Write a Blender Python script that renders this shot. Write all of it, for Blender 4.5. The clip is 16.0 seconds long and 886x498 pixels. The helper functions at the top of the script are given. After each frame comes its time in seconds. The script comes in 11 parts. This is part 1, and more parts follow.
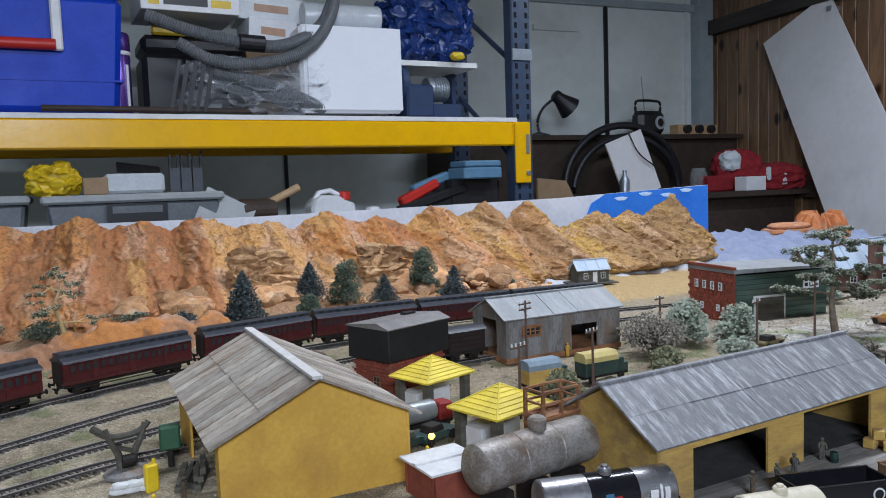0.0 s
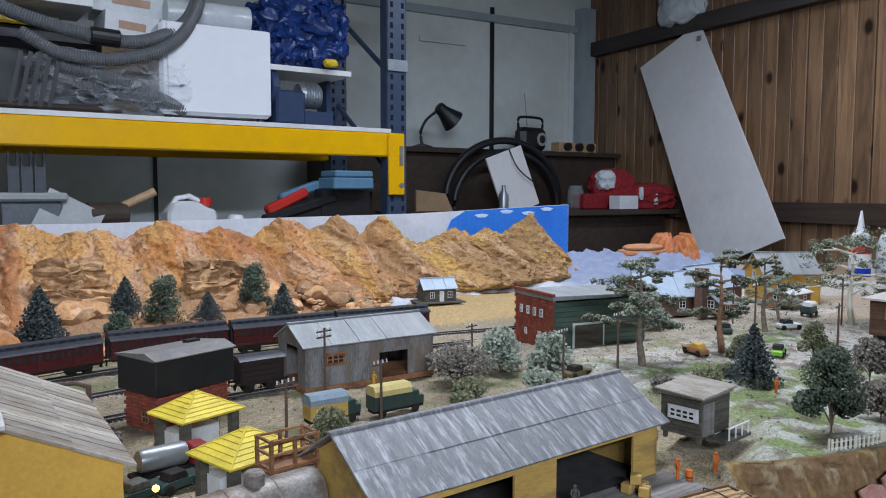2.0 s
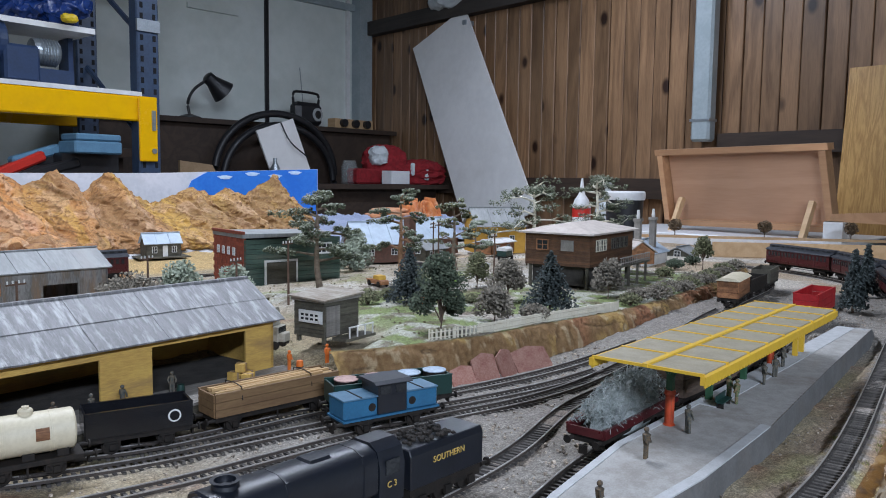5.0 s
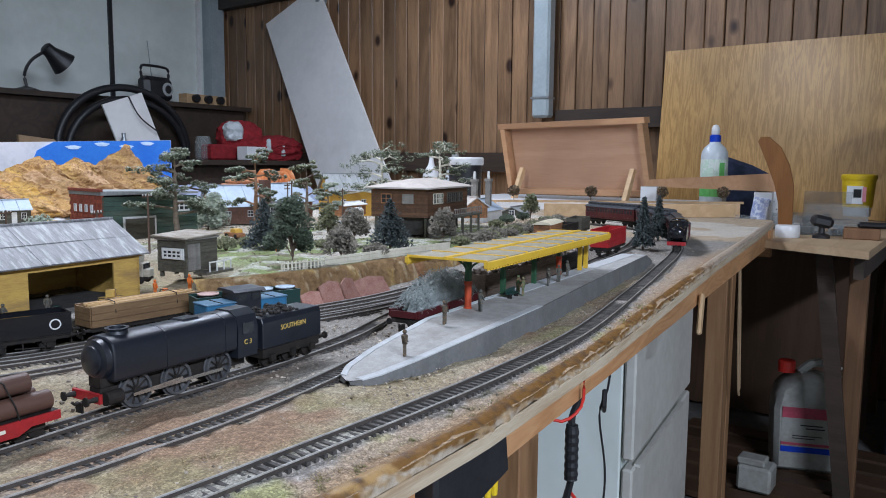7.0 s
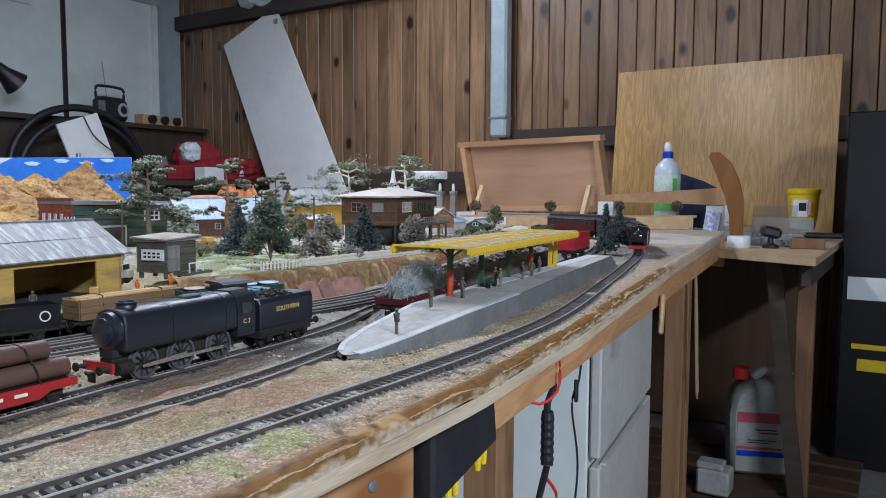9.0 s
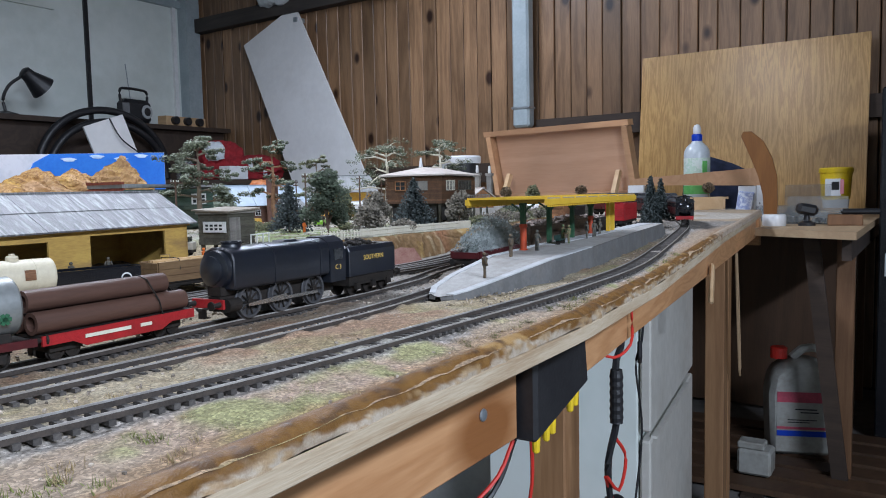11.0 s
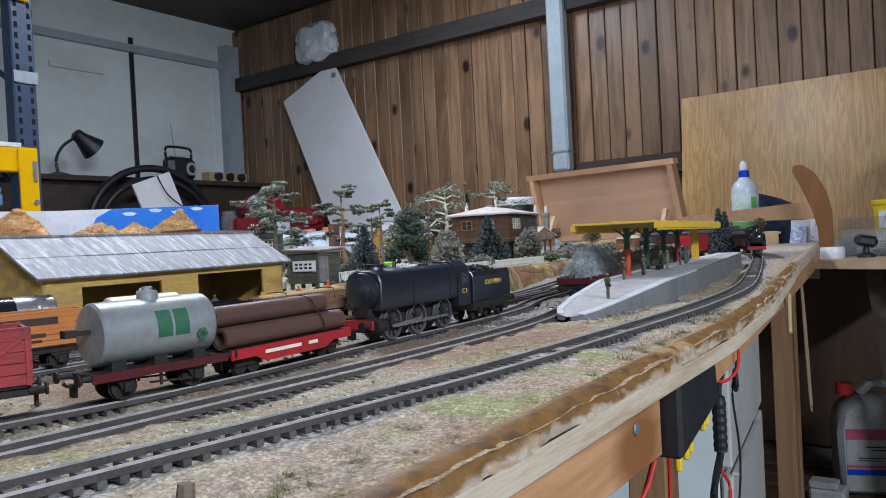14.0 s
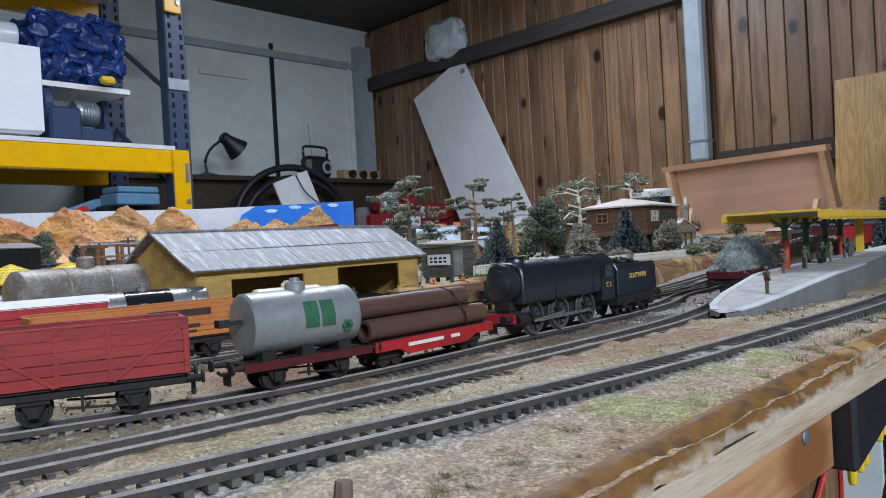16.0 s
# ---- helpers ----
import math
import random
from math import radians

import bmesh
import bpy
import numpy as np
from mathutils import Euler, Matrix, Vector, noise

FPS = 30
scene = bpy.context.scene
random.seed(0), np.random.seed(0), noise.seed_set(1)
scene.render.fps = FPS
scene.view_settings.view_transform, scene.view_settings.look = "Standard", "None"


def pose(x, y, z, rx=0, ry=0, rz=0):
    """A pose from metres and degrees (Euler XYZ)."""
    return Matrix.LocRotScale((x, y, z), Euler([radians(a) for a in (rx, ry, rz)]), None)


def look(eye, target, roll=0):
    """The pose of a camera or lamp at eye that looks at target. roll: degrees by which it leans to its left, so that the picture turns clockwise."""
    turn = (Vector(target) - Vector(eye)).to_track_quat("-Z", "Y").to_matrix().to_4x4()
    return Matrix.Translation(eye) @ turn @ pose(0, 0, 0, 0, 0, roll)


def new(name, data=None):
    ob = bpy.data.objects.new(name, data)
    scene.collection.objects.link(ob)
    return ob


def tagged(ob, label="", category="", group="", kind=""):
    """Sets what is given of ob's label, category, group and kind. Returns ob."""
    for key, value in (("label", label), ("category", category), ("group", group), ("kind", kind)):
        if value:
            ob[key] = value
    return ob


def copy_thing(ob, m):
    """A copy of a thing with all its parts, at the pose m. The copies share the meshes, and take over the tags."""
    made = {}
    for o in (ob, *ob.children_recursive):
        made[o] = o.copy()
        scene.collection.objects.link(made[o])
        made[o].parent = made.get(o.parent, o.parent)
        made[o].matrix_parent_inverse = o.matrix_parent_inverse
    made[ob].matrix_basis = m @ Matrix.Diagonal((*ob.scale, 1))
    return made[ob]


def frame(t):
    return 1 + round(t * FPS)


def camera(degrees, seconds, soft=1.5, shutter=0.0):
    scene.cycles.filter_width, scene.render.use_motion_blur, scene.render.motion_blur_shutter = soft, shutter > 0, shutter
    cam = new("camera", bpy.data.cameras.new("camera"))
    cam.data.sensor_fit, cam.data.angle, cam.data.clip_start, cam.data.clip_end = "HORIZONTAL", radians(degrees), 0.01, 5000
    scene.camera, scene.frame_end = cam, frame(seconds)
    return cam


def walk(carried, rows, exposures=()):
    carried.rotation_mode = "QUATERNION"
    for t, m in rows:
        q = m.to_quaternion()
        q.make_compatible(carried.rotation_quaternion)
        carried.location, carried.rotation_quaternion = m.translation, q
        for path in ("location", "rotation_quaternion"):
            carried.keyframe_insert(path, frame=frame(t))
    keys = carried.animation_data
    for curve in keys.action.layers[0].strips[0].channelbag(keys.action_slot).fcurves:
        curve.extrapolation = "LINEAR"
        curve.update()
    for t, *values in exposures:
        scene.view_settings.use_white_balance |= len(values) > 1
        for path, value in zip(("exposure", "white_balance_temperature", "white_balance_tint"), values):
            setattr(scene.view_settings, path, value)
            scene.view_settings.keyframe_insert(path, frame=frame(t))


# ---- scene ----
cam = camera(60.6, 16.0, 1.0)
PATH = [
    (0, (0.163, 0.14, 1.323), (0.931, 1.98, 1.158), -2.0),
    (0.5, (0.208, 0.158, 1.339), (1.05, 1.966, 1.193), -1.4),
    (1, (0.234, 0.156, 1.348), (1.124, 1.942, 1.205), -0.7),
    (1.5, (0.273, 0.13, 1.352), (1.213, 1.889, 1.207), -0.1),
    (2, (0.314, 0.125, 1.341), (1.313, 1.851, 1.19), 0.1),
    (2.5, (0.351, 0.109, 1.332), (1.426, 1.788, 1.169), 0.3),
    (3, (0.385, 0.069, 1.328), (1.538, 1.693, 1.151), 0.4),
    (3.5, (0.411, 0.033, 1.318), (1.631, 1.607, 1.133), 0.5),
    (4, (0.431, 0.009, 1.311), (1.712, 1.534, 1.126), 0.5),
    (4.2, (0.438, -0.003, 1.301), (1.743, 1.502, 1.118), 0.5),
    (6.5, (0.392, -0.138, 1.226), (1.969, 1.075, 1.02), 0.9),
    (7, (0.334, -0.174, 1.22), (1.964, 0.963, 0.996), 0.5),
    (7.5, (0.314, -0.194, 1.198), (1.981, 0.887, 0.964), 0.3),
    (8, (0.326, -0.178, 1.2), (2.021, 0.864, 0.993), 0.5),
    (8.2, (0.318, -0.172, 1.198), (2.018, 0.864, 1.009), 0.6),
    (10.3, (0.257, -0.175, 1.159), (1.953, 0.874, 1.009), 0.0),
    (10.5, (0.252, -0.154, 1.151), (1.942, 0.905, 0.995), -0.3),
    (11, (0.247, -0.125, 1.142), (1.925, 0.952, 0.984), -1.2),
    (11.5, (0.184, -0.143, 1.146), (1.856, 0.946, 1.006), -1.7),
    (12, (0.149, -0.112, 1.159), (1.816, 0.987, 1.039), -2.2),
    (12.5, (0.141, -0.078, 1.153), (1.805, 1.027, 1.058), -2.3),
    (13, (0.158, -0.063, 1.137), (1.815, 1.056, 1.074), -2.4),
    (13.5, (0.169, -0.064, 1.131), (1.815, 1.072, 1.094), -2.6),
    (14, (0.194, -0.063, 1.123), (1.838, 1.077, 1.099), -2.9),
    (14.5, (0.229, -0.061, 1.116), (1.871, 1.081, 1.087), -3.3),
    (15, (0.224, -0.053, 1.113), (1.826, 1.144, 1.082), -3.6),
    (15.5, (0.209, -0.046, 1.117), (1.745, 1.235, 1.087), -3.6),
    (16, (0.201, -0.045, 1.121), (1.63, 1.354, 1.102), -3.2),
]
walk(cam, [(t, look(eye, target, roll)) for t, eye, target, roll in PATH], [(0, -0.30), (2.5, -0.32), (4.2, -0.30), (6.5, -0.06), (8.2, 0.02), (10.3, 0.02), (14.5, 0.02), (16, -0.10)])

# ---- world and light ----
world = bpy.data.worlds.new("world")
scene.world = world
world.use_nodes = True
wbg = world.node_tree.nodes["Background"]
wbg.inputs[0].default_value = (0.55, 0.66, 1.0, 1)
wbg.inputs[1].default_value = 0.03
scene.view_settings.exposure = 0.0


def tube_light(name, m, length, width, power, colour):
    la = bpy.data.lights.new(name, "AREA")
    la.shape, la.size, la.size_y, la.energy, la.color = "RECTANGLE", length, width, power, colour
    ob = new(name, la)
    ob.matrix_world = m
    return ob


COOL = (0.785, 0.90, 1.12)
tube_light("ceiling_tube_light_front", pose(-0.35, -1.95, 2.42, 46, 0, -10), 1.3, 0.12, 96, COOL)
tube_light("ceiling_tube_light_middle", pose(1.0, 1.3, 2.74), 1.3, 0.12, 48, (0.825, 0.90, 1.065))
tube_light("ceiling_tube_light_back", pose(2.80, 2.05, 2.76), 1.3, 0.12, 30, COOL)

# ---- materials ----


def nodes_of(m):
    m.use_nodes = True
    nt = m.node_tree
    return nt, nt.nodes["Principled BSDF"], nt.links


def pbr(name, c1, c2=None, scale=40.0, rough=0.7, metal=0.0, bump=0.15, stretch=(1, 1, 1), fine=8.0, island=0.0, contrast=0.5, spec=0.5, dirt=None, dirt_scale=8.0, dirt_amt=0.5, coat=0.0, attr=None):
    """A surface of two colours mixed at two scales, with grain, relief and an optional worn or stained tone."""
    m = bpy.data.materials.new(name)
    nt, b, L = nodes_of(m)
    N = nt.nodes.new
    if c2 is None:
        c2 = tuple(x * 0.72 for x in c1)
    tc = N("ShaderNodeTexCoord")
    mp = N("ShaderNodeMapping")
    mp.inputs["Scale"].default_value = stretch
    L.new(tc.outputs["Object"], mp.inputs["Vector"])
    n1 = N("ShaderNodeTexNoise")
    n1.inputs["Scale"].default_value, n1.inputs["Detail"].default_value, n1.inputs["Roughness"].default_value = scale, 5, 0.6
    n2 = N("ShaderNodeTexNoise")
    n2.inputs["Scale"].default_value, n2.inputs["Detail"].default_value = scale * fine, 3
    L.new(mp.outputs[0], n1.inputs["Vector"])
    L.new(mp.outputs[0], n2.inputs["Vector"])
    add = N("ShaderNodeMath")
    add.operation = "MULTIPLY_ADD"
    add.inputs[1].default_value = 0.45
    L.new(n2.outputs["Fac"], add.inputs[0])
    L.new(n1.outputs["Fac"], add.inputs[2])
    ramp = N("ShaderNodeMapRange")
    ramp.inputs["From Min"].default_value = 0.72 - 0.5 * (1 - contrast) * 0.6
    ramp.inputs["From Max"].default_value = 0.72 + 0.5 * (1 - contrast) * 0.6
    L.new(add.outputs[0], ramp.inputs["Value"])
    mix = N("ShaderNodeMix")
    mix.data_type = "RGBA"
    mix.inputs["A"].default_value, mix.inputs["B"].default_value = (*c1, 1), (*c2, 1)
    L.new(ramp.outputs[0], mix.inputs["Factor"])
    out = mix.outputs["Result"]
    if attr:
        at = N("ShaderNodeAttribute")
        at.attribute_name = attr
        mu = N("ShaderNodeMix")
        mu.data_type, mu.blend_type = "RGBA", "MULTIPLY"
        mu.inputs["Factor"].default_value = 1.0
        L.new(at.outputs["Color"], mu.inputs["A"])
        L.new(out, mu.inputs["B"])
        out = mu.outputs["Result"]
    if dirt:
        n3 = N("ShaderNodeTexNoise")
        n3.inputs["Scale"].default_value, n3.inputs["Detail"].default_value, n3.inputs["Roughness"].default_value = dirt_scale, 6, 0.65
        L.new(mp.outputs[0], n3.inputs["Vector"])
        r3 = N("ShaderNodeMapRange")
        r3.inputs["From Min"].default_value, r3.inputs["From Max"].default_value = 0.5, 0.68
        r3.inputs["To Max"].default_value = dirt_amt
        L.new(n3.outputs["Fac"], r3.inputs["Value"])
        m3 = N("ShaderNodeMix")
        m3.data_type = "RGBA"
        m3.inputs["B"].default_value = (*dirt, 1)
        L.new(out, m3.inputs["A"])
        L.new(r3.outputs[0], m3.inputs["Factor"])
        out = m3.outputs["Result"]
    if island:
        oi = N("ShaderNodeObjectInfo")
        ge = N("ShaderNodeNewGeometry")
        ad = N("ShaderNodeMath")
        ad.operation = "ADD"
        L.new(oi.outputs["Random"], ad.inputs[0])
        L.new(ge.outputs["Random Per Island"], ad.inputs[1])
        fr = N("ShaderNodeMath")
        fr.operation = "FRACT"
        L.new(ad.outputs[0], fr.inputs[0])
        mr = N("ShaderNodeMapRange")
        mr.inputs["To Min"].default_value, mr.inputs["To Max"].default_value = 1 - island, 1 + island
        L.new(fr.outputs[0], mr.inputs["Value"])
        hv = N("ShaderNodeHueSaturation")
        L.new(mr.outputs[0], hv.inputs["Value"])
        L.new(out, hv.inputs["Color"])
        out = hv.outputs["Color"]
    L.new(out, b.inputs["Base Color"])
    b.inputs["Roughness"].default_value, b.inputs["Metallic"].default_value = rough, metal
    b.inputs["Specular IOR Level"].default_value = spec
    b.inputs["Coat Weight"].default_value = coat
    rr = N("ShaderNodeMapRange")
    rr.inputs["To Min"].default_value, rr.inputs["To Max"].default_value = max(0.03, rough - 0.1), min(1, rough + 0.1)
    L.new(n1.outputs["Fac"], rr.inputs["Value"])
    L.new(rr.outputs[0], b.inputs["Roughness"])
    if bump:
        bp = N("ShaderNodeBump")
        bp.inputs["Strength"].default_value = bump
        bp.inputs["Distance"].default_value = 0.35 / scale
        L.new(add.outputs[0], bp.inputs["Height"])
        L.new(bp.outputs[0], b.inputs["Normal"])
    return m


def wood(name, c1, c2, dark, along=2, scale=9.0, rough=0.55, knots=0.0, island=0.15, lines=30.0, bump=0.12):
    """Timber: rings stretched along one axis, fine fibre, and dark knots."""
    m = bpy.data.materials.new(name)
    nt, b, L = nodes_of(m)
    N = nt.nodes.new
    tc = N("ShaderNodeTexCoord")
    oi = N("ShaderNodeObjectInfo")
    sh = N("ShaderNodeVectorMath")
    sh.operation = "MULTIPLY_ADD"
    sh.inputs[1].default_value = (7.3, 5.1, 9.7)
    L.new(oi.outputs["Random"], sh.inputs[0])
    L.new(tc.outputs["Object"], sh.inputs[2])
    mp = N("ShaderNodeMapping")
    st = [1.0, 1.0, 1.0]
    st[along] = 0.09
    mp.inputs["Scale"].default_value = st
    L.new(sh.outputs[0], mp.inputs["Vector"])
    n1 = N("ShaderNodeTexNoise")
    n1.inputs["Scale"].default_value, n1.inputs["Detail"].default_value, n1.inputs["Distortion"].default_value = scale, 4, 0.6
    L.new(mp.outputs[0], n1.inputs["Vector"])
    wv = N("ShaderNodeMath")
    wv.operation = "MULTIPLY"
    wv.inputs[1].default_value = lines
    L.new(n1.outputs["Fac"], wv.inputs[0])
    sn = N("ShaderNodeMath")
    sn.operation = "SINE"
    L.new(wv.outputs[0], sn.inputs[0])
    n2 = N("ShaderNodeTexNoise")
    n2.inputs["Scale"].default_value, n2.inputs["Detail"].default_value = scale * 22, 3
    L.new(mp.outputs[0], n2.inputs["Vector"])
    ad = N("ShaderNodeMath")
    ad.operation = "MULTIPLY_ADD"
    ad.inputs[1].default_value = 0.28
    L.new(sn.outputs[0], ad.inputs[0])
    L.new(n2.outputs["Fac"], ad.inputs[2])
    mix = N("ShaderNodeMix")
    mix.data_type = "RGBA"
    mix.inputs["A"].default_value, mix.inputs["B"].default_value = (*c1, 1), (*c2, 1)
    L.new(ad.outputs[0], mix.inputs["Factor"])
    out = mix.outputs["Result"]
    if knots:
        mk = N("ShaderNodeMapping")
        sk = [1.0, 1.0, 1.0]
        sk[along] = 0.6
        mk.inputs["Scale"].default_value = sk
        L.new(sh.outputs[0], mk.inputs["Vector"])
        vo = N("ShaderNodeTexVoronoi")
        vo.inputs["Scale"].default_value = knots
        L.new(mk.outputs[0], vo.inputs["Vector"])
        gt = N("ShaderNodeMapRange")
        gt.inputs["From Min"].default_value, gt.inputs["From Max"].default_value = 0.19, 0.10
        L.new(vo.outputs["Distance"], gt.inputs["Value"])
        m2 = N("ShaderNodeMix")
        m2.data_type = "RGBA"
        m2.inputs["B"].default_value = (*dark, 1)
        L.new(out, m2.inputs["A"])
        L.new(gt.outputs[0], m2.inputs["Factor"])
        out = m2.outputs["Result"]
    n4 = N("ShaderNodeTexNoise")
    n4.inputs["Scale"].default_value = 2.2
    L.new(sh.outputs[0], n4.inputs["Vector"])
    r4 = N("ShaderNodeMapRange")
    r4.inputs["From Min"].default_value, r4.inputs["From Max"].default_value = 0.3, 0.7
    r4.inputs["To Min"].default_value, r4.inputs["To Max"].default_value = 0.78, 1.18
    L.new(n4.outputs["Fac"], r4.inputs["Value"])
    mr = N("ShaderNodeMapRange")
    mr.inputs["To Min"].default_value, mr.inputs["To Max"].default_value = 1 - island, 1 + island
    L.new(oi.outputs["Random"], mr.inputs["Value"])
    pm = N("ShaderNodeMath")
    pm.operation = "MULTIPLY"
    L.new(r4.outputs[0], pm.inputs[0])
    L.new(mr.outputs[0], pm.inputs[1])
    hv = N("ShaderNodeHueSaturation")
    L.new(pm.outputs[0], hv.inputs["Value"])
    L.new(out, hv.inputs["Color"])
    L.new(hv.outputs["Color"], b.inputs["Base Color"])
    b.inputs["Roughness"].default_value = rough
    bp = N("ShaderNodeBump")
    bp.inputs["Strength"].default_value, bp.inputs["Distance"].default_value = bump, 0.002
    L.new(ad.outputs[0], bp.inputs["Height"])
    L.new(bp.outputs[0], b.inputs["Normal"])
    return m


def clear(name, colour=(0.95, 0.97, 0.98), rough=0.05, alpha=0.25):
    m = bpy.data.materials.new(name)
    nt, b, L = nodes_of(m)
    b.inputs["Base Color"].default_value = (*colour, 1)
    b.inputs["Roughness"].default_value = rough
    b.inputs["Alpha"].default_value = alpha
    return m


def glow(name, colour, strength):
    m = bpy.data.materials.new(name)
    nt, b, L = nodes_of(m)
    b.inputs["Base Color"].default_value = (*colour, 1)
    b.inputs["Emission Color"].default_value = (*colour, 1)
    b.inputs["Emission Strength"].default_value = strength
    return m


MT = {}
MT["wallwood"] = wood("wall_timber", (0.325, 0.188, 0.100), (0.160, 0.088, 0.046), (0.030, 0.012, 0.007), 2, 9, 0.42, 6.0, 0.30, 34)
MT["darkwood"] = wood("dark_old_timber", (0.060, 0.038, 0.026), (0.036, 0.023, 0.016), (0.03, 0.02, 0.012), 1, 9, 0.7)
MT["beam"] = wood("blackish_beam", (0.055, 0.046, 0.040), (0.032, 0.027, 0.024), (0.02, 0.015, 0.012), 1, 14, 0.8)
MT["pine"] = wood("pine_framing", (0.47, 0.25, 0.115), (0.35, 0.165, 0.07), (0.16, 0.07, 0.03), 0, 12, 0.6, 3.0, 0.1, 40)
MT["pinez"] = wood("pine_leg", (0.33, 0.18, 0.085), (0.23, 0.115, 0.05), (0.10, 0.045, 0.02), 2, 12, 0.6, 3.0, 0.1, 40)
MT["palepine"] = wood("pale_pine", (0.62, 0.42, 0.24), (0.5, 0.32, 0.16), (0.3, 0.16, 0.07), 1, 14, 0.6, 0, 0.08)
MT["ply"] = wood("varnished_plywood", (0.62, 0.375, 0.135), (0.36, 0.19, 0.058), (0.2, 0.1, 0.04), 2, 26, 0.33, 0, 0.05, 46, 0.05)
MT["traywood"] = wood("tray_plywood", (0.50, 0.30, 0.19), (0.42, 0.235, 0.14), (0.3, 0.16, 0.08), 1, 7, 0.45, 0, 0.05, 26, 0.03)
MT["traylip"] = wood("tray_frame_wood", (0.52, 0.30, 0.16), (0.43, 0.23, 0.12), (0.3, 0.16, 0.08), 1, 14, 0.45, 0, 0.08)
MT["benchtop"] = wood("bench_top_board", (0.50, 0.36, 0.22), (0.40, 0.27, 0.16), (0.3, 0.16, 0.08), 0, 9, 0.55, 0, 0.05)
MT["white"] = pbr("white_paint", (0.80, 0.80, 0.79), (0.70, 0.70, 0.69), 6, 0.45, bump=0.03, dirt=(0.55, 0.54, 0.5), dirt_scale=3, dirt_amt=0.25)
MT["creamwhite"] = pbr("yellowed_white_laminate", (0.58, 0.565, 0.52), (0.50, 0.485, 0.44), 5, 0.5, bump=0.03, dirt=(0.36, 0.33, 0.28), dirt_scale=4, dirt_amt=0.4)
MT["panel"] = pbr("pale_green_white_panel", (0.74, 0.79, 0.755), (0.66, 0.72, 0.68), 1.5, 0.55, bump=0.02, dirt=(0.48, 0.5, 0.45), dirt_scale=1.2, dirt_amt=0.5)
MT["board"] = pbr("off_white_laminate", (0.82, 0.81, 0.80), (0.76, 0.75, 0.74), 3, 0.5, bump=0.02, dirt=(0.5, 0.48, 0.45), dirt_scale=2.5, dirt_amt=0.25)
MT["yellow"] = pbr("rack_yellow_paint", (0.93, 0.50, 0.002), (0.88, 0.46, 0.002), 8, 0.25, bump=0.02, dirt=(0.55, 0.32, 0.02), dirt_scale=7, dirt_amt=0.15)
MT["rackblue"] = pbr("rack_blue_paint", (0.045, 0.075, 0.13), (0.035, 0.055, 0.1), 14, 0.4, bump=0.03)
MT["hole"] = pbr("dark_slot", (0.008, 0.008, 0.01), (0.006, 0.006, 0.008), 20, 0.9)
MT["galv"] = pbr("galvanised_steel", (0.42, 0.46, 0.49), (0.33, 0.37, 0.40), 30, 0.38, 0.75, 0.05)
MT["pipe"] = pbr("grey_painted_pipe", (0.40, 0.46, 0.48), (0.33, 0.39, 0.41), 9, 0.5, 0.0, 0.04)
MT["black"] = pbr("black_plastic", (0.02, 0.02, 0.022), (0.013, 0.013, 0.015), 40, 0.42, bump=0.03)
MT["blackgloss"] = pbr("gloss_black_paint", (0.012, 0.013, 0.016), (0.009, 0.009, 0.011), 60, 0.18, bump=0.02)
MT["blacksatin"] = pbr("satin_black_paint", (0.010, 0.013, 0.020), (0.007, 0.009, 0.014), 60, 0.36, bump=0.03, spec=0.85)
MT["blackdull"] = pbr("dull_black_underframe", (0.012, 0.011, 0.010), (0.026, 0.020, 0.016), 160, 0.7, bump=0.12, spec=0.3)
MT["steel"] = pbr("worn_steel_rail", (0.40, 0.385, 0.365), (0.27, 0.25, 0.23), 60, 0.32, 0.15, 0.05)
MT["railside"] = pbr("rusty_rail_side", (0.075, 0.060, 0.050), (0.045, 0.037, 0.032), 100, 0.7, 0.2, 0.05)
MT["chrome"] = pbr("bright_steel", (0.62, 0.62, 0.62), (0.5, 0.5, 0.5), 60, 0.22, 0.95, 0.02)
MT["brass"] = pbr("brass", (0.55, 0.38, 0.12), (0.45, 0.3, 0.1), 60, 0.3, 0.9, 0.02)
MT["sleeper"] = pbr("dark_sleeper", (0.062, 0.056, 0.052), (0.110, 0.100, 0.090), 130, 0.85, bump=0.15, island=0.35)
MT["concrete"] = pbr("painted_concrete_floor", (0.20, 0.19, 0.18), (0.14, 0.13, 0.12), 3, 0.8, bump=0.05)
MT["ceil"] = pbr("dark_ceiling_board", (0.10, 0.085, 0.075), (0.065, 0.055, 0.05), 3, 0.8, bump=0.05)


# ---- mesh kit ----
def B():
    return bmesh.new()


def box(bm, c, s, rz=0.0, rx=0.0, ry=0.0):
    m = Matrix.Translation(c) @ Euler((radians(rx), radians(ry), radians(rz))).to_matrix().to_4x4() @ Matrix.Diagonal((*s, 1))
    bmesh.ops.create_cube(bm, size=1.0, matrix=m)
    return bm


def cyl(bm, p, q, r0, r1=None, seg=12, caps=True):
    p, q = Vector(p), Vector(q)
    d = q - p
    m = Matrix.Translation((p + q) / 2) @ d.to_track_quat("Z", "Y").to_matrix().to_4x4()
    bmesh.ops.create_cone(bm, cap_ends=caps, segments=seg, radius1=r0, radius2=r0 if r1 is None else max(r1, 1e-5), depth=d.length, matrix=m)
    return bm


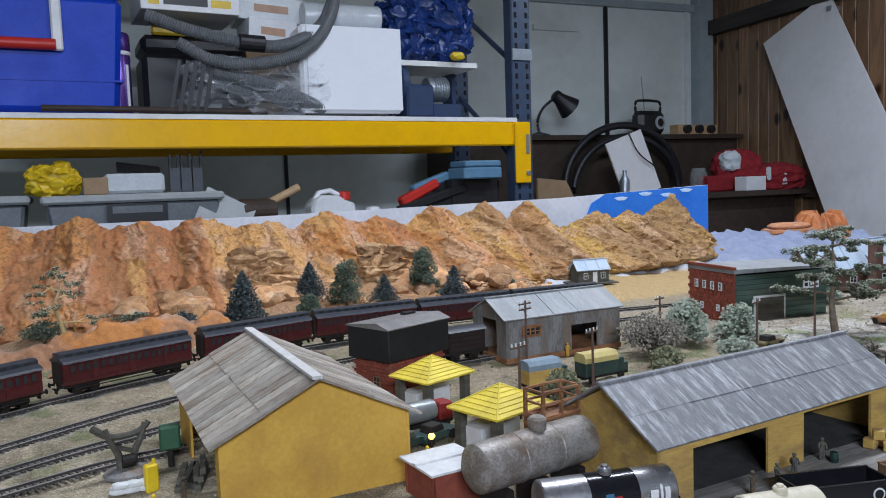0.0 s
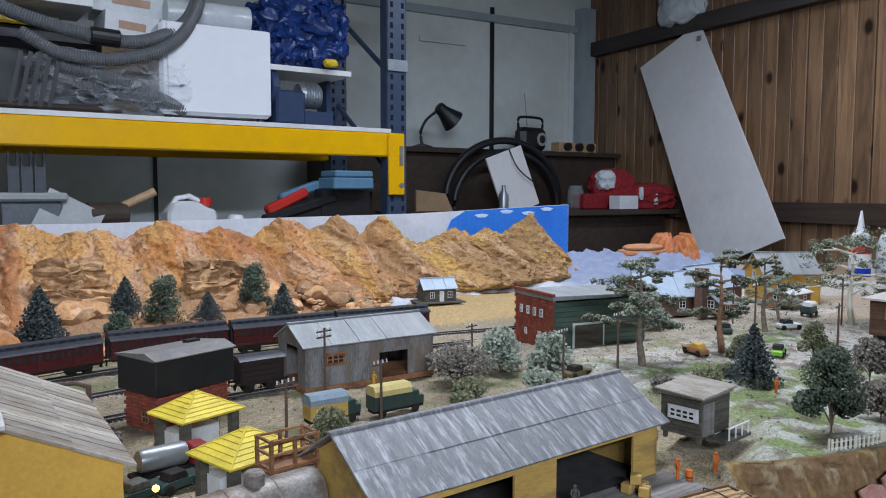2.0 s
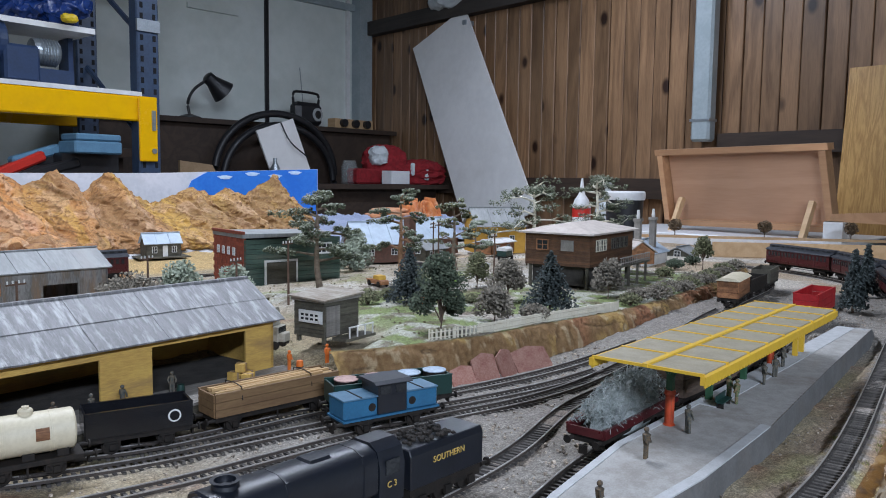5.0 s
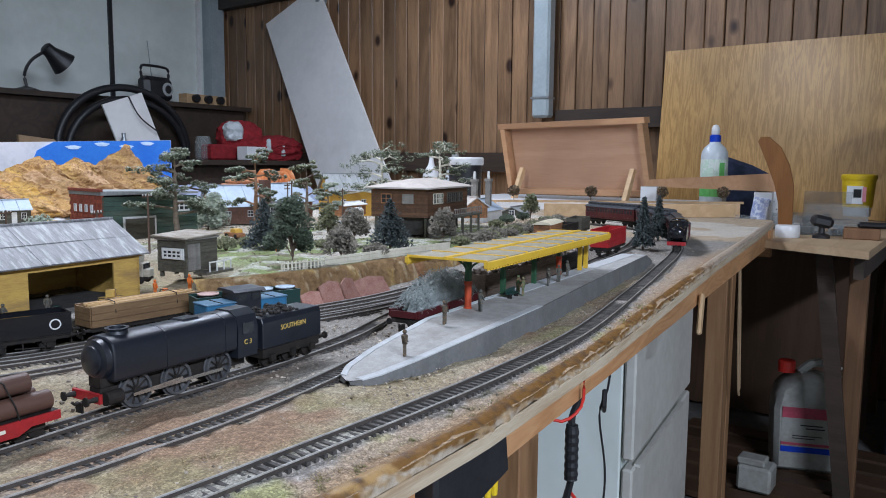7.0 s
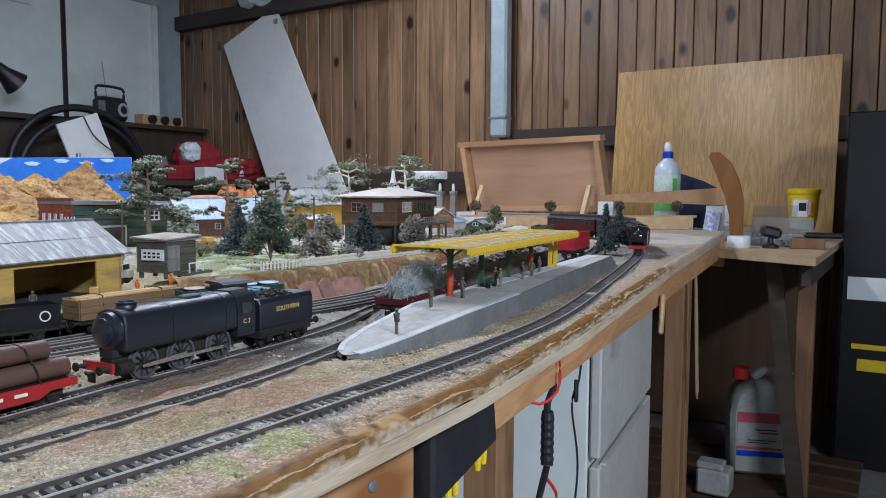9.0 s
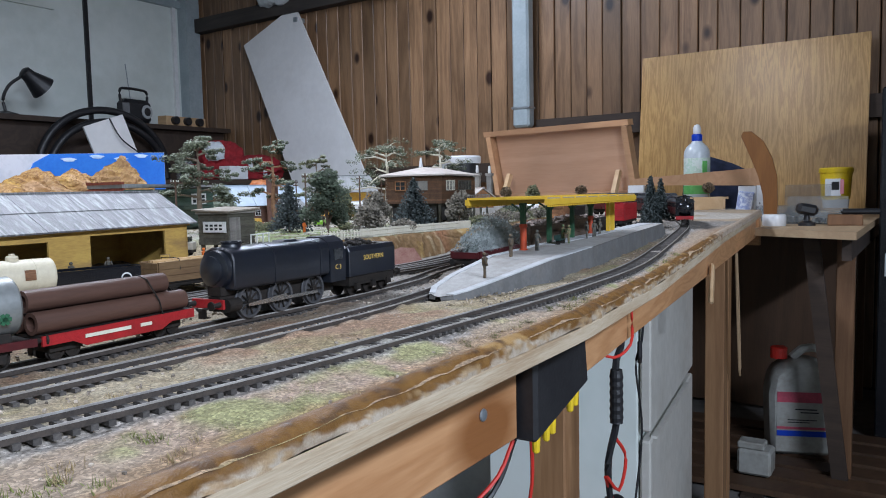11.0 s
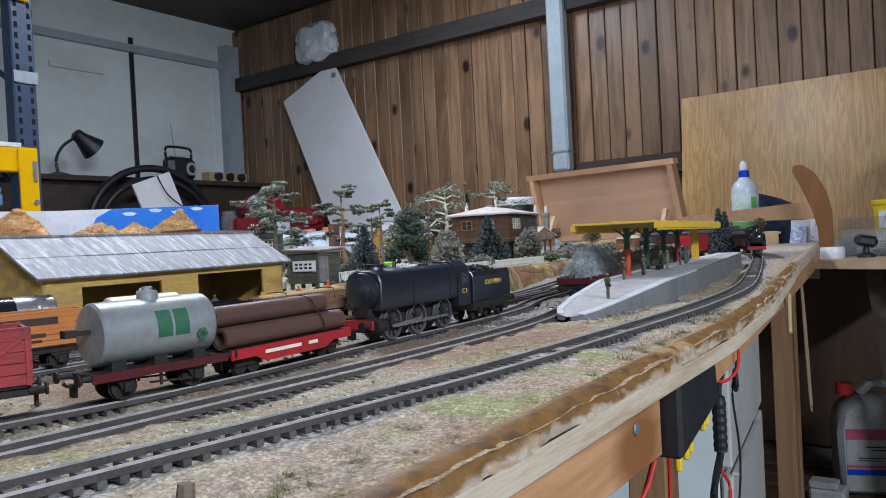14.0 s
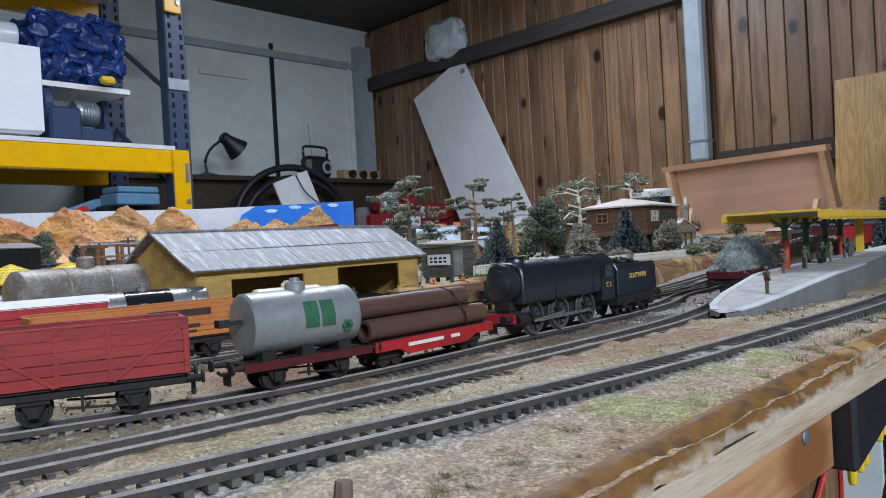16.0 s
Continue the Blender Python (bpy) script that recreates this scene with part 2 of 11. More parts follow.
def ball(bm, c, r, sub=2, s=(1, 1, 1), rough=0.0, freq=3.0, seed=0.0):
    m = Matrix.Translation(c) @ Matrix.Diagonal((r * s[0], r * s[1], r * s[2], 1))
    vs = bmesh.ops.create_icosphere(bm, subdivisions=sub, radius=1.0, matrix=m)["verts"]
    if rough:
        for v in vs:
            d = v.co - Vector(c)
            v.co += d * rough * noise.noise(d * (freq / r) + Vector((seed, seed * 2.1, seed * 0.7)))
    return vs


def tube(bm, pts, r, seg=8, r1=None, closed=False):
    pts = [Vector(p) for p in pts]
    n = len(pts)
    rings = []
    up = Vector((0, 0, 1))
    for i, p in enumerate(pts):
        a = pts[i - 1] if i or closed else pts[i]
        b = pts[(i + 1) % n] if i < n - 1 or closed else pts[i]
        d = (b - a).normalized()
        x = d.cross(up)
        if x.length < 0.05:
            x = d.cross(Vector((1, 0, 0)))
        x.normalize()
        y = x.cross(d)
        rad = r if r1 is None else r + (r1 - r) * i / max(1, n - 1)
        rings.append([bm.verts.new(p + (x * math.cos(k * math.tau / seg) + y * math.sin(k * math.tau / seg)) * rad) for k in range(seg)])
    m = n if closed else n - 1
    for i in range(m):
        for k in range(seg):
            bm.faces.new((rings[i][k], rings[i][(k + 1) % seg], rings[(i + 1) % n][(k + 1) % seg], rings[(i + 1) % n][k]))
    if not closed:
        bm.faces.new(list(reversed(rings[0])))
        bm.faces.new(rings[-1])
    return bm


def prism(bm, poly, a0, a1, axis="y"):
    """A 2D outline pushed along an axis: x and z for y, y and z for x, x and y for z."""
    def at(u, v, w):
        return {"y": (u, w, v), "x": (w, u, v), "z": (u, v, w)}[axis]
    lo = [bm.verts.new(at(u, v, a0)) for u, v in poly]
    hi = [bm.verts.new(at(u, v, a1)) for u, v in poly]
    n = len(poly)
    fs = [bm.faces.new(lo), bm.faces.new(list(reversed(hi)))]
    for i in range(n):
        fs.append(bm.faces.new((lo[i], hi[i], hi[(i + 1) % n], lo[(i + 1) % n])))
    bmesh.ops.recalc_face_normals(bm, faces=fs)
    return bm


def lathe(bm, prof, seg=20, c=(0, 0, 0), axis="z"):
    rings = []
    for r, h in prof:
        ring = []
        for k in range(seg):
            a = k * math.tau / seg
            u, v = max(r, 1e-4) * math.cos(a), max(r, 1e-4) * math.sin(a)
            p = {"z": (u, v, h), "x": (h, u, v), "y": (u, h, v)}[axis]
            ring.append(bm.verts.new(Vector(c) + Vector(p)))
        rings.append(ring)
    fs = []
    for i in range(len(rings) - 1):
        for k in range(seg):
            fs.append(bm.faces.new((rings[i][k], rings[i][(k + 1) % seg], rings[i + 1][(k + 1) % seg], rings[i + 1][k])))
    fs.append(bm.faces.new(rings[0]))
    fs.append(bm.faces.new(rings[-1]))
    bmesh.ops.recalc_face_normals(bm, faces=fs)
    return bm


def mesh_of(name, bm, mat, smooth=False, bev=0.0):
    if bev:
        es = [e for e in bm.edges if e.is_manifold and len(e.link_faces) == 2 and e.calc_face_angle(0) > 0.6]
        bmesh.ops.bevel(bm, geom=es, offset=bev, segments=1, affect="EDGES", clamp_overlap=True)
    me = bpy.data.meshes.new(name)
    bm.to_mesh(me)
    bm.free()
    me.materials.append(mat)
    if smooth:
        me.shade_smooth()
        me.set_sharp_from_angle(angle=radians(smooth if smooth is not True else 40))
    return me


def part(name, bm, mat, parent=None, label="", smooth=False, bev=0.0, mesh=None):
    ob = new(name, mesh or mesh_of(name, bm, mat, smooth, bev))
    if parent is not None:
        ob.parent = parent
    if label:
        ob["label"] = label
    return ob


def thing(name, label, category, m=None, group="", kind=""):
    ob = new(name)
    ob.empty_display_size = 0.02
    if m is not None:
        ob.matrix_world = m
    return tagged(ob, label, category, group, kind)


def single(name, bm, mat, label, category, m=None, group="", smooth=False, bev=0.0, kind=""):
    ob = part(name, bm, mat, None, "", smooth, bev)
    if m is not None:
        ob.matrix_world = m
    return tagged(ob, label, category, group, kind)


def line(pts, step):
    """Points at even steps on a smooth curve through pts, with the heading at each."""
    P = [Vector((*p, 0)) for p in pts]
    P = [2 * P[0] - P[1]] + P + [2 * P[-1] - P[-2]]
    fine = []
    for i in range(1, len(P) - 2):
        a, b, c, d = P[i - 1:i + 3]
        for k in range(60):
            t = k / 60
            fine.append(0.5 * (2 * b + (c - a) * t + (2 * a - 5 * b + 4 * c - d) * t * t + (3 * b - a - 3 * c + d) * t ** 3))
    fine.append(P[-2])
    out, left = [], 0.0
    for p, q in zip(fine, fine[1:]):
        seg = (q - p).length
        while left <= seg and seg > 0:
            u = p.lerp(q, left / seg)
            dr = (q - p).normalized()
            out.append((u.x, u.y, math.atan2(dr.y, dr.x)))
            left += step
        left -= seg
    return out


rng = np.random.default_rng(5)


def fbm(x, y, freq, octaves=4, seed=0):
    """Smooth value noise on arrays, about -1 to 1."""
    r = np.random.default_rng(seed + 11)
    lat = r.uniform(-1, 1, (256, 256))
    out, amp, tot = np.zeros_like(x), 1.0, 0.0
    for o in range(octaves):
        u, v = x * freq + 13.7 * o + 50, y * freq + 7.1 * o + 50
        i, j = np.floor(u).astype(int), np.floor(v).astype(int)
        f, g = u - i, v - j
        f, g = f * f * (3 - 2 * f), g * g * (3 - 2 * g)
        i0, i1, j0, j1 = i % 256, (i + 1) % 256, j % 256, (j + 1) % 256
        out += amp * ((lat[i0, j0] * (1 - f) + lat[i1, j0] * f) * (1 - g) + (lat[i0, j1] * (1 - f) + lat[i1, j1] * f) * g)
        tot += amp
        amp, freq = amp * 0.5, freq * 2
    return out / tot * 1.6


def grid_mesh(name, X, Y, Z, mat, colour=None, smooth=True):
    ny, nx = X.shape
    me = bpy.data.meshes.new(name)
    co = np.stack([X, Y, Z], -1).reshape(-1, 3)
    idx = np.arange(nx * ny).reshape(ny, nx)
    q = np.stack([idx[:-1, :-1], idx[:-1, 1:], idx[1:, 1:], idx[1:, :-1]], -1).reshape(-1, 4)
    me.from_pydata(co.tolist(), [], q.tolist())
    if colour is not None:
        ca = me.color_attributes.new("tone", "FLOAT_COLOR", "POINT")
        ca.data.foreach_set("color", np.concatenate([colour.reshape(-1, 3), np.ones((nx * ny, 1))], 1).astype(np.float32).ravel())
    me.materials.append(mat)
    if smooth:
        me.shade_smooth()
    return me


def bars(parent, y, items, mat, name="lettering_bar", face=-1):
    """Plain bars in place of small lettering: x, z, width, height."""
    for x, z, w, hh in items:
        part(name, box(B(), (x, y + face * 0.0003, z), (w, 0.0006, hh)), mat, parent)

# ---- the room ----
FLOOR, CEIL = 0.2, 2.86
XW, YW = 4.12, 4.66
MT["mount"] = pbr("painted_plaster_rock", (1, 1, 1), (0.72, 0.66, 0.60), 90, 0.75, bump=0.7, fine=5, attr="tone", contrast=0.4)

tagged(part("floor", box(B(), (0.8, 1.0, FLOOR - 0.05), (7.2, 7.6, 0.1)), MT["concrete"]), "worn grey concrete garage floor", "floor", kind="structure")
tagged(part("ceiling", box(B(), (0.8, 1.0, CEIL + 0.03), (7.2, 7.6, 0.06)), MT["ceil"]), "dark boarded garage ceiling", "ceiling", kind="structure")
# south and west walls are out of view, added to close in bounced light
tagged(part("wall_south", box(B(), (0.8, -2.65, 1.5), (7.2, 0.1, 2.8)), MT["panel"]), "unseen pale wall closing the room", "wall", kind="structure")
tagged(part("wall_west", box(B(), (-2.65, 1.0, 1.5), (0.1, 7.6, 2.8)), MT["panel"]), "unseen pale wall closing the room", "wall", kind="structure")
ww = tagged(part("wall_north", box(B(), (0.8, YW + 0.05, 1.5), (7.2, 0.1, 2.8)), MT["panel"]), "pale grey-green sheeted garage wall", "wall", kind="structure")
# joint strips and frame round the pale panels
part("joint_strip", box(B(), (3.33, YW - 0.008, 2.02), (0.028, 0.016, 1.22)), MT["black"], ww, "thin black joint strip")
part("joint_strip", box(B(), (1.06, YW - 0.008, 1.6), (0.02, 0.016, 1.0)), MT["black"], ww, "thin black joint strip")
fr = MT["pipe"]
part("top_rail", box(B(), (2.95, YW - 0.02, 2.55), (2.4, 0.04, 0.05)), fr, ww, "grey painted steel rail")
part("side_post", box(B(), (4.14, YW - 0.05, 1.9), (0.12, 0.10, 1.6)), fr, ww, "grey painted steel corner post")
part("edge_strip", box(B(), (4.03, YW - 0.012, 2.1), (0.03, 0.024, 1.05)), MT["white"], ww)
part("bar", box(B(), (2.93, YW - 0.01, 2.36), (0.36, 0.02, 0.035)), MT["panel"], ww)
we = tagged(part("wall_east", box(B(), (XW + 0.08, 1.0, 1.5), (0.08, 7.6, 2.8)), MT["darkwood"]), "dark stained knotty pine boarded wall", "wall", kind="structure")
part("top_plate", box(B(), (XW - 0.03, 1.6, 2.40), (0.09, 6.0, 0.10)), MT["beam"], we, "rough dark timber plate")
part("middle_rail", box(B(), (XW - 0.02, 2.9, 1.23), (0.06, 3.3, 0.11)), MT["darkwood"], we, "dark timber rail")
part("middle_rail", box(B(), (XW - 0.02, 0.6, 1.46), (0.06, 2.2, 0.10)), MT["darkwood"], we, "grey timber rail")
pw = 0.098
y0 = -1.2
k = 0
while y0 < YW - 0.02:
    wdt = pw * (0.92 + 0.16 * ((k * 7919) % 13) / 13)
    bm = B()
    d = 0.002 * ((k * 31) % 4)
    box(bm, (XW + 0.02 - d, y0 + wdt / 2, 1.53), (0.034, wdt - 0.005, 2.62))
    part("plank", bm, MT["wallwood"], we, bev=0.003)
    y0 += wdt
    k += 1
we.matrix_world = Matrix.Translation((XW, 1.78, 0)) @ Matrix.Rotation(radians(-2.2), 4, "Z") @ Matrix.Translation((-XW, -1.78, 0))
px = thing("downpipe", "grey painted steel pipe standing against the boarded wall", "pipe", pose(4.04, 1.765, 0))
part("pipe", box(B(), (0, 0, 2.14), (0.075, 0.10, 1.34)), MT["pipe"], px, bev=0.012)
part("collar", box(B(), (0, 0, 1.575), (0.082, 0.104, 0.012)), MT["galv"], px)

# ---- the layout table ----
G, RAIL = 1.055, 1.062
FX = [-2.0, 0.30, 0.54, 0.74, 0.98, 1.21, 1.68, 2.33, 2.86]
FY = [0.066, 0.066, 0.072, 0.075, 0.096, 0.126, 0.188, 0.262, 0.329]
TX0, TX1, TY1 = -0.9, 2.84, 2.29


MAIN = [(-0.6, 0.42), (-0.3, 0.30), (0.0, 0.215), (0.2, 0.172), (0.345, 0.149), (0.42, 0.138), (0.52, 0.126), (0.62, 0.121), (0.72, 0.117), (0.81, 0.116), (0.95, 0.122), (1.07, 0.138), (1.25, 0.172), (1.45, 0.212), (1.69, 0.262), (1.90, 0.322), (2.05, 0.395), (2.17, 0.50), (2.25, 0.64), (2.27, 0.80), (2.23, 0.96), (2.13, 1.10), (1.98, 1.22), (1.78, 1.31), (1.55, 1.365), (1.3, 1.39), (1.0, 1.42), (0.7, 1.42), (0.47, 1.405), (0.25, 1.335), (0.05, 1.235), (-0.2, 1.06), (-0.45, 0.83)]
MID = [(-0.5, 0.49), (-0.2, 0.36), (0.1, 0.268), (0.27, 0.235), (0.345, 0.222), (0.40, 0.216), (0.47, 0.208), (0.54, 0.204), (0.65, 0.207), (0.75, 0.226), (0.9, 0.268), (1.05, 0.286), (1.2, 0.296), (1.5, 0.338), (1.75, 0.375), (1.95, 0.43)]
TA = [(-0.3, 0.50), (0.0, 0.415), (0.2, 0.350), (0.309, 0.313), (0.349, 0.300), (0.404, 0.289), (0.444, 0.285), (0.53, 0.288), (0.626, 0.298), (0.694, 0.301), (0.80, 0.309), (0.90, 0.330), (1.03, 0.376), (1.15, 0.395), (1.45, 0.43), (1.65, 0.497), (1.9, 0.545), (2.05, 0.60)]
TC = [(-0.2, 0.62), (0.1, 0.54), (0.3, 0.505), (0.5, 0.482), (0.7, 0.472), (0.83, 0.465), (0.92, 0.450), (1.05, 0.426), (1.2, 0.435), (1.4, 0.46), (1.62, 0.50)]
TC2 = [(-0.2, 0.72), (0.1, 0.64), (0.3, 0.602), (0.444, 0.580), (0.6, 0.552), (0.72, 0.535), (0.843, 0.515), (0.962, 0.478), (1.08, 0.454), (1.19, 0.447)]
TD = [(-0.1, 0.73), (0.2, 0.68), (0.45, 0.642), (0.56, 0.622), (0.66, 0.592), (0.75, 0.574), (0.88, 0.566), (1.0, 0.518), (1.18, 0.492), (1.34, 0.480)]
BK1 = [(-0.6, 0.62), (-0.3, 0.84), (0.0, 1.04), (0.2, 1.165), (0.45, 1.265), (0.8, 1.315), (1.2, 1.315), (1.6, 1.28)]
BK2 = [(-0.5, 0.58), (-0.2, 0.80), (0.03, 0.965), (0.17, 1.035), (0.4, 1.125), (0.62, 1.165), (0.84, 1.185)]
BK3 = [(-0.3, 0.62), (-0.05, 0.85), (0.1, 0.935), (0.2, 0.965), (0.215, 0.968)]


def yfront(x):
    return np.interp(x, FX, FY)


nx, ny = 620, 440
u = np.linspace(TX0, TX1, nx)
v = np.linspace(0, 1, ny) ** 1.35
X = np.repeat(u[None, :], ny, 0)
Y = yfront(X) + (TY1 - yfront(X)) * v[:, None]
SX = [0.70, 0.90, 0.96, 1.0, 1.049, 1.115, 1.25, 1.405, 1.55, 1.70, 1.85, 2.10, 2.4]
SY = [0.70, 0.62, 0.590, 0.578, 0.567, 0.555, 0.553, 0.542, 0.556, 0.580, 0.605, 0.67, 0.80]
TOWN = 0.017
foot = np.interp(X, SX, SY) + 0.006 * fbm(X, Y, 18, 3, 3)
n_a, n_b, n_c = fbm(X, Y, 9, 4, 1), fbm(X, Y, 38, 4, 2), fbm(X, Y, 3.2, 3, 7)


def sm(e0, e1, x):
    t = np.clip((x - e0) / (e1 - e0), 0, 1)
    return t * t * (3 - 2 * t)


town = sm(0.0, 0.016, Y - foot) * sm(0.90, 0.99, X - 0.12 * sm(0.60, 0.70, Y)) * (1 - sm(1.12, 1.45, Y)) * (1 - sm(2.25, 2.5, X))
bank = sm(0.92, 0.99, X) * (1 - sm(2.1, 2.2, X)) * (1 - sm(0.014, 0.019, Y - foot)) * sm(-0.006, 0.0, Y - foot)


def dip(x, y):
    """How far the goods yard lies below the main line."""
    x, y = np.asarray(x, float), np.asarray(y, float)
    deep = 0.009 * sm(0.165, 0.27, y) + 0.074 * np.clip(y - 0.28, 0, 0.32) * (0.5 + 0.5 * sm(0.5, 0.72, x))
    back = 1 - sm(0.645, 0.80, y)
    edge_ = np.interp(x, SX, SY)
    return deep * back * (1 - sm(1.1, 1.55, x)) * sm(0.0, 0.15, x) * (1 - sm(0.0, 0.016, y - edge_) * sm(0.90, 1.0, x))


rough = (1 - sm(1.95, 2.15, X + 0.15 * n_c))
Zg = G + TOWN * town + rough * (0.0022 * n_b + 0.002 * n_a) * (1 - 0.3 * town) * sm(0.008, 0.035, Y - yfront(X))
Zg += 0.052 * sm(1.53, 1.80, Y) * (1 - sm(1.0, 1.15, X)) * (1 + 0.5 * n_a)
Zg -= dip(X, Y)
edge = 1 - sm(0.0, 0.014, Y - yfront(X))
Zg -= edge * 0.003 * (1 + 0.6 * n_b)


def ground_z(x, y):
    f = float(np.interp(x, SX, SY))
    t = float(sm(0.0, 0.016, np.array(y - f)) * sm(0.90, 0.99, np.array(x - 0.12 * sm(0.60, 0.70, np.array(y)))) * (1 - sm(1.12, 1.45, np.array(y))) * (1 - sm(2.25, 2.5, np.array(x))))
    return G + TOWN * t - float(dip(x, y))


def C(*c):
    return np.array(c)[None, None, :]


def lay(col, c, w):
    w = np.clip(w, 0, 1)[..., None]
    return col * (1 - w) + c * w


tone = np.ones((ny, nx, 3)) * C(0.41, 0.335, 0.215)
tone = lay(tone, C(0.47, 0.405, 0.285), sm(-0.1, 0.5, n_b))
tone = lay(tone, C(0.36, 0.23, 0.145), sm(0.2, 0.7, n_a + 0.4 * n_b))
# front verge: pinkish plaster with green flock
verge = (1 - sm(0.05, 0.075, Y - yfront(X))) * (1 - sm(1.9, 2.1, X))
tone = lay(tone, C(0.46, 0.355, 0.265), verge * 0.9)
tone = lay(tone, C(0.50, 0.34, 0.275), verge * sm(0.0, 0.5, n_c + 0.5 * n_a) * 0.6)
tone = lay(tone, C(0.36, 0.37, 0.16), 0.85 * verge * sm(0.12, 0.5, n_a * 0.8 + 0.6 * n_b) * (1 - sm(0.9, 1.2, X)))
tone = lay(tone, C(0.40, 0.24, 0.11), 0.5 * (1 - sm(0.012, 0.020, Y - yfront(X) + 0.008 * n_b)) * (1 - sm(1.6, 1.9, X)))
moss = fbm(X, Y, 24, 4, 61)
tone = lay(tone, C(0.31, 0.28, 0.13), 0.5 * sm(0.25, 0.6, moss) * sm(0.06, 0.08, Y - yfront(X)) * (1 - sm(1.5, 1.8, X)) * (1 - sm(0.22, 0.26, Y)))
# station yard: grey stone chips
yard = sm(0.21, 0.25, Y) * (1 - sm(0.0, 0.02, Y - foot)) * sm(0.62, 0.80, X)
tone = lay(tone, C(0.31, 0.295, 0.275), yard * 0.9)
tone = lay(tone, C(0.26, 0.18, 0.12), (1 - sm(0.015, 0.035, np.abs(Y - 0.30))) * sm(0.42, 0.5, X) * (1 - sm(0.72, 0.85, X)) * 0.8)
gap = sm(0.54, 0.58, Y) * (1 - sm(0.9, 1.0, X))
tone = lay(tone, C(0.33, 0.27, 0.175), gap * (1 - sm(1.3, 1.5, Y)) * 0.8)
tone = lay(tone, C(0.56, 0.48, 0.34), gap * (1 - sm(0.3, 0.45, X)) * (1 - sm(1.3, 1.5, Y)) * 0.6)
tone = lay(tone, C(0.20, 0.20, 0.09), gap * sm(0.0, 0.4, fbm(X, Y, 17, 4, 95)) * 0.7)
# the town: pale sandy roads and grass
tone = lay(tone, C(0.56, 0.52, 0.45), town)
tone = lay(tone, C(0.25, 0.315, 0.12), town * sm(-0.34, 0.04, n_a + 0.45 * n_c - 1.6 * (Y - foot) + 0.34))
tone = lay(tone, C(0.62, 0.61, 0.57), town * sm(0.1, 0.4, n_b + 0.3 * n_a) * 0.75)
tone = lay(tone, C(0.16, 0.12, 0.08), town * sm(0.25, 0.5, fbm(X, Y, 46, 3, 91)) * 0.7)
tone = lay(tone, C(0.17, 0.13, 0.09), gap * sm(0.1, 0.45, fbm(X, Y, 30, 3, 92)) * 0.6)
tone = lay(tone, C(0.20, 0.115, 0.05), bank)
tone = lay(tone, C(0.36, 0.25, 0.11), bank * sm(-0.1, 0.5, fbm(X, Y, 24, 4, 93)))
tone = lay(tone, C(0.12, 0.09, 0.05), bank * sm(0.1, 0.5, fbm(X, Y, 70, 3, 94)) * 0.7)
tone = lay(tone, C(0.37, 0.30, 0.20), sm(1.0, 1.1, Y) * (1 - sm(1.5, 1.65, Y)) * (1 - sm(1.9, 2.2, X)) * 0.6)
tone = lay(tone, C(0.17, 0.19, 0.08), sm(0.95, 1.05, Y) * (1 - sm(1.45, 1.6, Y)) * (1 - sm(1.0, 1.2, X)) * sm(0.25, 0.55, fbm(X, Y, 21, 4, 96)) * 0.8)
tone = lay(tone, C(0.60, 0.42, 0.19), sm(1.5, 1.56, Y) * sm(1.02, 1.12, X) * (1 - sm(1.8, 1.95, X)))
tone = lay(tone, C(0.45, 0.25, 0.12), sm(1.55, 1.7, Y) * (1 - sm(0.98, 1.1, X)))
# bare board at the far end
bare = sm(1.98, 2.06, X + 0.03 * n_a - 0.25 * (0.42 - Y))
tone = lay(tone, C(0.56, 0.44, 0.31), bare)
tone = lay(tone, C(0.75, 0.72, 0.66), bare * sm(0.25, 0.5, n_c + 0.4 * n_a) * 0.7)
for pts_, wid, col_, amt in ((MAIN, 0.0155, C(0.42, 0.40, 0.38), 0.8), (MID, 0.013, C(0.40, 0.35, 0.30), 0.5), (TA, 0.013, C(0.34, 0.27, 0.21), 0.5), (BK1, 0.016, C(0.36, 0.33, 0.29), 0.6), (BK2, 0.016, C(0.36, 0.33, 0.29), 0.6), (TC, 0.013, C(0.36, 0.34, 0.32), 0.4), (TC2, 0.013, C(0.36, 0.34, 0.32), 0.4), (TD, 0.013, C(0.36, 0.34, 0.32), 0.4)):
    dmin = np.full(X.shape, 9.0)
    for x_, y_, a_ in line(pts_, 0.025):
        dmin = np.minimum(dmin, np.hypot(X - x_, Y - y_))
    Zg = Zg + 0.0016 * (1 - sm(wid * 0.85, wid * 1.4, dmin + 0.003 * n_b))
    tone = lay(tone, col_, amt * (1 - sm(wid * 0.8, wid * 1.25, dmin + 0.004 * n_b)))
MT["ground"] = pbr("scenic_ground", (1.0, 1.0, 1.0), (0.60, 0.57, 0.53), 170, 0.92, bump=0.6, fine=5, attr="tone", contrast=0.35)


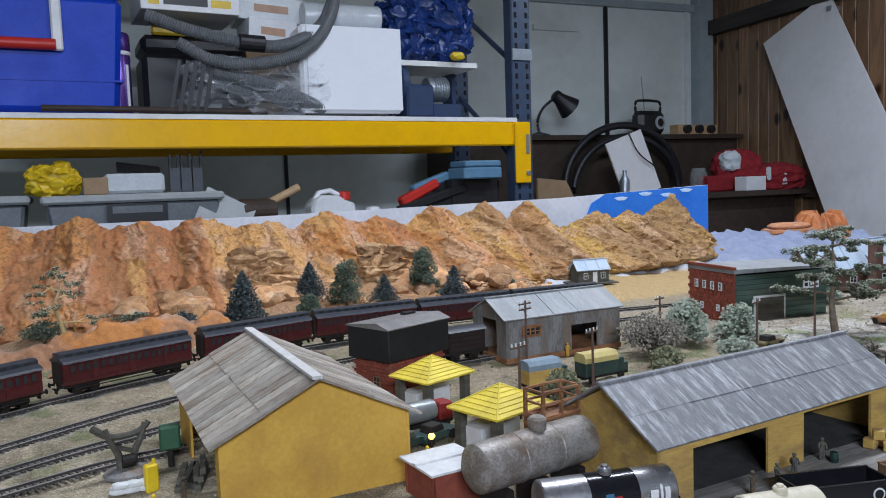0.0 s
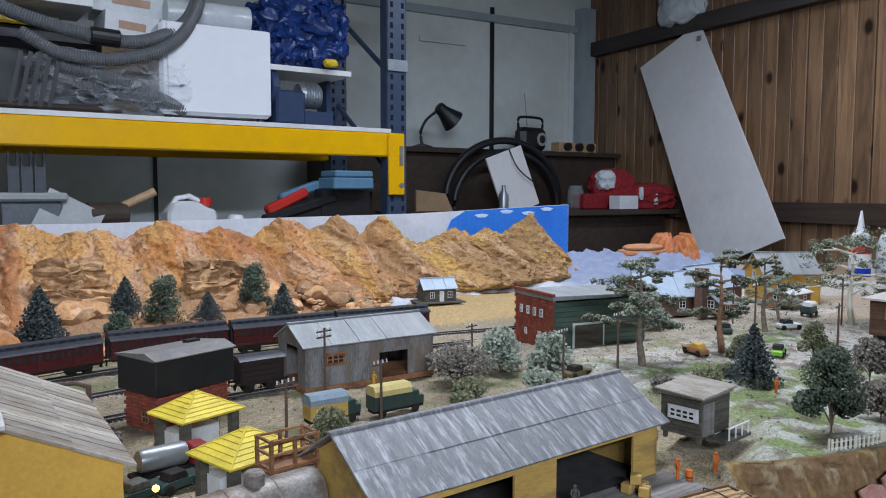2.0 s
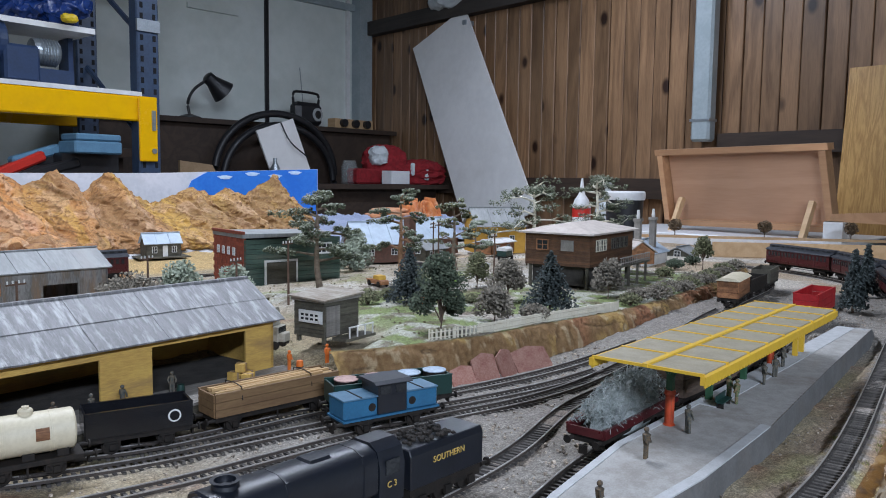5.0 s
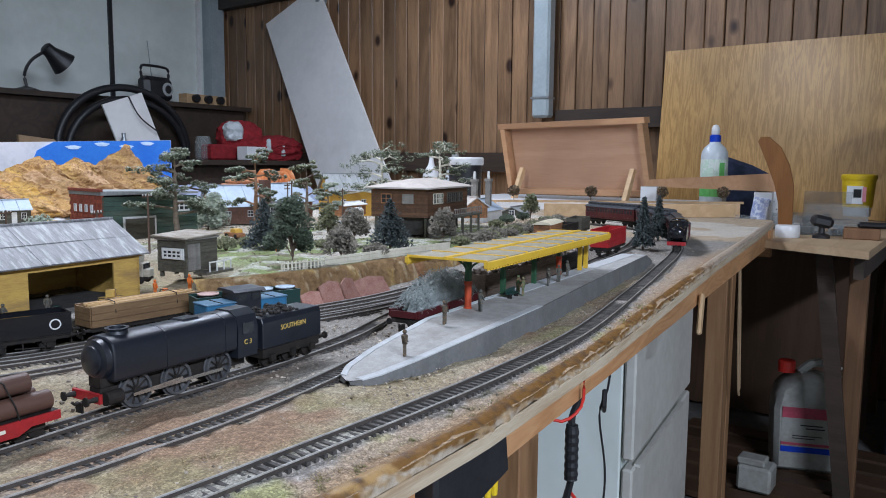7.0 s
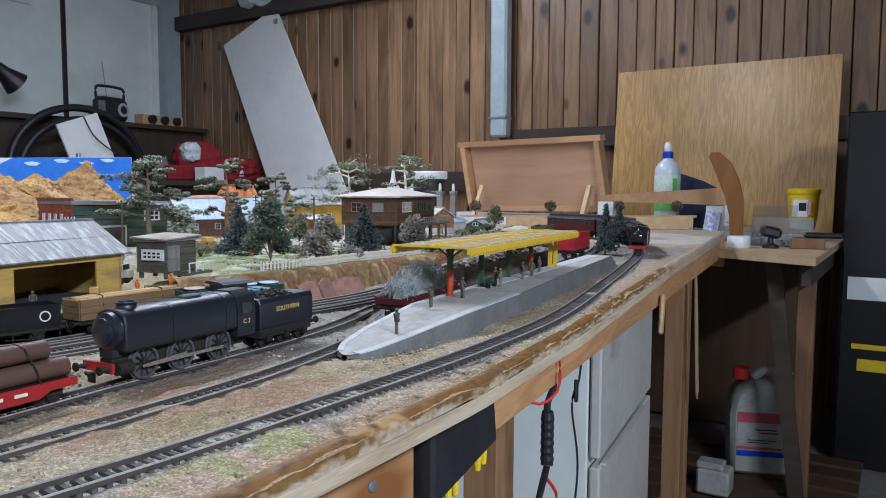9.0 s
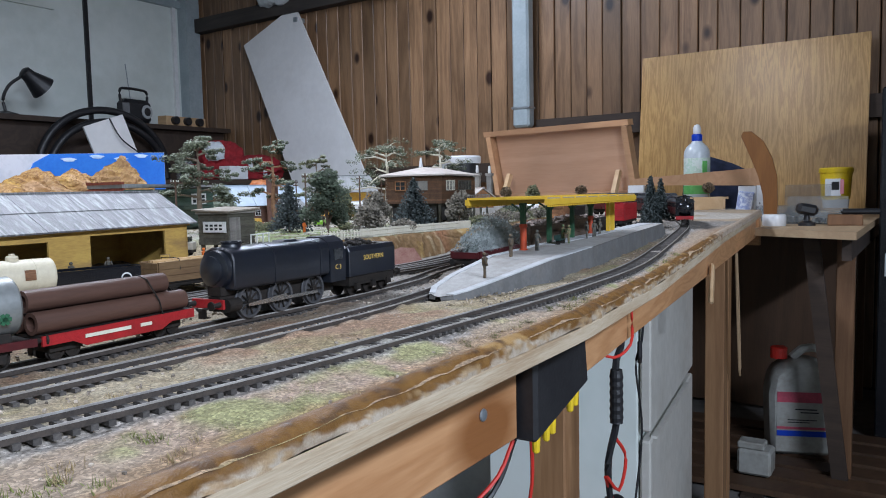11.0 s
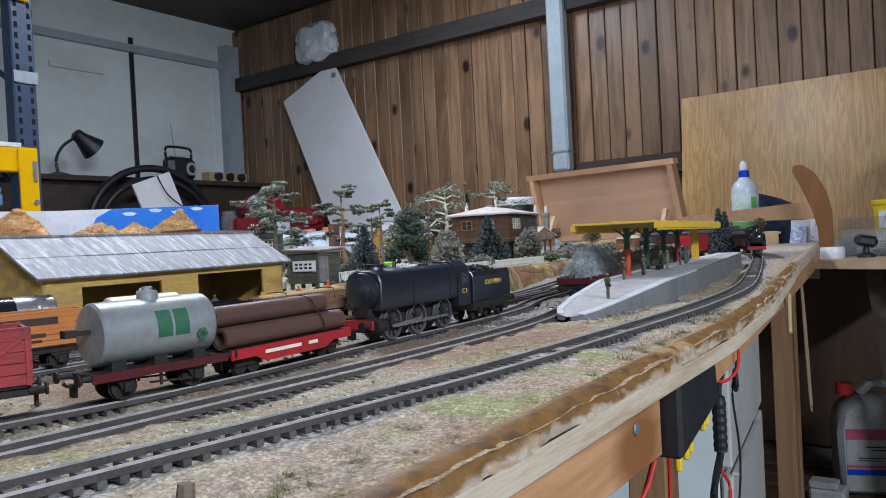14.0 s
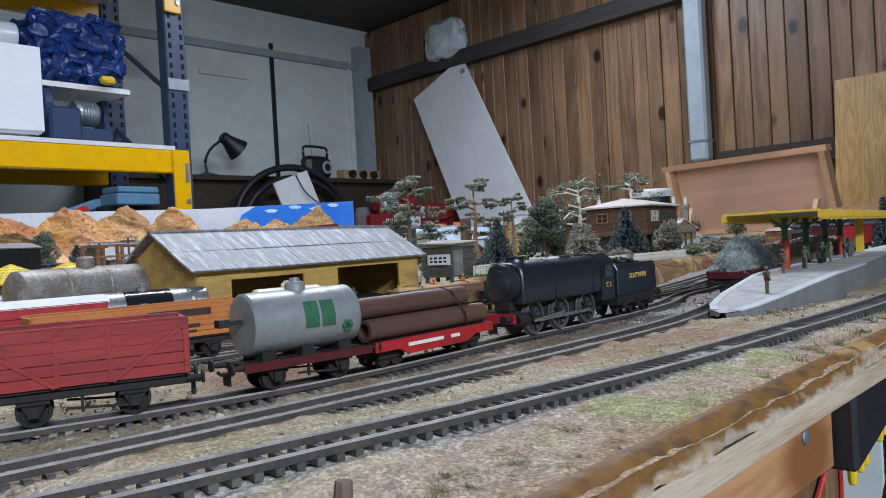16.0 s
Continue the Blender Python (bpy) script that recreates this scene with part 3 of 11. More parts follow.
def speckle(m, scale, lo, hi, relief):
    """Grit: small grains, each with a tone of its own, over a finished surface."""
    nt = m.node_tree
    b = next(n for n in nt.nodes if n.type == "BSDF_PRINCIPLED")
    src = b.inputs["Base Color"].links[0].from_socket
    N, L = nt.nodes.new, nt.links.new
    tc = N("ShaderNodeTexCoord")
    total = src
    for k, (sc, w) in enumerate(((scale, 1.0), (scale * 0.55, 0.35))):
        vo = N("ShaderNodeTexVoronoi")
        vo.inputs["Scale"].default_value = sc
        L(tc.outputs["Object"], vo.inputs["Vector"])
        sp = N("ShaderNodeSeparateColor")
        L(vo.outputs["Color"], sp.inputs[0])
        cu = N("ShaderNodeMath")
        cu.operation = "POWER"
        cu.inputs[1].default_value = 1.6
        L(sp.outputs[0], cu.inputs[0])
        mr = N("ShaderNodeMapRange")
        mr.inputs["To Min"].default_value, mr.inputs["To Max"].default_value = 1 - (1 - lo) * w, 1 + (hi - 1) * w
        L(cu.outputs[0], mr.inputs["Value"])
        mu = N("ShaderNodeMix")
        mu.data_type, mu.blend_type, mu.clamp_result = "RGBA", "MULTIPLY", False
        mu.inputs["Factor"].default_value = 1.0
        cb = N("ShaderNodeCombineColor")
        for c in range(3):
            L(mr.outputs[0], cb.inputs[c])
        L(total, mu.inputs["A"])
        L(cb.outputs[0], mu.inputs["B"])
        total = mu.outputs["Result"]
        if k == 0:
            old = b.inputs["Normal"].links[0].from_socket if b.inputs["Normal"].links else None
            bp = N("ShaderNodeBump")
            bp.inputs["Strength"].default_value, bp.inputs["Distance"].default_value = relief, 0.5 / scale
            L(sp.outputs[0], bp.inputs["Height"])
            if old:
                L(old, bp.inputs["Normal"])
            L(bp.outputs[0], b.inputs["Normal"])
    L(total, b.inputs["Base Color"])


speckle(MT["ground"], 900, 0.66, 1.40, 0.4)
gr = new("ground", grid_mesh("ground", X, Y, Zg, MT["ground"], tone))
tagged(gr, "model railway scenery with sand, stone chips and green flock", "scenery", kind="structure")

# lumpy clay and rock face of the bank below the town
KX = np.repeat(np.linspace(0.925, 2.16, 1300)[None, :], 26, 0)
KV = np.repeat(np.linspace(0, 1, 26)[:, None], 1300, 1)
KF = np.interp(KX, SX, SY)
k1, k2, k3 = fbm(KX, KV * 0.03, 26, 4, 201), fbm(KX, KV * 0.03, 90, 4, 202), fbm(KX, KV * 0.03, 9, 3, 203)
ledge_ = np.abs(fbm(KX, KV * 0.09, 19, 4, 204))
k_foot = G - 0.0035 - dip(KX, KF - 0.008)
k_top = G + TOWN + 0.0006
KY = KF - 0.007 + 0.0235 * KV ** 1.25 - (0.0034 * k1 + 0.0022 * k2 + 0.0022 * k3) * np.sin(np.pi * np.clip(KV * 1.1, 0, 1)) + 0.0028 * (1 - sm(0.0, 0.16, ledge_)) * np.sin(np.pi * KV)
KZ = k_foot + (k_top - k_foot) * np.sin(KV * np.pi / 2) ** 0.75 + 0.0012 * k2 * (1 - KV)
kt = np.ones((*KX.shape, 3)) * C(0.27, 0.165, 0.075)
kt = lay(kt, C(0.44, 0.29, 0.105), sm(0.0, 0.4, k1 + 0.3 * k2))
kt = lay(kt, C(0.33, 0.15, 0.075), sm(0.15, 0.5, k3))
kt = lay(kt, C(0.50, 0.40, 0.25), sm(0.3, 0.6, k2) * 0.6)
kt = lay(kt, C(0.075, 0.05, 0.03), (1 - sm(0.01, 0.09, ledge_)) * 0.6)
kt = lay(kt, C(0.16, 0.17, 0.06), sm(0.82, 1.0, KV + 0.15 * k2) * 0.6)
MT["clay"] = pbr("clay_bank", (1, 1, 1), (0.62, 0.56, 0.5), 150, 0.9, bump=0.6, attr="tone", contrast=0.45)
tagged(new("earth_bank", grid_mesh("earth_bank", KX, KY, KZ, MT["clay"], kt)), "rough ochre-brown clay and rock bank below the town", "model bank")

tb = thing("layout_table", "long home-made timber table carrying the model railway", "table")
# board edge that follows the curved front
bm = B()
xs = np.linspace(TX0, TX1, 160)
prev = None
for i, x in enumerate(xs):
    y = float(yfront(x))
    wob = 0.0016 * math.sin(i * 1.7) + 0.0012 * math.sin(i * 4.1)
    ring = [bm.verts.new((x, y + 0.010, G - 0.016)), bm.verts.new((x, y - 0.001, G - 0.0098)), bm.verts.new((x, y - 0.0022, G - 0.0105)), bm.verts.new((x, y - 0.0022, G - 0.0195)), bm.verts.new((x, y - 0.001, G - 0.0205)), bm.verts.new((x, y + 0.10, G - 0.0205))]
    if prev:
        for a in range(5):
            bm.faces.new((prev[a], prev[a + 1], ring[a + 1], ring[a]))
    prev = ring
MT["plyedge"] = pbr("sawn_ply_edge", (0.52, 0.43, 0.31), (0.42, 0.32, 0.21), 60, 0.75, bump=0.15, stretch=(0.15, 1, 2.5), contrast=0.4, dirt=(0.30, 0.19, 0.10), dirt_scale=30, dirt_amt=0.6)
part("board", bm, MT["plyedge"], tb, "pale sawn plywood board")
# lumpy strip of filler and brown varnish along the rim
EX = np.repeat(np.linspace(TX0, TX1, 1500)[None, :], 14, 0)
EV = np.repeat(np.linspace(0, 1, 14)[:, None], 1500, 1)
en, ef_ = fbm(EX, EV * 0.03, 30, 4, 81), fbm(EX, EV * 0.03, 140, 3, 82)
chip = sm(0.05, 0.4, fbm(EX, EV * 0.02, 55, 3, 83))
ang = EV * 1.75
EY = yfront(EX) + 0.0105 - 0.0120 * np.sin(np.minimum(ang, 1.5708)) - 0.0010 * (en + 0.6 * ef_) * (EV > 0.1) + 0.0022 * chip * sm(0.5, 0.8, EV)
EZ = G + 0.0008 * sm(0.0, 0.2, EV) - 0.0002 - 0.0108 * (1 - np.cos(ang)) / (1 - math.cos(1.75)) + 0.0007 * (en + 0.5 * ef_) * (EV < 0.9) * (EV > 0.12)
et = np.ones((*EX.shape, 3)) * C(0.21, 0.105, 0.028)
et = lay(et, C(0.12, 0.065, 0.03), sm(0.1, 0.5, ef_))
et = lay(et, C(0.40, 0.25, 0.10), sm(0.45, 0.7, en))
et = lay(et, C(0.50, 0.43, 0.34), sm(0.66, 0.86, EV + 0.24 * en + 0.14 * ef_))
et = lay(et, C(0.40, 0.26, 0.12), sm(0.15, 0.4, ef_ + 0.3 * en) * sm(0.5, 0.7, EV) * 0.7)
et = lay(et, C(0.58, 0.50, 0.42), sm(1.5, 1.75, EX + 0.1 * en) * 0.7)
MT["rim"] = pbr("varnished_filler", (1, 1, 1), (0.72, 0.66, 0.6), 160, 0.5, bump=0.35, attr="tone", contrast=0.4)
part("rim_strip", None, MT["rim"], tb, "chipped white filler strip with brown varnish", mesh=grid_mesh("rim_strip", EX, EY, EZ, MT["rim"], et))
MT["apron"] = wood("orange_pine_rail", (0.60, 0.325, 0.155), (0.45, 0.215, 0.09), (0.26, 0.10, 0.03), 0, 16, 0.5, 5.5, 0.06, 55)
part("apron", box(B(), (-0.08, 0.141, G - 0.0595), (1.63, 0.03, 0.077)), MT["apron"], tb, "orange knotty pine rail", bev=0.002)
AA = math.atan2(0.337 - 0.1245, 2.84 - 0.76)
part("apron", box(B(), (1.80, 0.2463, G - 0.054), (2.09, 0.03, 0.066), math.degrees(AA)), MT["apron"], tb, "orange knotty pine rail", bev=0.002)


for x, y, w in ((1.150, 0.285, 0.05), (2.345, 0.35, 0.045), (2.39, 0.35, 0.035), (2.78, 0.95, 0.045), (0.1, 0.25, 0.045), (-0.6, 0.25, 0.045), (2.6, 2.1, 0.045), (1.0, 2.1, 0.045), (-0.6, 2.1, 0.045)):
    part("leg", box(B(), (x, y, (FLOOR + G - 0.021) / 2), (w, 0.05, G - 0.021 - FLOOR)), MT["pinez"], tb, bev=0.002)
part("end_rail", box(B(), (2.815, 1.3, G - 0.067), (0.03, 1.95, 0.09)), MT["pine"], tb)
part("back_rail", box(B(), (0.95, 2.27, G - 0.067), (3.7, 0.03, 0.09)), MT["pine"], tb)

# ---- tracks ----
SLL = 0.0205
SLEEPER = mesh_of("sleeper", box(B(), (0, 0, 0), (0.0028, SLL, 0.0022)), MT["sleeper"])


def track(label, pts, near=None, sunk=0.0008, pitch=0.0066, gauge=0.0156):
    tr = thing("railway_track", label, "railway track", group="model railway tracks")
    pl = line(pts, pitch)
    far = B()
    for x, y, a in pl:
        z = G - float(dip(x, y)) + 0.0036 - sunk
        if near and near[0] <= x <= near[1]:
            s = new("sleeper", SLEEPER)
            s.parent = tr
            s.matrix_world = Matrix.Translation((x, y, z)) @ Matrix.Rotation(a, 4, "Z")
        else:
            box(far, (x, y, z), (0.0028, SLL, 0.0022), math.degrees(a))
    if len(far.verts):
        tagged(part("sleeper_row", far, MT["sleeper"], tr), kind="stuff")
    fl = line(pts, 0.012)
    for sgn in (-1, 1):
        for nm, w, z0, z1, mt in (("rail", 0.0008, 0.0036, 0.0060, MT["railside"]), ("rail_head", 0.0010, 0.0060, 0.0068, MT["steel"])):
            bm, prev = B(), None
            for x, y, a in fl:
                ox, oy = -math.sin(a) * sgn * gauge / 2, math.cos(a) * sgn * gauge / 2
                nx_, ny_ = -math.sin(a) * w / 2, math.cos(a) * w / 2
                z = G - float(dip(x, y))
                r = [bm.verts.new((x + ox + q * nx_, y + oy + q * ny_, z + h)) for q, h in ((-1, z0), (1, z0), (1, z1), (-1, z1))]
                if prev:
                    for k_ in range(4):
                        bm.faces.new((prev[k_], prev[(k_ + 1) % 4], r[(k_ + 1) % 4], r[k_]))
                prev = r
            bmesh.ops.recalc_face_normals(bm, faces=bm.faces)
            part(nm, bm, mt, tr)
    return tr


track("oval main line with black steel rails and dark sleepers", MAIN, (0.22, 1.25), sunk=0.0009, gauge=0.0168)
track("inner line beside the main line with dark sleepers", MID, (0.24, 0.95), sunk=0.0017)
track("siding under the parked goods train", TA, (0.24, 0.56), sunk=0.0017)
track("dark siding in the stone-chip yard", TC, sunk=0.0017)
track("dark siding in the stone-chip yard", TC2, sunk=0.0017)
track("siding along the loading platform", TD, sunk=0.0017)
track("rear line across the sandy yard", BK1)
track("rear line leading into the weathered shed", BK2)
track("short line into the ochre engine shed", BK3)

# ---- the rock range ----
mx, my = 960, 170
U = np.repeat(np.linspace(-0.8, 1.885, mx)[None, :], my, 0)
V = np.repeat(np.linspace(0, 1, my)[:, None], mx, 1)
base = 1.06
PK = [(-0.72, 1.26), (-0.5, 1.275), (-0.3, 1.25), (-0.12, 1.27), (0.057, 1.281), (0.209, 1.268), (0.329, 1.272), (0.523, 1.247), (0.660, 1.270), (0.80, 1.246), (0.96, 1.272), (1.13, 1.275), (1.27, 1.273), (1.52, 1.234), (1.635, 1.228), (1.80, 1.277), (1.88, 1.20)]
VL = [(-0.8, 1.22), (-0.61, 1.235), (-0.40, 1.225), (-0.21, 1.22), (-0.03, 1.245), (0.130, 1.248), (0.270, 1.237), (0.430, 1.232), (0.577, 1.226), (0.745, 1.232), (0.889, 1.214), (1.05, 1.236), (1.20, 1.220), (1.388, 1.176), (1.578, 1.205), (1.705, 1.205), (1.848, 1.205), (1.92, 1.14)]
wu = U + 0.020 * fbm(U, V * 0.3, 9, 3, 51) + 0.006 * fbm(U, V * 0.3, 40, 2, 53) + 0.035 * (0.5 - V) * np.sin(U * 23.0)
tops = sorted(PK + VL)
ridge = np.interp(U, [p[0] for p in tops], [p[1] for p in tops]) + 0.006 * fbm(U, U * 0 + 2, 34, 3, 22)
bulge, cut = np.zeros(U.shape), np.full(U.shape, 9.0)
for (c, h), (v0, z0), (v1, z1) in zip(PK, VL, VL[1:]):
    q = np.where(wu < c, (c - wu) / (c - v0), (wu - c) / (v1 - c))
    bulge = np.maximum(bulge, np.clip(1 - np.abs(q / (1.32 - 0.62 * V)) ** 1.5, 0, 1) * (0.75 + 0.25 * (v1 - v0) / 0.2))
    cut = np.minimum(cut, np.minimum(np.abs(wu - v0), np.abs(wu - v1)))

# lower mounds that stand out in front of the ridge: x, top, half width, push
for c, zt, hw, push in ((-0.62, 1.17, 0.16, 0.07), (-0.40, 1.20, 0.14, 0.08), (-0.19, 1.19, 0.13, 0.08), (-0.04, 1.215, 0.12, 0.08), (0.115, 1.215, 0.105, 0.085), (0.205, 1.235, 0.10, 0.05), (0.30, 1.17, 0.09, 0.07), (0.40, 1.235, 0.10, 0.06), (0.585, 1.19, 0.11, 0.075), (0.72, 1.215, 0.09, 0.05), (0.86, 1.19, 0.085, 0.07), (1.02, 1.205, 0.075, 0.06), (1.10, 1.155, 0.07, 0.06), (1.22, 1.19, 0.07, 0.06), (1.335, 1.16, 0.07, 0.05), (1.45, 1.165, 0.075, 0.05), (1.56, 1.15, 0.06, 0.045), (1.70, 1.165, 0.07, 0.05), (1.80, 1.175, 0.05, 0.04)):
    zn = np.clip((base + (ridge - base) * V ** 0.95 - base) / (zt - base), 0, 1.3)
    half = hw * np.clip(1.04 - zn, 0, 1) ** 0.62 + 1e-4
    q = np.abs(wu - c + 0.02 * np.sin(zn * 4 + c * 30)) / half
    bulge = np.maximum(bulge, bulge * 0.55 + (push / 0.115) * np.sqrt(np.clip(1 - q ** 2.0, 0, 1)) * (1.05 - zn).clip(0, 1) ** 0.35)


def cells(px, pz, count, seed, sx, sz):
    """Distance to the nearest and second nearest of scattered points."""
    r = np.random.default_rng(seed)
    d1, d2 = np.full(px.shape, 9.0), np.full(px.shape, 9.0)
    for cx, cz in zip(r.uniform(-0.9, 2.0, count), r.uniform(0.95, 1.35, count)):
        d = np.hypot((px - cx) / sx, (pz - cz) / sz)
        d2 = np.minimum(d2, np.maximum(d1, d))
        d1 = np.minimum(d1, d)
    return d1, d2


RZ = base + (ridge - base) * V ** 0.95
foot_y = np.interp(U, [-0.8, 0.0, 0.12, 0.43, 0.63, 0.86, 1.1, 1.37, 1.57, 1.9], [1.72, 1.75, 1.76, 1.78, 1.79, 1.84, 1.88, 1.97, 1.98, 2.05])
wz = RZ + 0.02 * fbm(U, RZ, 12, 3, 52)
b1, b2 = cells(wu + 0.3 * (RZ - base), wz, 380, 62, 0.055, 0.07)
facet = sm(0.0, 0.5, b2 - b1)
r1 = 1 - np.abs(fbm(U, RZ * 0.8, 17, 4, 24))
r2 = 1 - np.abs(fbm(U, RZ, 52, 4, 26))
env = np.clip(1.25 - V, 0, 1) * sm(-0.15, 0.15, V)
RY = foot_y + (2.15 - foot_y) * (V ** 1.15) - env * (0.115 * bulge + 0.016 * facet) - (0.5 + 0.5 * env) * (0.024 * (r1 - 0.6) + 0.013 * (r2 - 0.6)) - 0.0055 * (1 - np.abs(fbm(U, RZ, 105, 3, 27)) * 1.6)
RZ = RZ + 0.012 * (facet - 0.5) * V * (1 - V) * 2 + 0.006 * (r2 - 0.6) * V
RX = U + 0.006 * fbm(U, RZ, 26, 3, 28)
rt = np.ones((my, mx, 3)) * C(0.58, 0.255, 0.075)
nn1, nn2, nn3 = fbm(U, RZ * 1.4, 8, 4, 31), fbm(U, RZ, 30, 4, 32), fbm(U * 2.2, RZ * 0.5, 10, 3, 33)
rt = lay(rt, C(0.64, 0.35, 0.12), sm(0.0, 0.5, nn1))
rt = lay(rt, C(0.62, 0.40, 0.30), sm(0.2, 0.55, fbm(U, RZ, 14, 3, 34)) * 0.5 * (1 - sm(1.2, 1.4, U)))
rt = lay(rt, C(0.46, 0.19, 0.07), sm(0.1, 0.5, nn3) * (1 - sm(0.9, 1.2, U)))
rt = lay(rt, C(0.62, 0.37, 0.10), sm(1.35, 1.42, U) * 0.85)
rt = lay(rt, C(0.44, 0.27, 0.12), sm(0.9, 1.25, U) * 0.6)
rt = lay(rt, C(0.66, 0.42, 0.08), sm(0.2, 0.45, nn3 + 0.25 * nn2) * sm(0.85, 1.2, U) * 0.55)
rt = lay(rt, C(0.30, 0.19, 0.10), sm(0.1, 0.5, -nn1) * sm(0.7, 1.1, U) * 0.5)
rt = lay(rt, C(0.66, 0.44, 0.28), sm(0.25, 0.6, nn2) * 0.5)
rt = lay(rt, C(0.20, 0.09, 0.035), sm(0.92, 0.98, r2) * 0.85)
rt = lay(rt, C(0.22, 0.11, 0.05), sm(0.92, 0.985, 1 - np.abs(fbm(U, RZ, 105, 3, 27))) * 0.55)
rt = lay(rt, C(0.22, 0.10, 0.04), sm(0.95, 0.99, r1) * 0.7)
# darker in the valleys between peaks, most at the foot, and at facet seams
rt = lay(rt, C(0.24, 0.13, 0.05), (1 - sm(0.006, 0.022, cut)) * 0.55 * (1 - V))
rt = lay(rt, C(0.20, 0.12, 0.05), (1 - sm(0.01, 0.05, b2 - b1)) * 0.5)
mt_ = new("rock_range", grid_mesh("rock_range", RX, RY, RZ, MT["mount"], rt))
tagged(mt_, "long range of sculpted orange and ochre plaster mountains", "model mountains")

sky = thing("sky_panel", "low backdrop board painted pale grey and bright blue", "backdrop board")
MT["skygrey"] = pbr("backdrop_grey", (0.55, 0.56, 0.60), (0.66, 0.66, 0.70), 9, 0.7, bump=0.03)
MT["skyblue"] = pbr("backdrop_blue", (0.02, 0.16, 0.62), (0.03, 0.20, 0.68), 12, 0.6, bump=0.03)
MT["cloud"] = pbr("painted_cloud", (0.62, 0.75, 0.88), (0.45, 0.62, 0.85), 60, 0.7, bump=0.02)
prism(bm := B(), [(-0.9, 1.05), (2.05, 1.05), (2.05, 1.296), (1.45, 1.272), (0.5, 1.258), (-0.9, 1.262)], 2.235, 2.247)
part("board", bm, MT["skygrey"], sky)
prism(bm := B(), [(1.50, 1.12), (2.046, 1.12), (2.046, 1.295), (1.62, 1.2785), (1.565, 1.25)], 2.231, 2.2352)
part("painted_sky", bm, MT["skyblue"], sky, "bright blue painted sky")
for cx, cz, w in ((1.68, 1.262, 0.05), (1.78, 1.274, 0.05), (1.87, 1.268, 0.05), (1.95, 1.281, 0.05)):
    lathe(bm := B(), [(0.001, 2.2296), (w * 0.5, 2.2300), (w * 0.5, 2.2312)], 18, (0, 0, 0), "y")
    for vv in bm.verts:
        vv.co = Vector((cx + vv.co.x * (1 + 0.2 * math.sin(vv.co.z * 190)), vv.co.y, cz + vv.co.z * 0.26))
    part("painted_cloud", bm, MT["cloud"], sky, "white painted cloud")

# ---- storage rack ----
MT["coolblue"] = pbr("cooler_blue_plastic", (0.006, 0.055, 0.52), (0.005, 0.045, 0.44), 10, 0.42, bump=0.02, spec=0.25)
MT["purple"] = pbr("purple_metallic", (0.10, 0.04, 0.24), (0.07, 0.03, 0.18), 30, 0.25, 0.5, 0.02)
MT["hose"] = pbr("grey_hose", (0.20, 0.21, 0.22), (0.15, 0.16, 0.17), 30, 0.4, 0.2, 0.03)
MT["tarp"] = pbr("blue_tarpaulin", (0.012, 0.045, 0.20), (0.008, 0.026, 0.11), 14, 0.3, bump=0.1)
MT["crate"] = pbr("grey_plastic_crate", (0.15, 0.165, 0.18), (0.11, 0.125, 0.135), 14, 0.4, bump=0.02)
MT["chandark"] = pbr("dark_grey_channel", (0.07, 0.08, 0.095), (0.05, 0.056, 0.066), 20, 0.5, bump=0.03)
MT["cratelid"] = pbr("pale_crate_lid", (0.40, 0.42, 0.42), (0.34, 0.36, 0.36), 14, 0.5, bump=0.02)
MT["redp"] = pbr("red_plastic", (0.60, 0.03, 0.02), (0.5, 0.03, 0.02), 20, 0.4, bump=0.02)
MT["yelp"] = pbr("yellow_plastic", (0.78, 0.55, 0.02), (0.66, 0.45, 0.02), 20, 0.4, bump=0.04)
MT["card"] = pbr("brown_cardboard", (0.36, 0.24, 0.14), (0.30, 0.20, 0.11), 20, 0.8, bump=0.04)
# grubby plastic, its colour lowered further for the dim space under the bench
MT["canwhite"] = pbr("grubby_shaded_plastic", (0.40, 0.40, 0.37), (0.31, 0.30, 0.27), 9, 0.45, bump=0.03, dirt=(0.20, 0.17, 0.13), dirt_scale=8, dirt_amt=0.6)
MT["smoke"] = pbr("smoky_clear_plastic", (0.20, 0.205, 0.20), (0.13, 0.13, 0.125), 16, 0.18, bump=0.05, dirt=(0.34, 0.34, 0.33), dirt_scale=14, dirt_amt=0.4)
MT["clearp"] = clear("clear_scratched_plastic", (0.30, 0.32, 0.32), 0.10, 0.22)
MT["cloudy"] = pbr("cloudy_bottle_plastic", (0.60, 0.66, 0.70), (0.52, 0.58, 0.62), 14, 0.3, bump=0.03)
MT["labelpale"] = pbr("pale_green_label", (0.52, 0.68, 0.56), (0.68, 0.76, 0.70), 14, 0.5, contrast=0.9)
MT["labelgreen"] = pbr("green_print", (0.10, 0.42, 0.10), (0.16, 0.50, 0.14), 30, 0.5)
MT["pinkprint"] = pbr("pink_print", (0.75, 0.30, 0.33), (0.68, 0.24, 0.28), 30, 0.5)
MT["packet"] = pbr("printed_paper_packet", (0.72, 0.76, 0.84), (0.30, 0.36, 0.60), 60, 0.6, contrast=0.8)
MT["whitep"] = pbr("white_plastic", (0.76, 0.77, 0.78), (0.68, 0.69, 0.70), 12, 0.35, bump=0.02)
MT["gloss_white"] = pbr("white_enamel", (0.88, 0.90, 0.94), (0.85, 0.87, 0.91), 4, 0.16, bump=0.0)
MT["dimblue"] = pbr("machine_blue", (0.025, 0.05, 0.12), (0.02, 0.04, 0.09), 16, 0.45, bump=0.04)
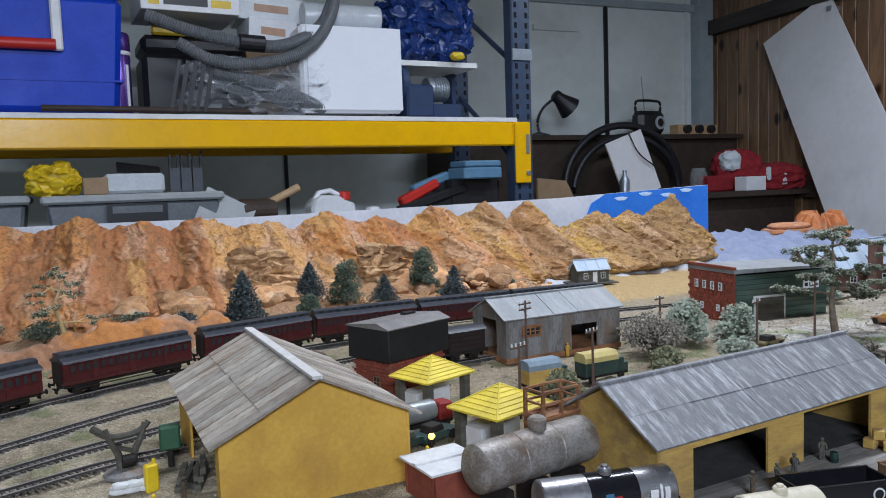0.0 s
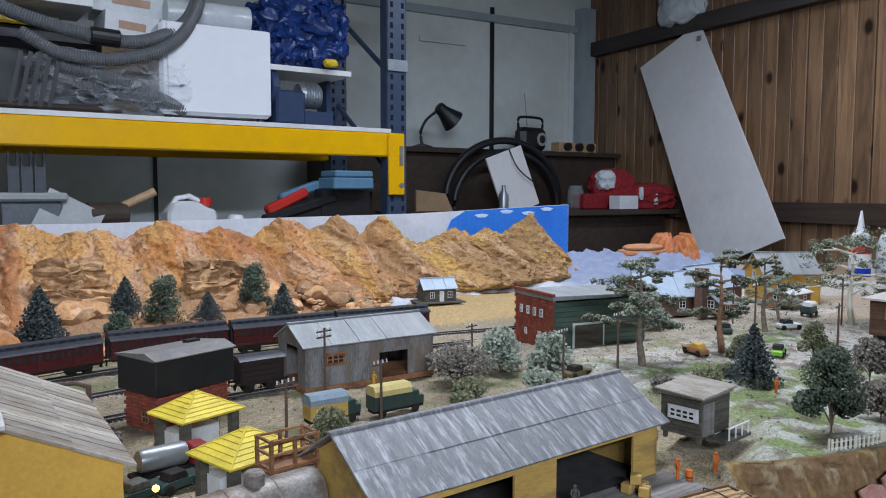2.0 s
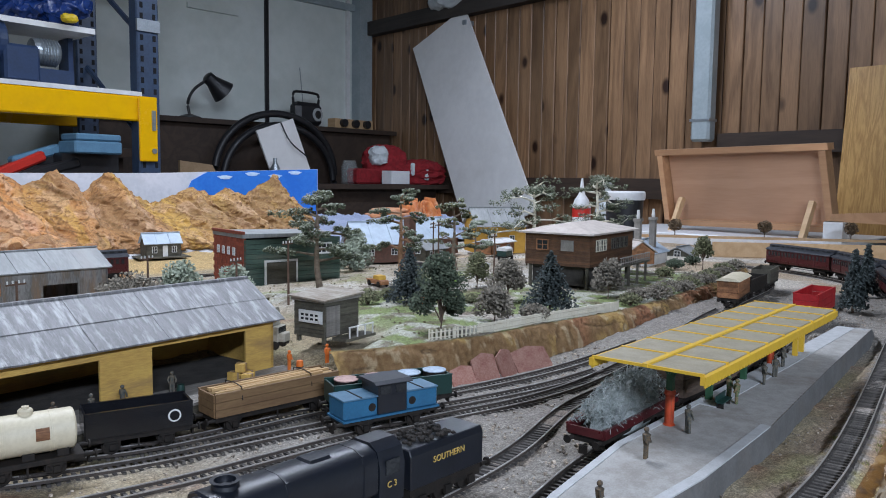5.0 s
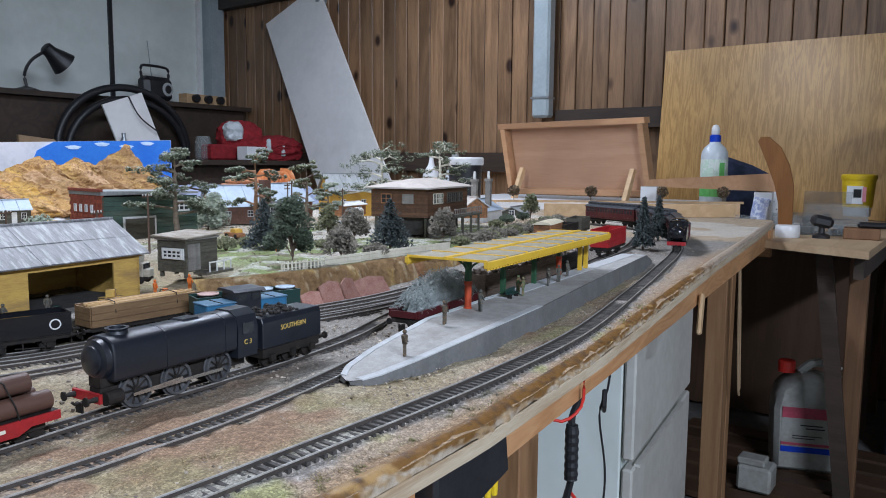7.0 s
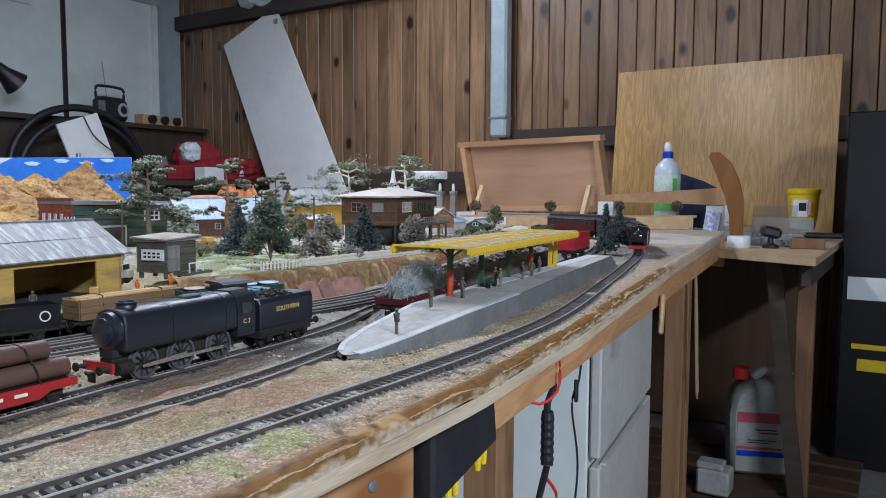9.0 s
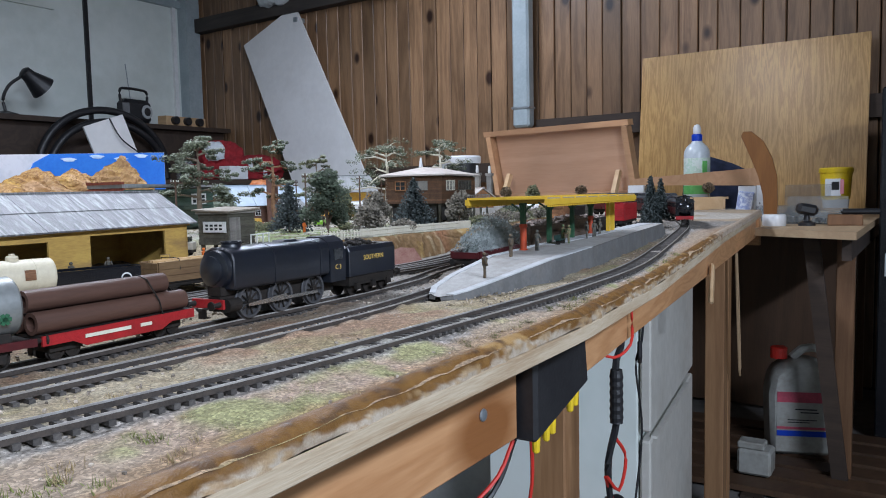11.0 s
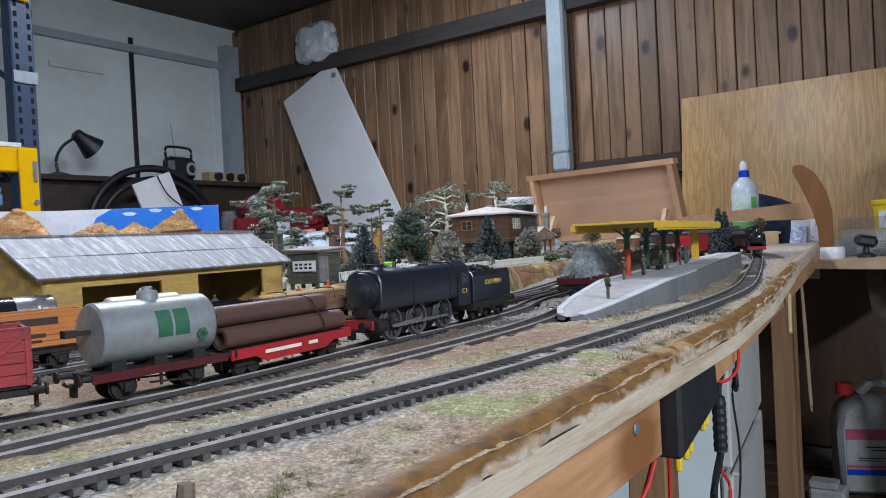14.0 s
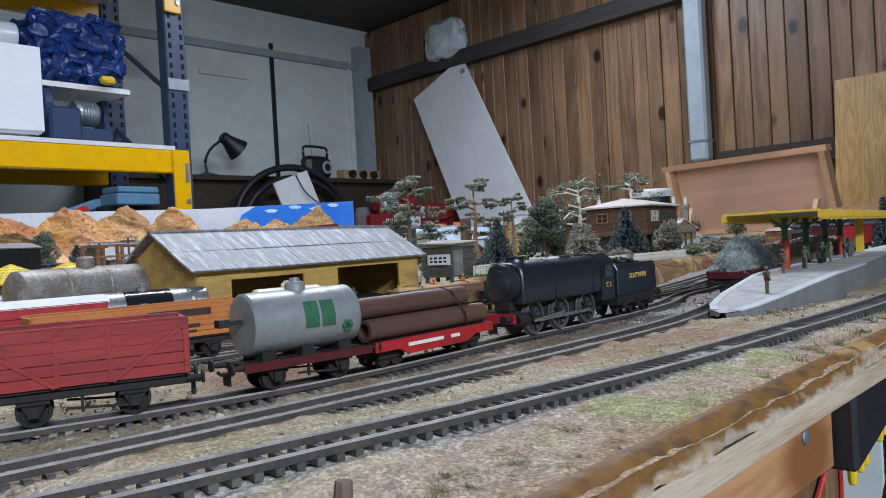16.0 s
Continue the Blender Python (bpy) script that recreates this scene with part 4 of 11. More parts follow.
MT["bag"] = clear("clear_plastic_bag", (0.78, 0.82, 0.86), 0.08, 0.10)
MT["film"] = pbr("translucent_plastic", (0.62, 0.66, 0.68), (0.52, 0.56, 0.58), 20, 0.25, bump=0.06)
MT["redcloth"] = pbr("red_plush", (0.30, 0.014, 0.020), (0.19, 0.010, 0.014), 40, 0.95, bump=0.3)
MT["bluebox"] = pbr("pale_blue_case", (0.12, 0.26, 0.38), (0.10, 0.21, 0.32), 20, 0.45, bump=0.02)

rk = thing("storage_rack", "heavy steel rack with blue posts and yellow beams", "storage rack", pose(1.80, 3.20, 0, 0, 0, 4))
RL, RD = 2.45, 0.62
for x in (0.055, -RL + 0.06):
    for y in (0.03, RD):
        po = part("post", box(B(), (x, y, 1.5), (0.10, 0.07, 2.6)), MT["rackblue"], rk, "dark blue perforated post", bev=0.006)
        bm = B()
        if x > 0:
            for k in range(44):
                z = 0.95 + k * 0.045
                for dx in (-0.028, 0.028):
                    box(bm, (x + dx, y - 0.0355, z), (0.013, 0.003, 0.024))
                    box(bm, (x + 0.0505, y + dx * 0.6, z), (0.003, 0.011, 0.024))
            tagged(part("slot_row", bm, MT["hole"], po), kind="stuff")
    bm = B()
    for k in range(5):
        z = 0.5 + k * 0.45
        tube(bm, [(x, 0.03, z), (x, RD, z + 0.4)], 0.012, 6)
    part("side_brace", bm, MT["rackblue"], rk)
part("splice_plate", box(B(), (0.055, -0.008, 1.90), (0.104, 0.012, 0.05)), MT["galv"], rk, "bare steel splice plate")
for z0, z1, br in ((1.495, 1.600, 1.325), (2.30, 2.40, 2.22)):
    for y in (0.012, RD):
        part("beam", box(B(), (-RL / 2 + 0.02, y, (z0 + z1) / 2), (RL, 0.045, z1 - z0)), MT["yellow"], rk, "yellow steel beam", bev=0.006)
    pl_ = part("beam_bracket", box(B(), (0.040, -0.020, (br + z1) / 2), (0.082, 0.012, z1 - br)), MT["yellow"], rk, "yellow beam bracket", bev=0.004)
    part("lock_pin", box(B(), (0.062, -0.029, z1 - 0.10), (0.016, 0.006, 0.085)), MT["galv"], pl_)
    part("bolt", lathe(B(), [(0.011, -0.034), (0.011, -0.026)], 10, (0.062, 0, br + 0.045), "y"), MT["galv"], pl_)
    part("shelf_board", box(B(), (-RL / 2 + 0.02, RD / 2, z1 + 0.010), (RL, RD + 0.02, 0.018)), MT["white"], rk, "white shelf board")
part("lower_shelf", box(B(), (-RL / 2 + 0.02, RD / 2, 1.135), (RL, RD, 0.03)), MT["darkwood"], rk, "dark lower shelf")
S = 1.622


def rkp(x, y, z, rz=0):
    """A pose on the rack: x along its front from the right post, y back from the front."""
    return pose(1.80, 3.20, 0, 0, 0, 4) @ pose(x, y, z, 0, 0, rz)


co = thing("cool_box", "blue picnic cool box with white lid and red handle", "cool box", rkp(-1.90, 0.21, S + 0.004))
part("body", prism(B(), [(-0.27, 0.0), (0.27, 0.0), (0.30, 0.40), (-0.30, 0.40)], -0.18, 0.18), MT["coolblue"], co, bev=0.02, smooth=35)
part("moulding", box(B(), (0, 0, 0.11), (0.574, 0.366, 0.008)), MT["coolblue"], co)
part("lid", box(B(), (0, 0, 0.435), (0.61, 0.38, 0.07)), MT["whitep"], co, "white lid", bev=0.015)
part("handle_arm", box(B(), (0.085, -0.197, 0.32), (0.035, 0.025, 0.23)), MT["whitep"], co, "white handle arm", bev=0.006)
part("handle_arm", box(B(), (-0.16, -0.197, 0.32), (0.035, 0.025, 0.23)), MT["whitep"], co, "white handle arm", bev=0.006)
part("handle_bar", box(B(), (-0.04, -0.200, 0.405), (0.25, 0.02, 0.03)), MT["whitep"], co, bev=0.005)
part("grip", cyl(B(), (-0.15, -0.203, 0.225), (0.08, -0.203, 0.225), 0.020, seg=14), MT["redp"], co, "red grip", smooth=True)
pb = thing("drink_bottle", "metallic purple drink bottle with screw lid", "bottle", rkp(-1.625, 0.10, S))
part("body", lathe(B(), [(0.040, 0), (0.046, 0.006), (0.046, 0.21), (0.040, 0.225)], 24), MT["purple"], pb, smooth=35)
part("lid", lathe(B(), [(0.046, 0.225), (0.048, 0.232), (0.048, 0.285), (0.042, 0.295)], 24), MT["purple"], pb, smooth=35)
part("ring", lathe(B(), [(0.047, 0.215), (0.0485, 0.219), (0.0485, 0.226), (0.047, 0.229)], 24), MT["whitep"], pb)
part("label_strip", box(B(), (0.030, -0.036, 0.10), (0.010, 0.004, 0.16), 40), MT["whitep"], pb)
bx = thing("product_box", "white product box with black and orange lettering bars", "cardboard box", rkp(-1.36, 0.22, S + 0.385, 2))
part("carton", box(B(), (0, 0, 0.09), (0.36, 0.30, 0.18)), MT["whitep"], bx, bev=0.002)
part("lettering_bar", box(B(), (-0.02, -0.1508, 0.035), (0.16, 0.0015, 0.028)), MT["black"], bx)
part("lettering_bar", box(B(), (0.11, -0.1508, 0.035), (0.075, 0.0015, 0.028)), MT["orange"] if "orange" in MT else MT["yelp"], bx)
part("emblem_bar", box(B(), (-0.135, -0.1508, 0.035), (0.04, 0.0015, 0.032)), MT["orange"] if "orange" in MT else MT["yelp"], bx)
ytc = thing("tool_case", "black tool case with yellow latch bar", "tool case", rkp(-1.33, 0.32, S + 0.0))
part("base", box(B(), (0, 0, 0.125), (0.40, 0.26, 0.25)), MT["black"], ytc, bev=0.02)
part("lid", box(B(), (0, 0, 0.285), (0.40, 0.26, 0.07)), MT["black"], ytc, "black lid", bev=0.02)
part("latch_bar", box(B(), (-0.05, -0.125, 0.335), (0.22, 0.03, 0.035)), MT["yelp"], ytc, "yellow latch bar", bev=0.008)
for k, (x, y, z, w, mat) in enumerate(((-1.02, 0.36, S, 0.24, MT["card"]), (-1.02, 0.30, S + 0.30, 0.20, MT["whitep"]), (-1.00, 0.34, S + 0.40, 0.28, MT["film"]))):
    tb_ = thing("carton", "pink and white tissue carton" if k else "plain brown cardboard carton", "cardboard box", rkp(x, y, z, 8 - 7 * k))
    part("box", box(B(), (0, 0, 0.15 if k == 0 else 0.055), (w, 0.22, 0.30 if k == 0 else 0.10), 0, 0, 0 if k == 0 else 4), mat, tb_, bev=0.002)
    if k:
        part("print_panel", box(B(), (0.0, -0.1115, 0.055), (w * 0.5, 0.002, 0.03), 0, 0, 4), MT["traywood"], tb_)


def ribbed(pts, r, name, label, m, pitch=0.009):
    P = line3(pts, pitch / 2)
    bm, prev = B(), None
    seg = 14
    for i, p in enumerate(P):
        d = (P[min(i + 1, len(P) - 1)] - P[max(i - 1, 0)]).normalized()
        x = d.cross(Vector((0, 0.3, 1))).normalized()
        y = x.cross(d)
        rr = r * (1.0 if i % 2 else 0.86)
        ring = [bm.verts.new(p + (x * math.cos(k * math.tau / seg) + y * math.sin(k * math.tau / seg)) * rr) for k in range(seg)]
        if prev:
            for k in range(seg):
                bm.faces.new((prev[k], prev[(k + 1) % seg], ring[(k + 1) % seg], ring[k]))
        prev = ring
    return single(name, bm, MT["hose"], label, "hose", m)


def line3(pts, step):
    P = [Vector(p) for p in pts]
    P = [2 * P[0] - P[1]] + P + [2 * P[-1] - P[-2]]
    fine = []
    for i in range(1, len(P) - 2):
        a, b, c, d = P[i - 1:i + 3]
        for k in range(40):
            t = k / 40
            fine.append(0.5 * (2 * b + (c - a) * t + (2 * a - 5 * b + 4 * c - d) * t * t + (3 * b - a - 3 * c + d) * t ** 3))
    fine.append(P[-2])
    out, left = [], 0.0
    for p, q in zip(fine, fine[1:]):
        sg = (q - p).length
        while left <= sg and sg > 0:
            out.append(p.lerp(q, left / sg))
            left += step
        left -= sg
    return out


ribbed([(-1.52, 0.06, S + 0.36), (-1.38, 0.03, S + 0.31), (-1.18, 0.02, S + 0.27), (-1.02, 0.02, S + 0.27), (-0.86, 0.06, S + 0.36), (-0.78, 0.10, S + 0.50), (-0.74, 0.12, S + 0.62)], 0.026, "vacuum_hose", "grey ribbed vacuum cleaner hose", rkp(0, 0, 0))
ribbed([(-1.42, 0.02, S + 0.26), (-1.28, -0.01, S + 0.19), (-1.08, -0.01, S + 0.20), (-0.92, 0.0, S + 0.27), (-0.82, 0.04, S + 0.40), (-0.77, 0.1, S + 0.56)], 0.024, "vacuum_hose", "grey ribbed vacuum cleaner hose", rkp(0, 0, 0))
cyl(bm := B(), (-1.20, 0.015, S + 0.272), (-1.10, 0.015, S + 0.268), 0.032, seg=16)
single("hose_coupling", bm, MT["black"], "black plastic hose coupling", "hose coupling", rkp(0, 0, 0), bev=0.004)
ribbed([(-1.30, 0.02, S + 0.16), (-1.12, 0.03, S + 0.12), (-0.98, 0.03, S + 0.07), (-0.86, 0.05, S + 0.03)], 0.030, "bagged_hose", "ribbed hose inside a clear bag", rkp(0, 0, 0))
ribbed([(-1.25, 0.06, S + 0.12), (-1.1, 0.08, S + 0.09), (-0.95, 0.08, S + 0.05)], 0.030, "bagged_hose", "ribbed hose inside a clear bag", rkp(0, 0, 0))


def crumple(c, s, seed, amp=0.35, sub=5, sharp=3.0):
    """A bundle of cloth or film: a rounded block pushed about into folds and creases."""
    bm = B()
    vs = ball(bm, (0, 0, 0), 1.0, sub)
    for v_ in vs:
        d = v_.co.copy()
        d = d / (abs(d.x) ** 3 + abs(d.y) ** 3 + abs(d.z) ** 3) ** (1 / 3)
        o = Vector((seed, seed * 1.7, -seed))
        w1 = noise.noise_vector(d * sharp * 0.55 + o)
        p = d + w1 * 0.35 * amp
        w2 = noise.noise_vector(p * sharp * 1.1 + o)
        w3 = noise.noise_vector(p * sharp * 2.4 - o)
        for w, k in ((w2, 0.34), (w3, 0.15)):
            p = p + Vector((0.22 - abs(w.x), 0.22 - abs(w.y), 0.22 - abs(w.z))) * k * amp * 1.6
        v_.co = Vector((c[0] + p.x * s[0], c[1] + p.y * s[1], max(c[2] - s[2], c[2] + p.z * s[2])))
    return bm


pbg = single("plastic_bag", crumple((-1.10, 0.10, S + 0.115), (0.28, 0.10, 0.115), 3.0, 0.9, 5, 3.2), MT["bag"], "crumpled clear plastic bag with hose parts inside", "plastic bag", rkp(0, 0, 0))
for k in range(5):
    part("stiff_wrap", box(B(), (-1.44 + k * 0.03, -0.0, S + 0.10), (0.014, 0.004, 0.19), 0, 0, 12), MT["black"], pbg)
cyl(bm := B(), (-1.88, -0.02, S + 0.012), (-1.10, 0.03, S + 0.014), 0.011, seg=10)
single("broom_handle", bm, MT["darkwood"], "long worn wooden broom handle", "handle", rkp(0, 0, 0))
ap = thing("white_appliance", "glossy white enamel appliance box", "appliance", rkp(-0.735, 0.20, S + 0.012, -3))
part("case", box(B(), (0, 0, 0.175), (0.43, 0.36, 0.35)), MT["gloss_white"], ap, bev=0.014, smooth=30)
part("front_panel", box(B(), (0.012, -0.183, 0.178), (0.40, 0.008, 0.335)), MT["gloss_white"], ap, bev=0.003)
for x in (-0.18, 0.18):
    part("foot", cyl(B(), (x, -0.14, -0.012), (x, -0.14, 0.0), 0.015, seg=10), MT["black"], ap)
ro = thing("wrap_roll", "roll of white bubble wrap", "roll", rkp(-0.735, 0.16, S + 0.363, -3))
part("roll", lathe(B(), [(0.015, -0.165), (0.055, -0.165), (0.058, -0.16), (0.058, 0.16), (0.055, 0.165), (0.015, 0.165)], 26, (0, 0, 0.058), "x"), MT["film"], ro, smooth=35)
ss = thing("small_shelf", "small white shelf standing on the rack", "shelf", rkp(-0.34, 0.22, S))
part("board", box(B(), (0, -0.02, 0.232), (0.40, 0.28, 0.022)), MT["white"], ss)
for x in (-0.17, 0.17):
    part("leg", box(B(), (x, 0.06, 0.11), (0.02, 0.10, 0.22)), MT["dimblue"], ss)
single("blue_tarpaulin", crumple((-0.34, 0.18, S + 0.40), (0.20, 0.14, 0.157), 7.0, 0.72, 6, 2.7), MT["tarp"], "crumpled blue tarpaulin in a bundle", "tarpaulin", rkp(0, 0, 0), smooth=30)
crumple_small = crumple((-0.26, 0.02, S + 0.262), (0.03, 0.02, 0.018), 9, 0.5, 3)
single("yellow_rag", crumple_small, MT["yelp"], "small crumpled yellow rag", "rag", rkp(0, 0, 0))
bgm = thing("bench_grinder", "dark blue bench grinder with ribbed grey motor", "bench grinder", rkp(-0.36, 0.12, S))
part("body", box(B(), (-0.07, 0, 0.07), (0.13, 0.16, 0.14)), MT["dimblue"], bgm, bev=0.01)
bm = B()
lathe(bm, [(0.05, -0.02), (0.055, 0.0)] + [((0.055 if k % 2 else 0.049), 0.004 + k * 0.006) for k in range(12)] + [(0.045, 0.08)], 24, (0.01, 0, 0.13), "x")
part("motor", bm, MT["galv"], bgm)
part("guard", lathe(B(), [(0.075, -0.05), (0.08, -0.046), (0.08, -0.02), (0.075, -0.016)], 24, (-0.10, 0, 0.15), "x"), MT["dimblue"], bgm)
part("base", box(B(), (0.06, 0, 0.03), (0.14, 0.12, 0.06)), MT["dimblue"], bgm)

LS = 1.15


def crate(m, w, d, hh, label):
    t = thing("storage_crate", label, "storage crate", m, group="grey plastic crates")
    part("tub", prism(B(), [(-w / 2 + 0.02, 0), (w / 2 - 0.02, 0), (w / 2, hh - 0.03), (-w / 2, hh - 0.03)], -d / 2, d / 2), MT["crate"], t, bev=0.01)
    part("lid", box(B(), (0, 0, hh - 0.015), (w + 0.03, d + 0.03, 0.03)), MT["cratelid"], t, "pale grey lid", bev=0.008)
    part("clip", box(B(), (0.0, -d / 2 - 0.016, hh - 0.07), (0.20, 0.014, 0.07)), MT["black"], t, "black locking clip")
    part("clip_gap", box(B(), (0.0, -d / 2 - 0.021, hh - 0.055), (0.165, 0.008, 0.025)), MT["crate"], t)
    return t


crate(rkp(-1.60, 0.16, LS), 0.58, 0.38, 0.185, "grey plastic storage crate with pale lid")
crate(rkp(-2.20, 0.16, LS), 0.50, 0.38, 0.19, "grey plastic storage crate with pale lid")
single("yellow_bag", crumple((-1.86, 0.08, LS + 0.24), (0.085, 0.08, 0.058), 12, 0.7, 4), MT["yelp"], "crumpled yellow carrier bag", "plastic bag", rkp(0, 0, 0))
box(bm := B(), (-1.73, 0.0, LS + 0.215), (0.08, 0.07, 0.06))
single("wood_block", bm, MT["card"], "rough brown wooden block", "wood block", rkp(0, 0, 0), bev=0.003)
tp = thing("clear_tray", "clear plastic tray with odds and ends", "tray", rkp(-1.60, 0.05, LS + 0.187))
part("tray", box(B(), (0, 0, 0.035), (0.20, 0.14, 0.07)), MT["film"], tp, bev=0.01)
part("dark_sheet", box(B(), (0.02, 0.0, 0.085), (0.15, 0.10, 0.006), 0, 22, 8), MT["black"], tp)
for k in range(3):
    prism(bm := B(), [(-0.018, 0), (0.018, 0), (0.018, 0.14 + 0.01 * k), (0.010, 0.14), (0.010, 0.09), (-0.010, 0.09), (-0.010, 0.14), (-0.018, 0.14 - 0.01 * k)], -0.01, 0.01)
    single("steel_channel", bm, MT["chandark"], "short upright piece of dark grey channel", "steel channel", rkp(-1.45 + k * 0.042, 0.10, LS + 0.187), group="steel channels")
jc = thing("jerrycan", "white plastic jerrycan with red screw cap", "jerrycan", rkp(-0.86, 0.04, LS) @ Matrix.Diagonal((0.95, 1, 0.8, 1)))
prism(bm := B(), [(-0.10, 0), (0.10, 0), (0.10, 0.13), (0.085, 0.15), (0.05, 0.165), (0.02, 0.19), (-0.05, 0.192), (-0.085, 0.17), (-0.10, 0.13)], -0.06, 0.06)
part("body", bm, MT["whitep"], jc, bev=0.012, smooth=40)
part("handle", tube(B(), [(-0.07, 0, 0.165), (-0.05, 0, 0.205), (0.0, 0, 0.215), (0.04, 0, 0.19)], 0.013, 10), MT["whitep"], jc, smooth=True)
part("cap", lathe(B(), [(0.026, 0.165), (0.026, 0.205), (0.022, 0.208)], 18, (0.065, 0, 0)), MT["redp"], jc, "red screw cap")
ml = thing("mallet", "worn dark mallet with pale wooden handle", "mallet", rkp(-1.15, 0.05, LS, 12))
part("head", cyl(B(), (-0.08, 0, 0.10), (0.06, 0, 0.10), 0.05, seg=18), MT["darkwood"], ml, bev=0.004)
part("handle", cyl(B(), (0.02, 0, 0.12), (0.16, -0.04, 0.19), 0.016, seg=12), MT["palepine"], ml, "pale handle")
part("block", box(B(), (-0.01, 0, 0.025), (0.17, 0.1, 0.05)), MT["darkwood"], ml)
pn = thing("metal_sheet", "leaning pale grey metal sheet", "metal sheet", rkp(-1.27, -0.03, LS))
part("sheet", box(B(), (-0.03, 0.0, 0.08), (0.20, 0.004, 0.18), 0, -18, 28), MT["cratelid"], pn)
can = thing("small_can", "small white round can", "can", rkp(-0.69, 0.0, LS) @ Matrix.Diagonal((0.85, 0.85, 0.65, 1)))
part("body", lathe(B(), [(0.045, 0), (0.045, 0.12), (0.03, 0.15), (0.015, 0.155)], 20), MT["whitep"], can, smooth=35)
for k, (x, z, w, mat, rz) in enumerate(((-0.40, 0.12, 0.34, MT["black"], 16), (-0.45, 0.15, 0.20, MT["redp"], 24), (-0.38, 0.19, 0.20, MT["bluebox"], 18), (-0.42, 0.06, 0.40, MT["black"], 2), (-0.32, 0.09, 0.34, MT["darkwood"], -4))):
    t = thing("hand_tool", "heaped workshop tool with black, red and blue grips", "hand tool", rkp(x, 0.03 + 0.03 * k, LS))
    part("tool_body", box(B(), (0, 0, z), (w, 0.05, 0.04), 3 * k, 0, -rz), mat, t, bev=0.008)
    part("tool_rest", box(B(), (0.05, 0.02, z / 2), (w * 0.7, 0.06, z)), MT["black"], t)
cs = thing("blue_case", "pale blue flat plastic case", "case", rkp(-0.19, 0.02, LS + 0.20, 4))
part("lower_shell", box(B(), (0, 0, 0.025), (0.20, 0.14, 0.05)), MT["bluebox"], cs, bev=0.006)
part("upper_shell", box(B(), (0.005, 0, 0.066), (0.19, 0.13, 0.028)), MT["bluebox"], cs, bev=0.006)
part("support", box(B(), (0.0, 0.05, -0.10), (0.24, 0.10, 0.2)), MT["black"], cs)
sk = thing("timber_offcut", "short length of brown timber", "timber", rkp(-0.03, 0.10, LS + 0.19, 10))
part("piece", box(B(), (0, 0, 0.02), (0.24, 0.07, 0.035), 0, 0, -6), MT["darkwood"], sk)
part("prop", box(B(), (0, 0.05, -0.095), (0.07, 0.05, 0.19)), MT["darkwood"], sk)

# ---- far corner: dark bench, ledge and what stands there ----
dbn = thing("workbench", "dark cluttered workbench along the far wall", "workbench")
part("cabinet", box(B(), (3.05, 4.46, 0.91), (2.2, 0.34, 1.40)), MT["darkwood"], dbn)
part("ledge", box(B(), (3.05, 4.44, 1.60), (2.25, 0.40, 0.03)), MT["darkwood"], dbn)
part("lower_top", box(B(), (3.15, 3.86, 1.215), (2.0, 0.42, 0.03)), MT["darkwood"], dbn)
part("rear_shelf", box(B(), (3.15, 4.18, 0.865), (2.0, 0.2, 0.03)), MT["darkwood"], dbn)
part("front_panel", box(B(), (3.15, 3.75, 0.7), (1.9, 0.03, 1.0)), MT["darkwood"], dbn)
lp = thing("desk_lamp", "black bent desk lamp on a round foot", "desk lamp", pose(2.61, 4.36, 1.615) @ Matrix.Diagonal((0.82, 0.82, 0.82, 1)))
part("foot", lathe(B(), [(0.085, 0), (0.085, 0.012), (0.03, 0.03), (0.012, 0.035)], 24), MT["black"], lp, smooth=35)
part("neck", tube(B(), line3([(0, 0, 0.03), (-0.01, 0, 0.12), (0.03, -0.01, 0.21), (0.10, -0.02, 0.27), (0.14, -0.03, 0.29)], 0.02), 0.011, 8), MT["black"], lp, smooth=True)
lathe(bm := B(), [(0.03, -0.06), (0.045, -0.05), (0.05, 0.0), (0.095, 0.12), (0.09, 0.12), (0.045, 0.0)], 24)
bmesh.ops.transform(bm, matrix=pose(0.17, -0.03, 0.285, 0, 128, 0), verts=bm.verts)
part("shade", bm, MT["black"], lp, smooth=35)
rd = thing("radio", "black portable radio with round silver speaker", "radio", pose(3.47, 4.38, 1.615, 0, 0, 8))
part("case", box(B(), (0, 0, 0.085), (0.24, 0.11, 0.16)), MT["black"], rd, bev=0.03, smooth=35)
part("speaker_ring", lathe(B(), [(0.030, -0.062), (0.045, -0.060), (0.045, -0.052)], 24, (0.055, 0, 0.085), "y"), MT["cratelid"], rd, "silver speaker ring")
part("speaker_cone", lathe(B(), [(0.0005, -0.057), (0.020, -0.064), (0.028, -0.0625)], 20, (0.055, 0, 0.085), "y"), MT["black"], rd)
part("handle", tube(B(), line3([(-0.11, 0, 0.13), (-0.115, 0, 0.22), (-0.06, 0, 0.235), (0.06, 0, 0.235), (0.115, 0, 0.22), (0.11, 0, 0.13)], 0.02), 0.009, 8), MT["black"], rd, smooth=True)
part("aerial", cyl(B(), (0.0, 0.03, 0.16), (-0.03, 0.03, 0.40), 0.003, seg=6), MT["galv"], rd)
so = thing("socket_strip", "pale wooden block with black socket knobs", "socket strip", pose(3.84, 4.36, 1.615, 0, 0, 4))
part("block", box(B(), (0, 0, 0.035), (0.36, 0.08, 0.07)), MT["palepine"], so)
for k in range(3):
    part("knob", cyl(B(), (-0.11 + k * 0.11, -0.07, 0.04), (-0.11 + k * 0.11, -0.04, 0.04), 0.028, seg=14), MT["black"], so)
rg = thing("coiled_hose", "large ring of thick black hose", "hose", pose(3.11, 4.16, 0.885, 0, 0, 4))
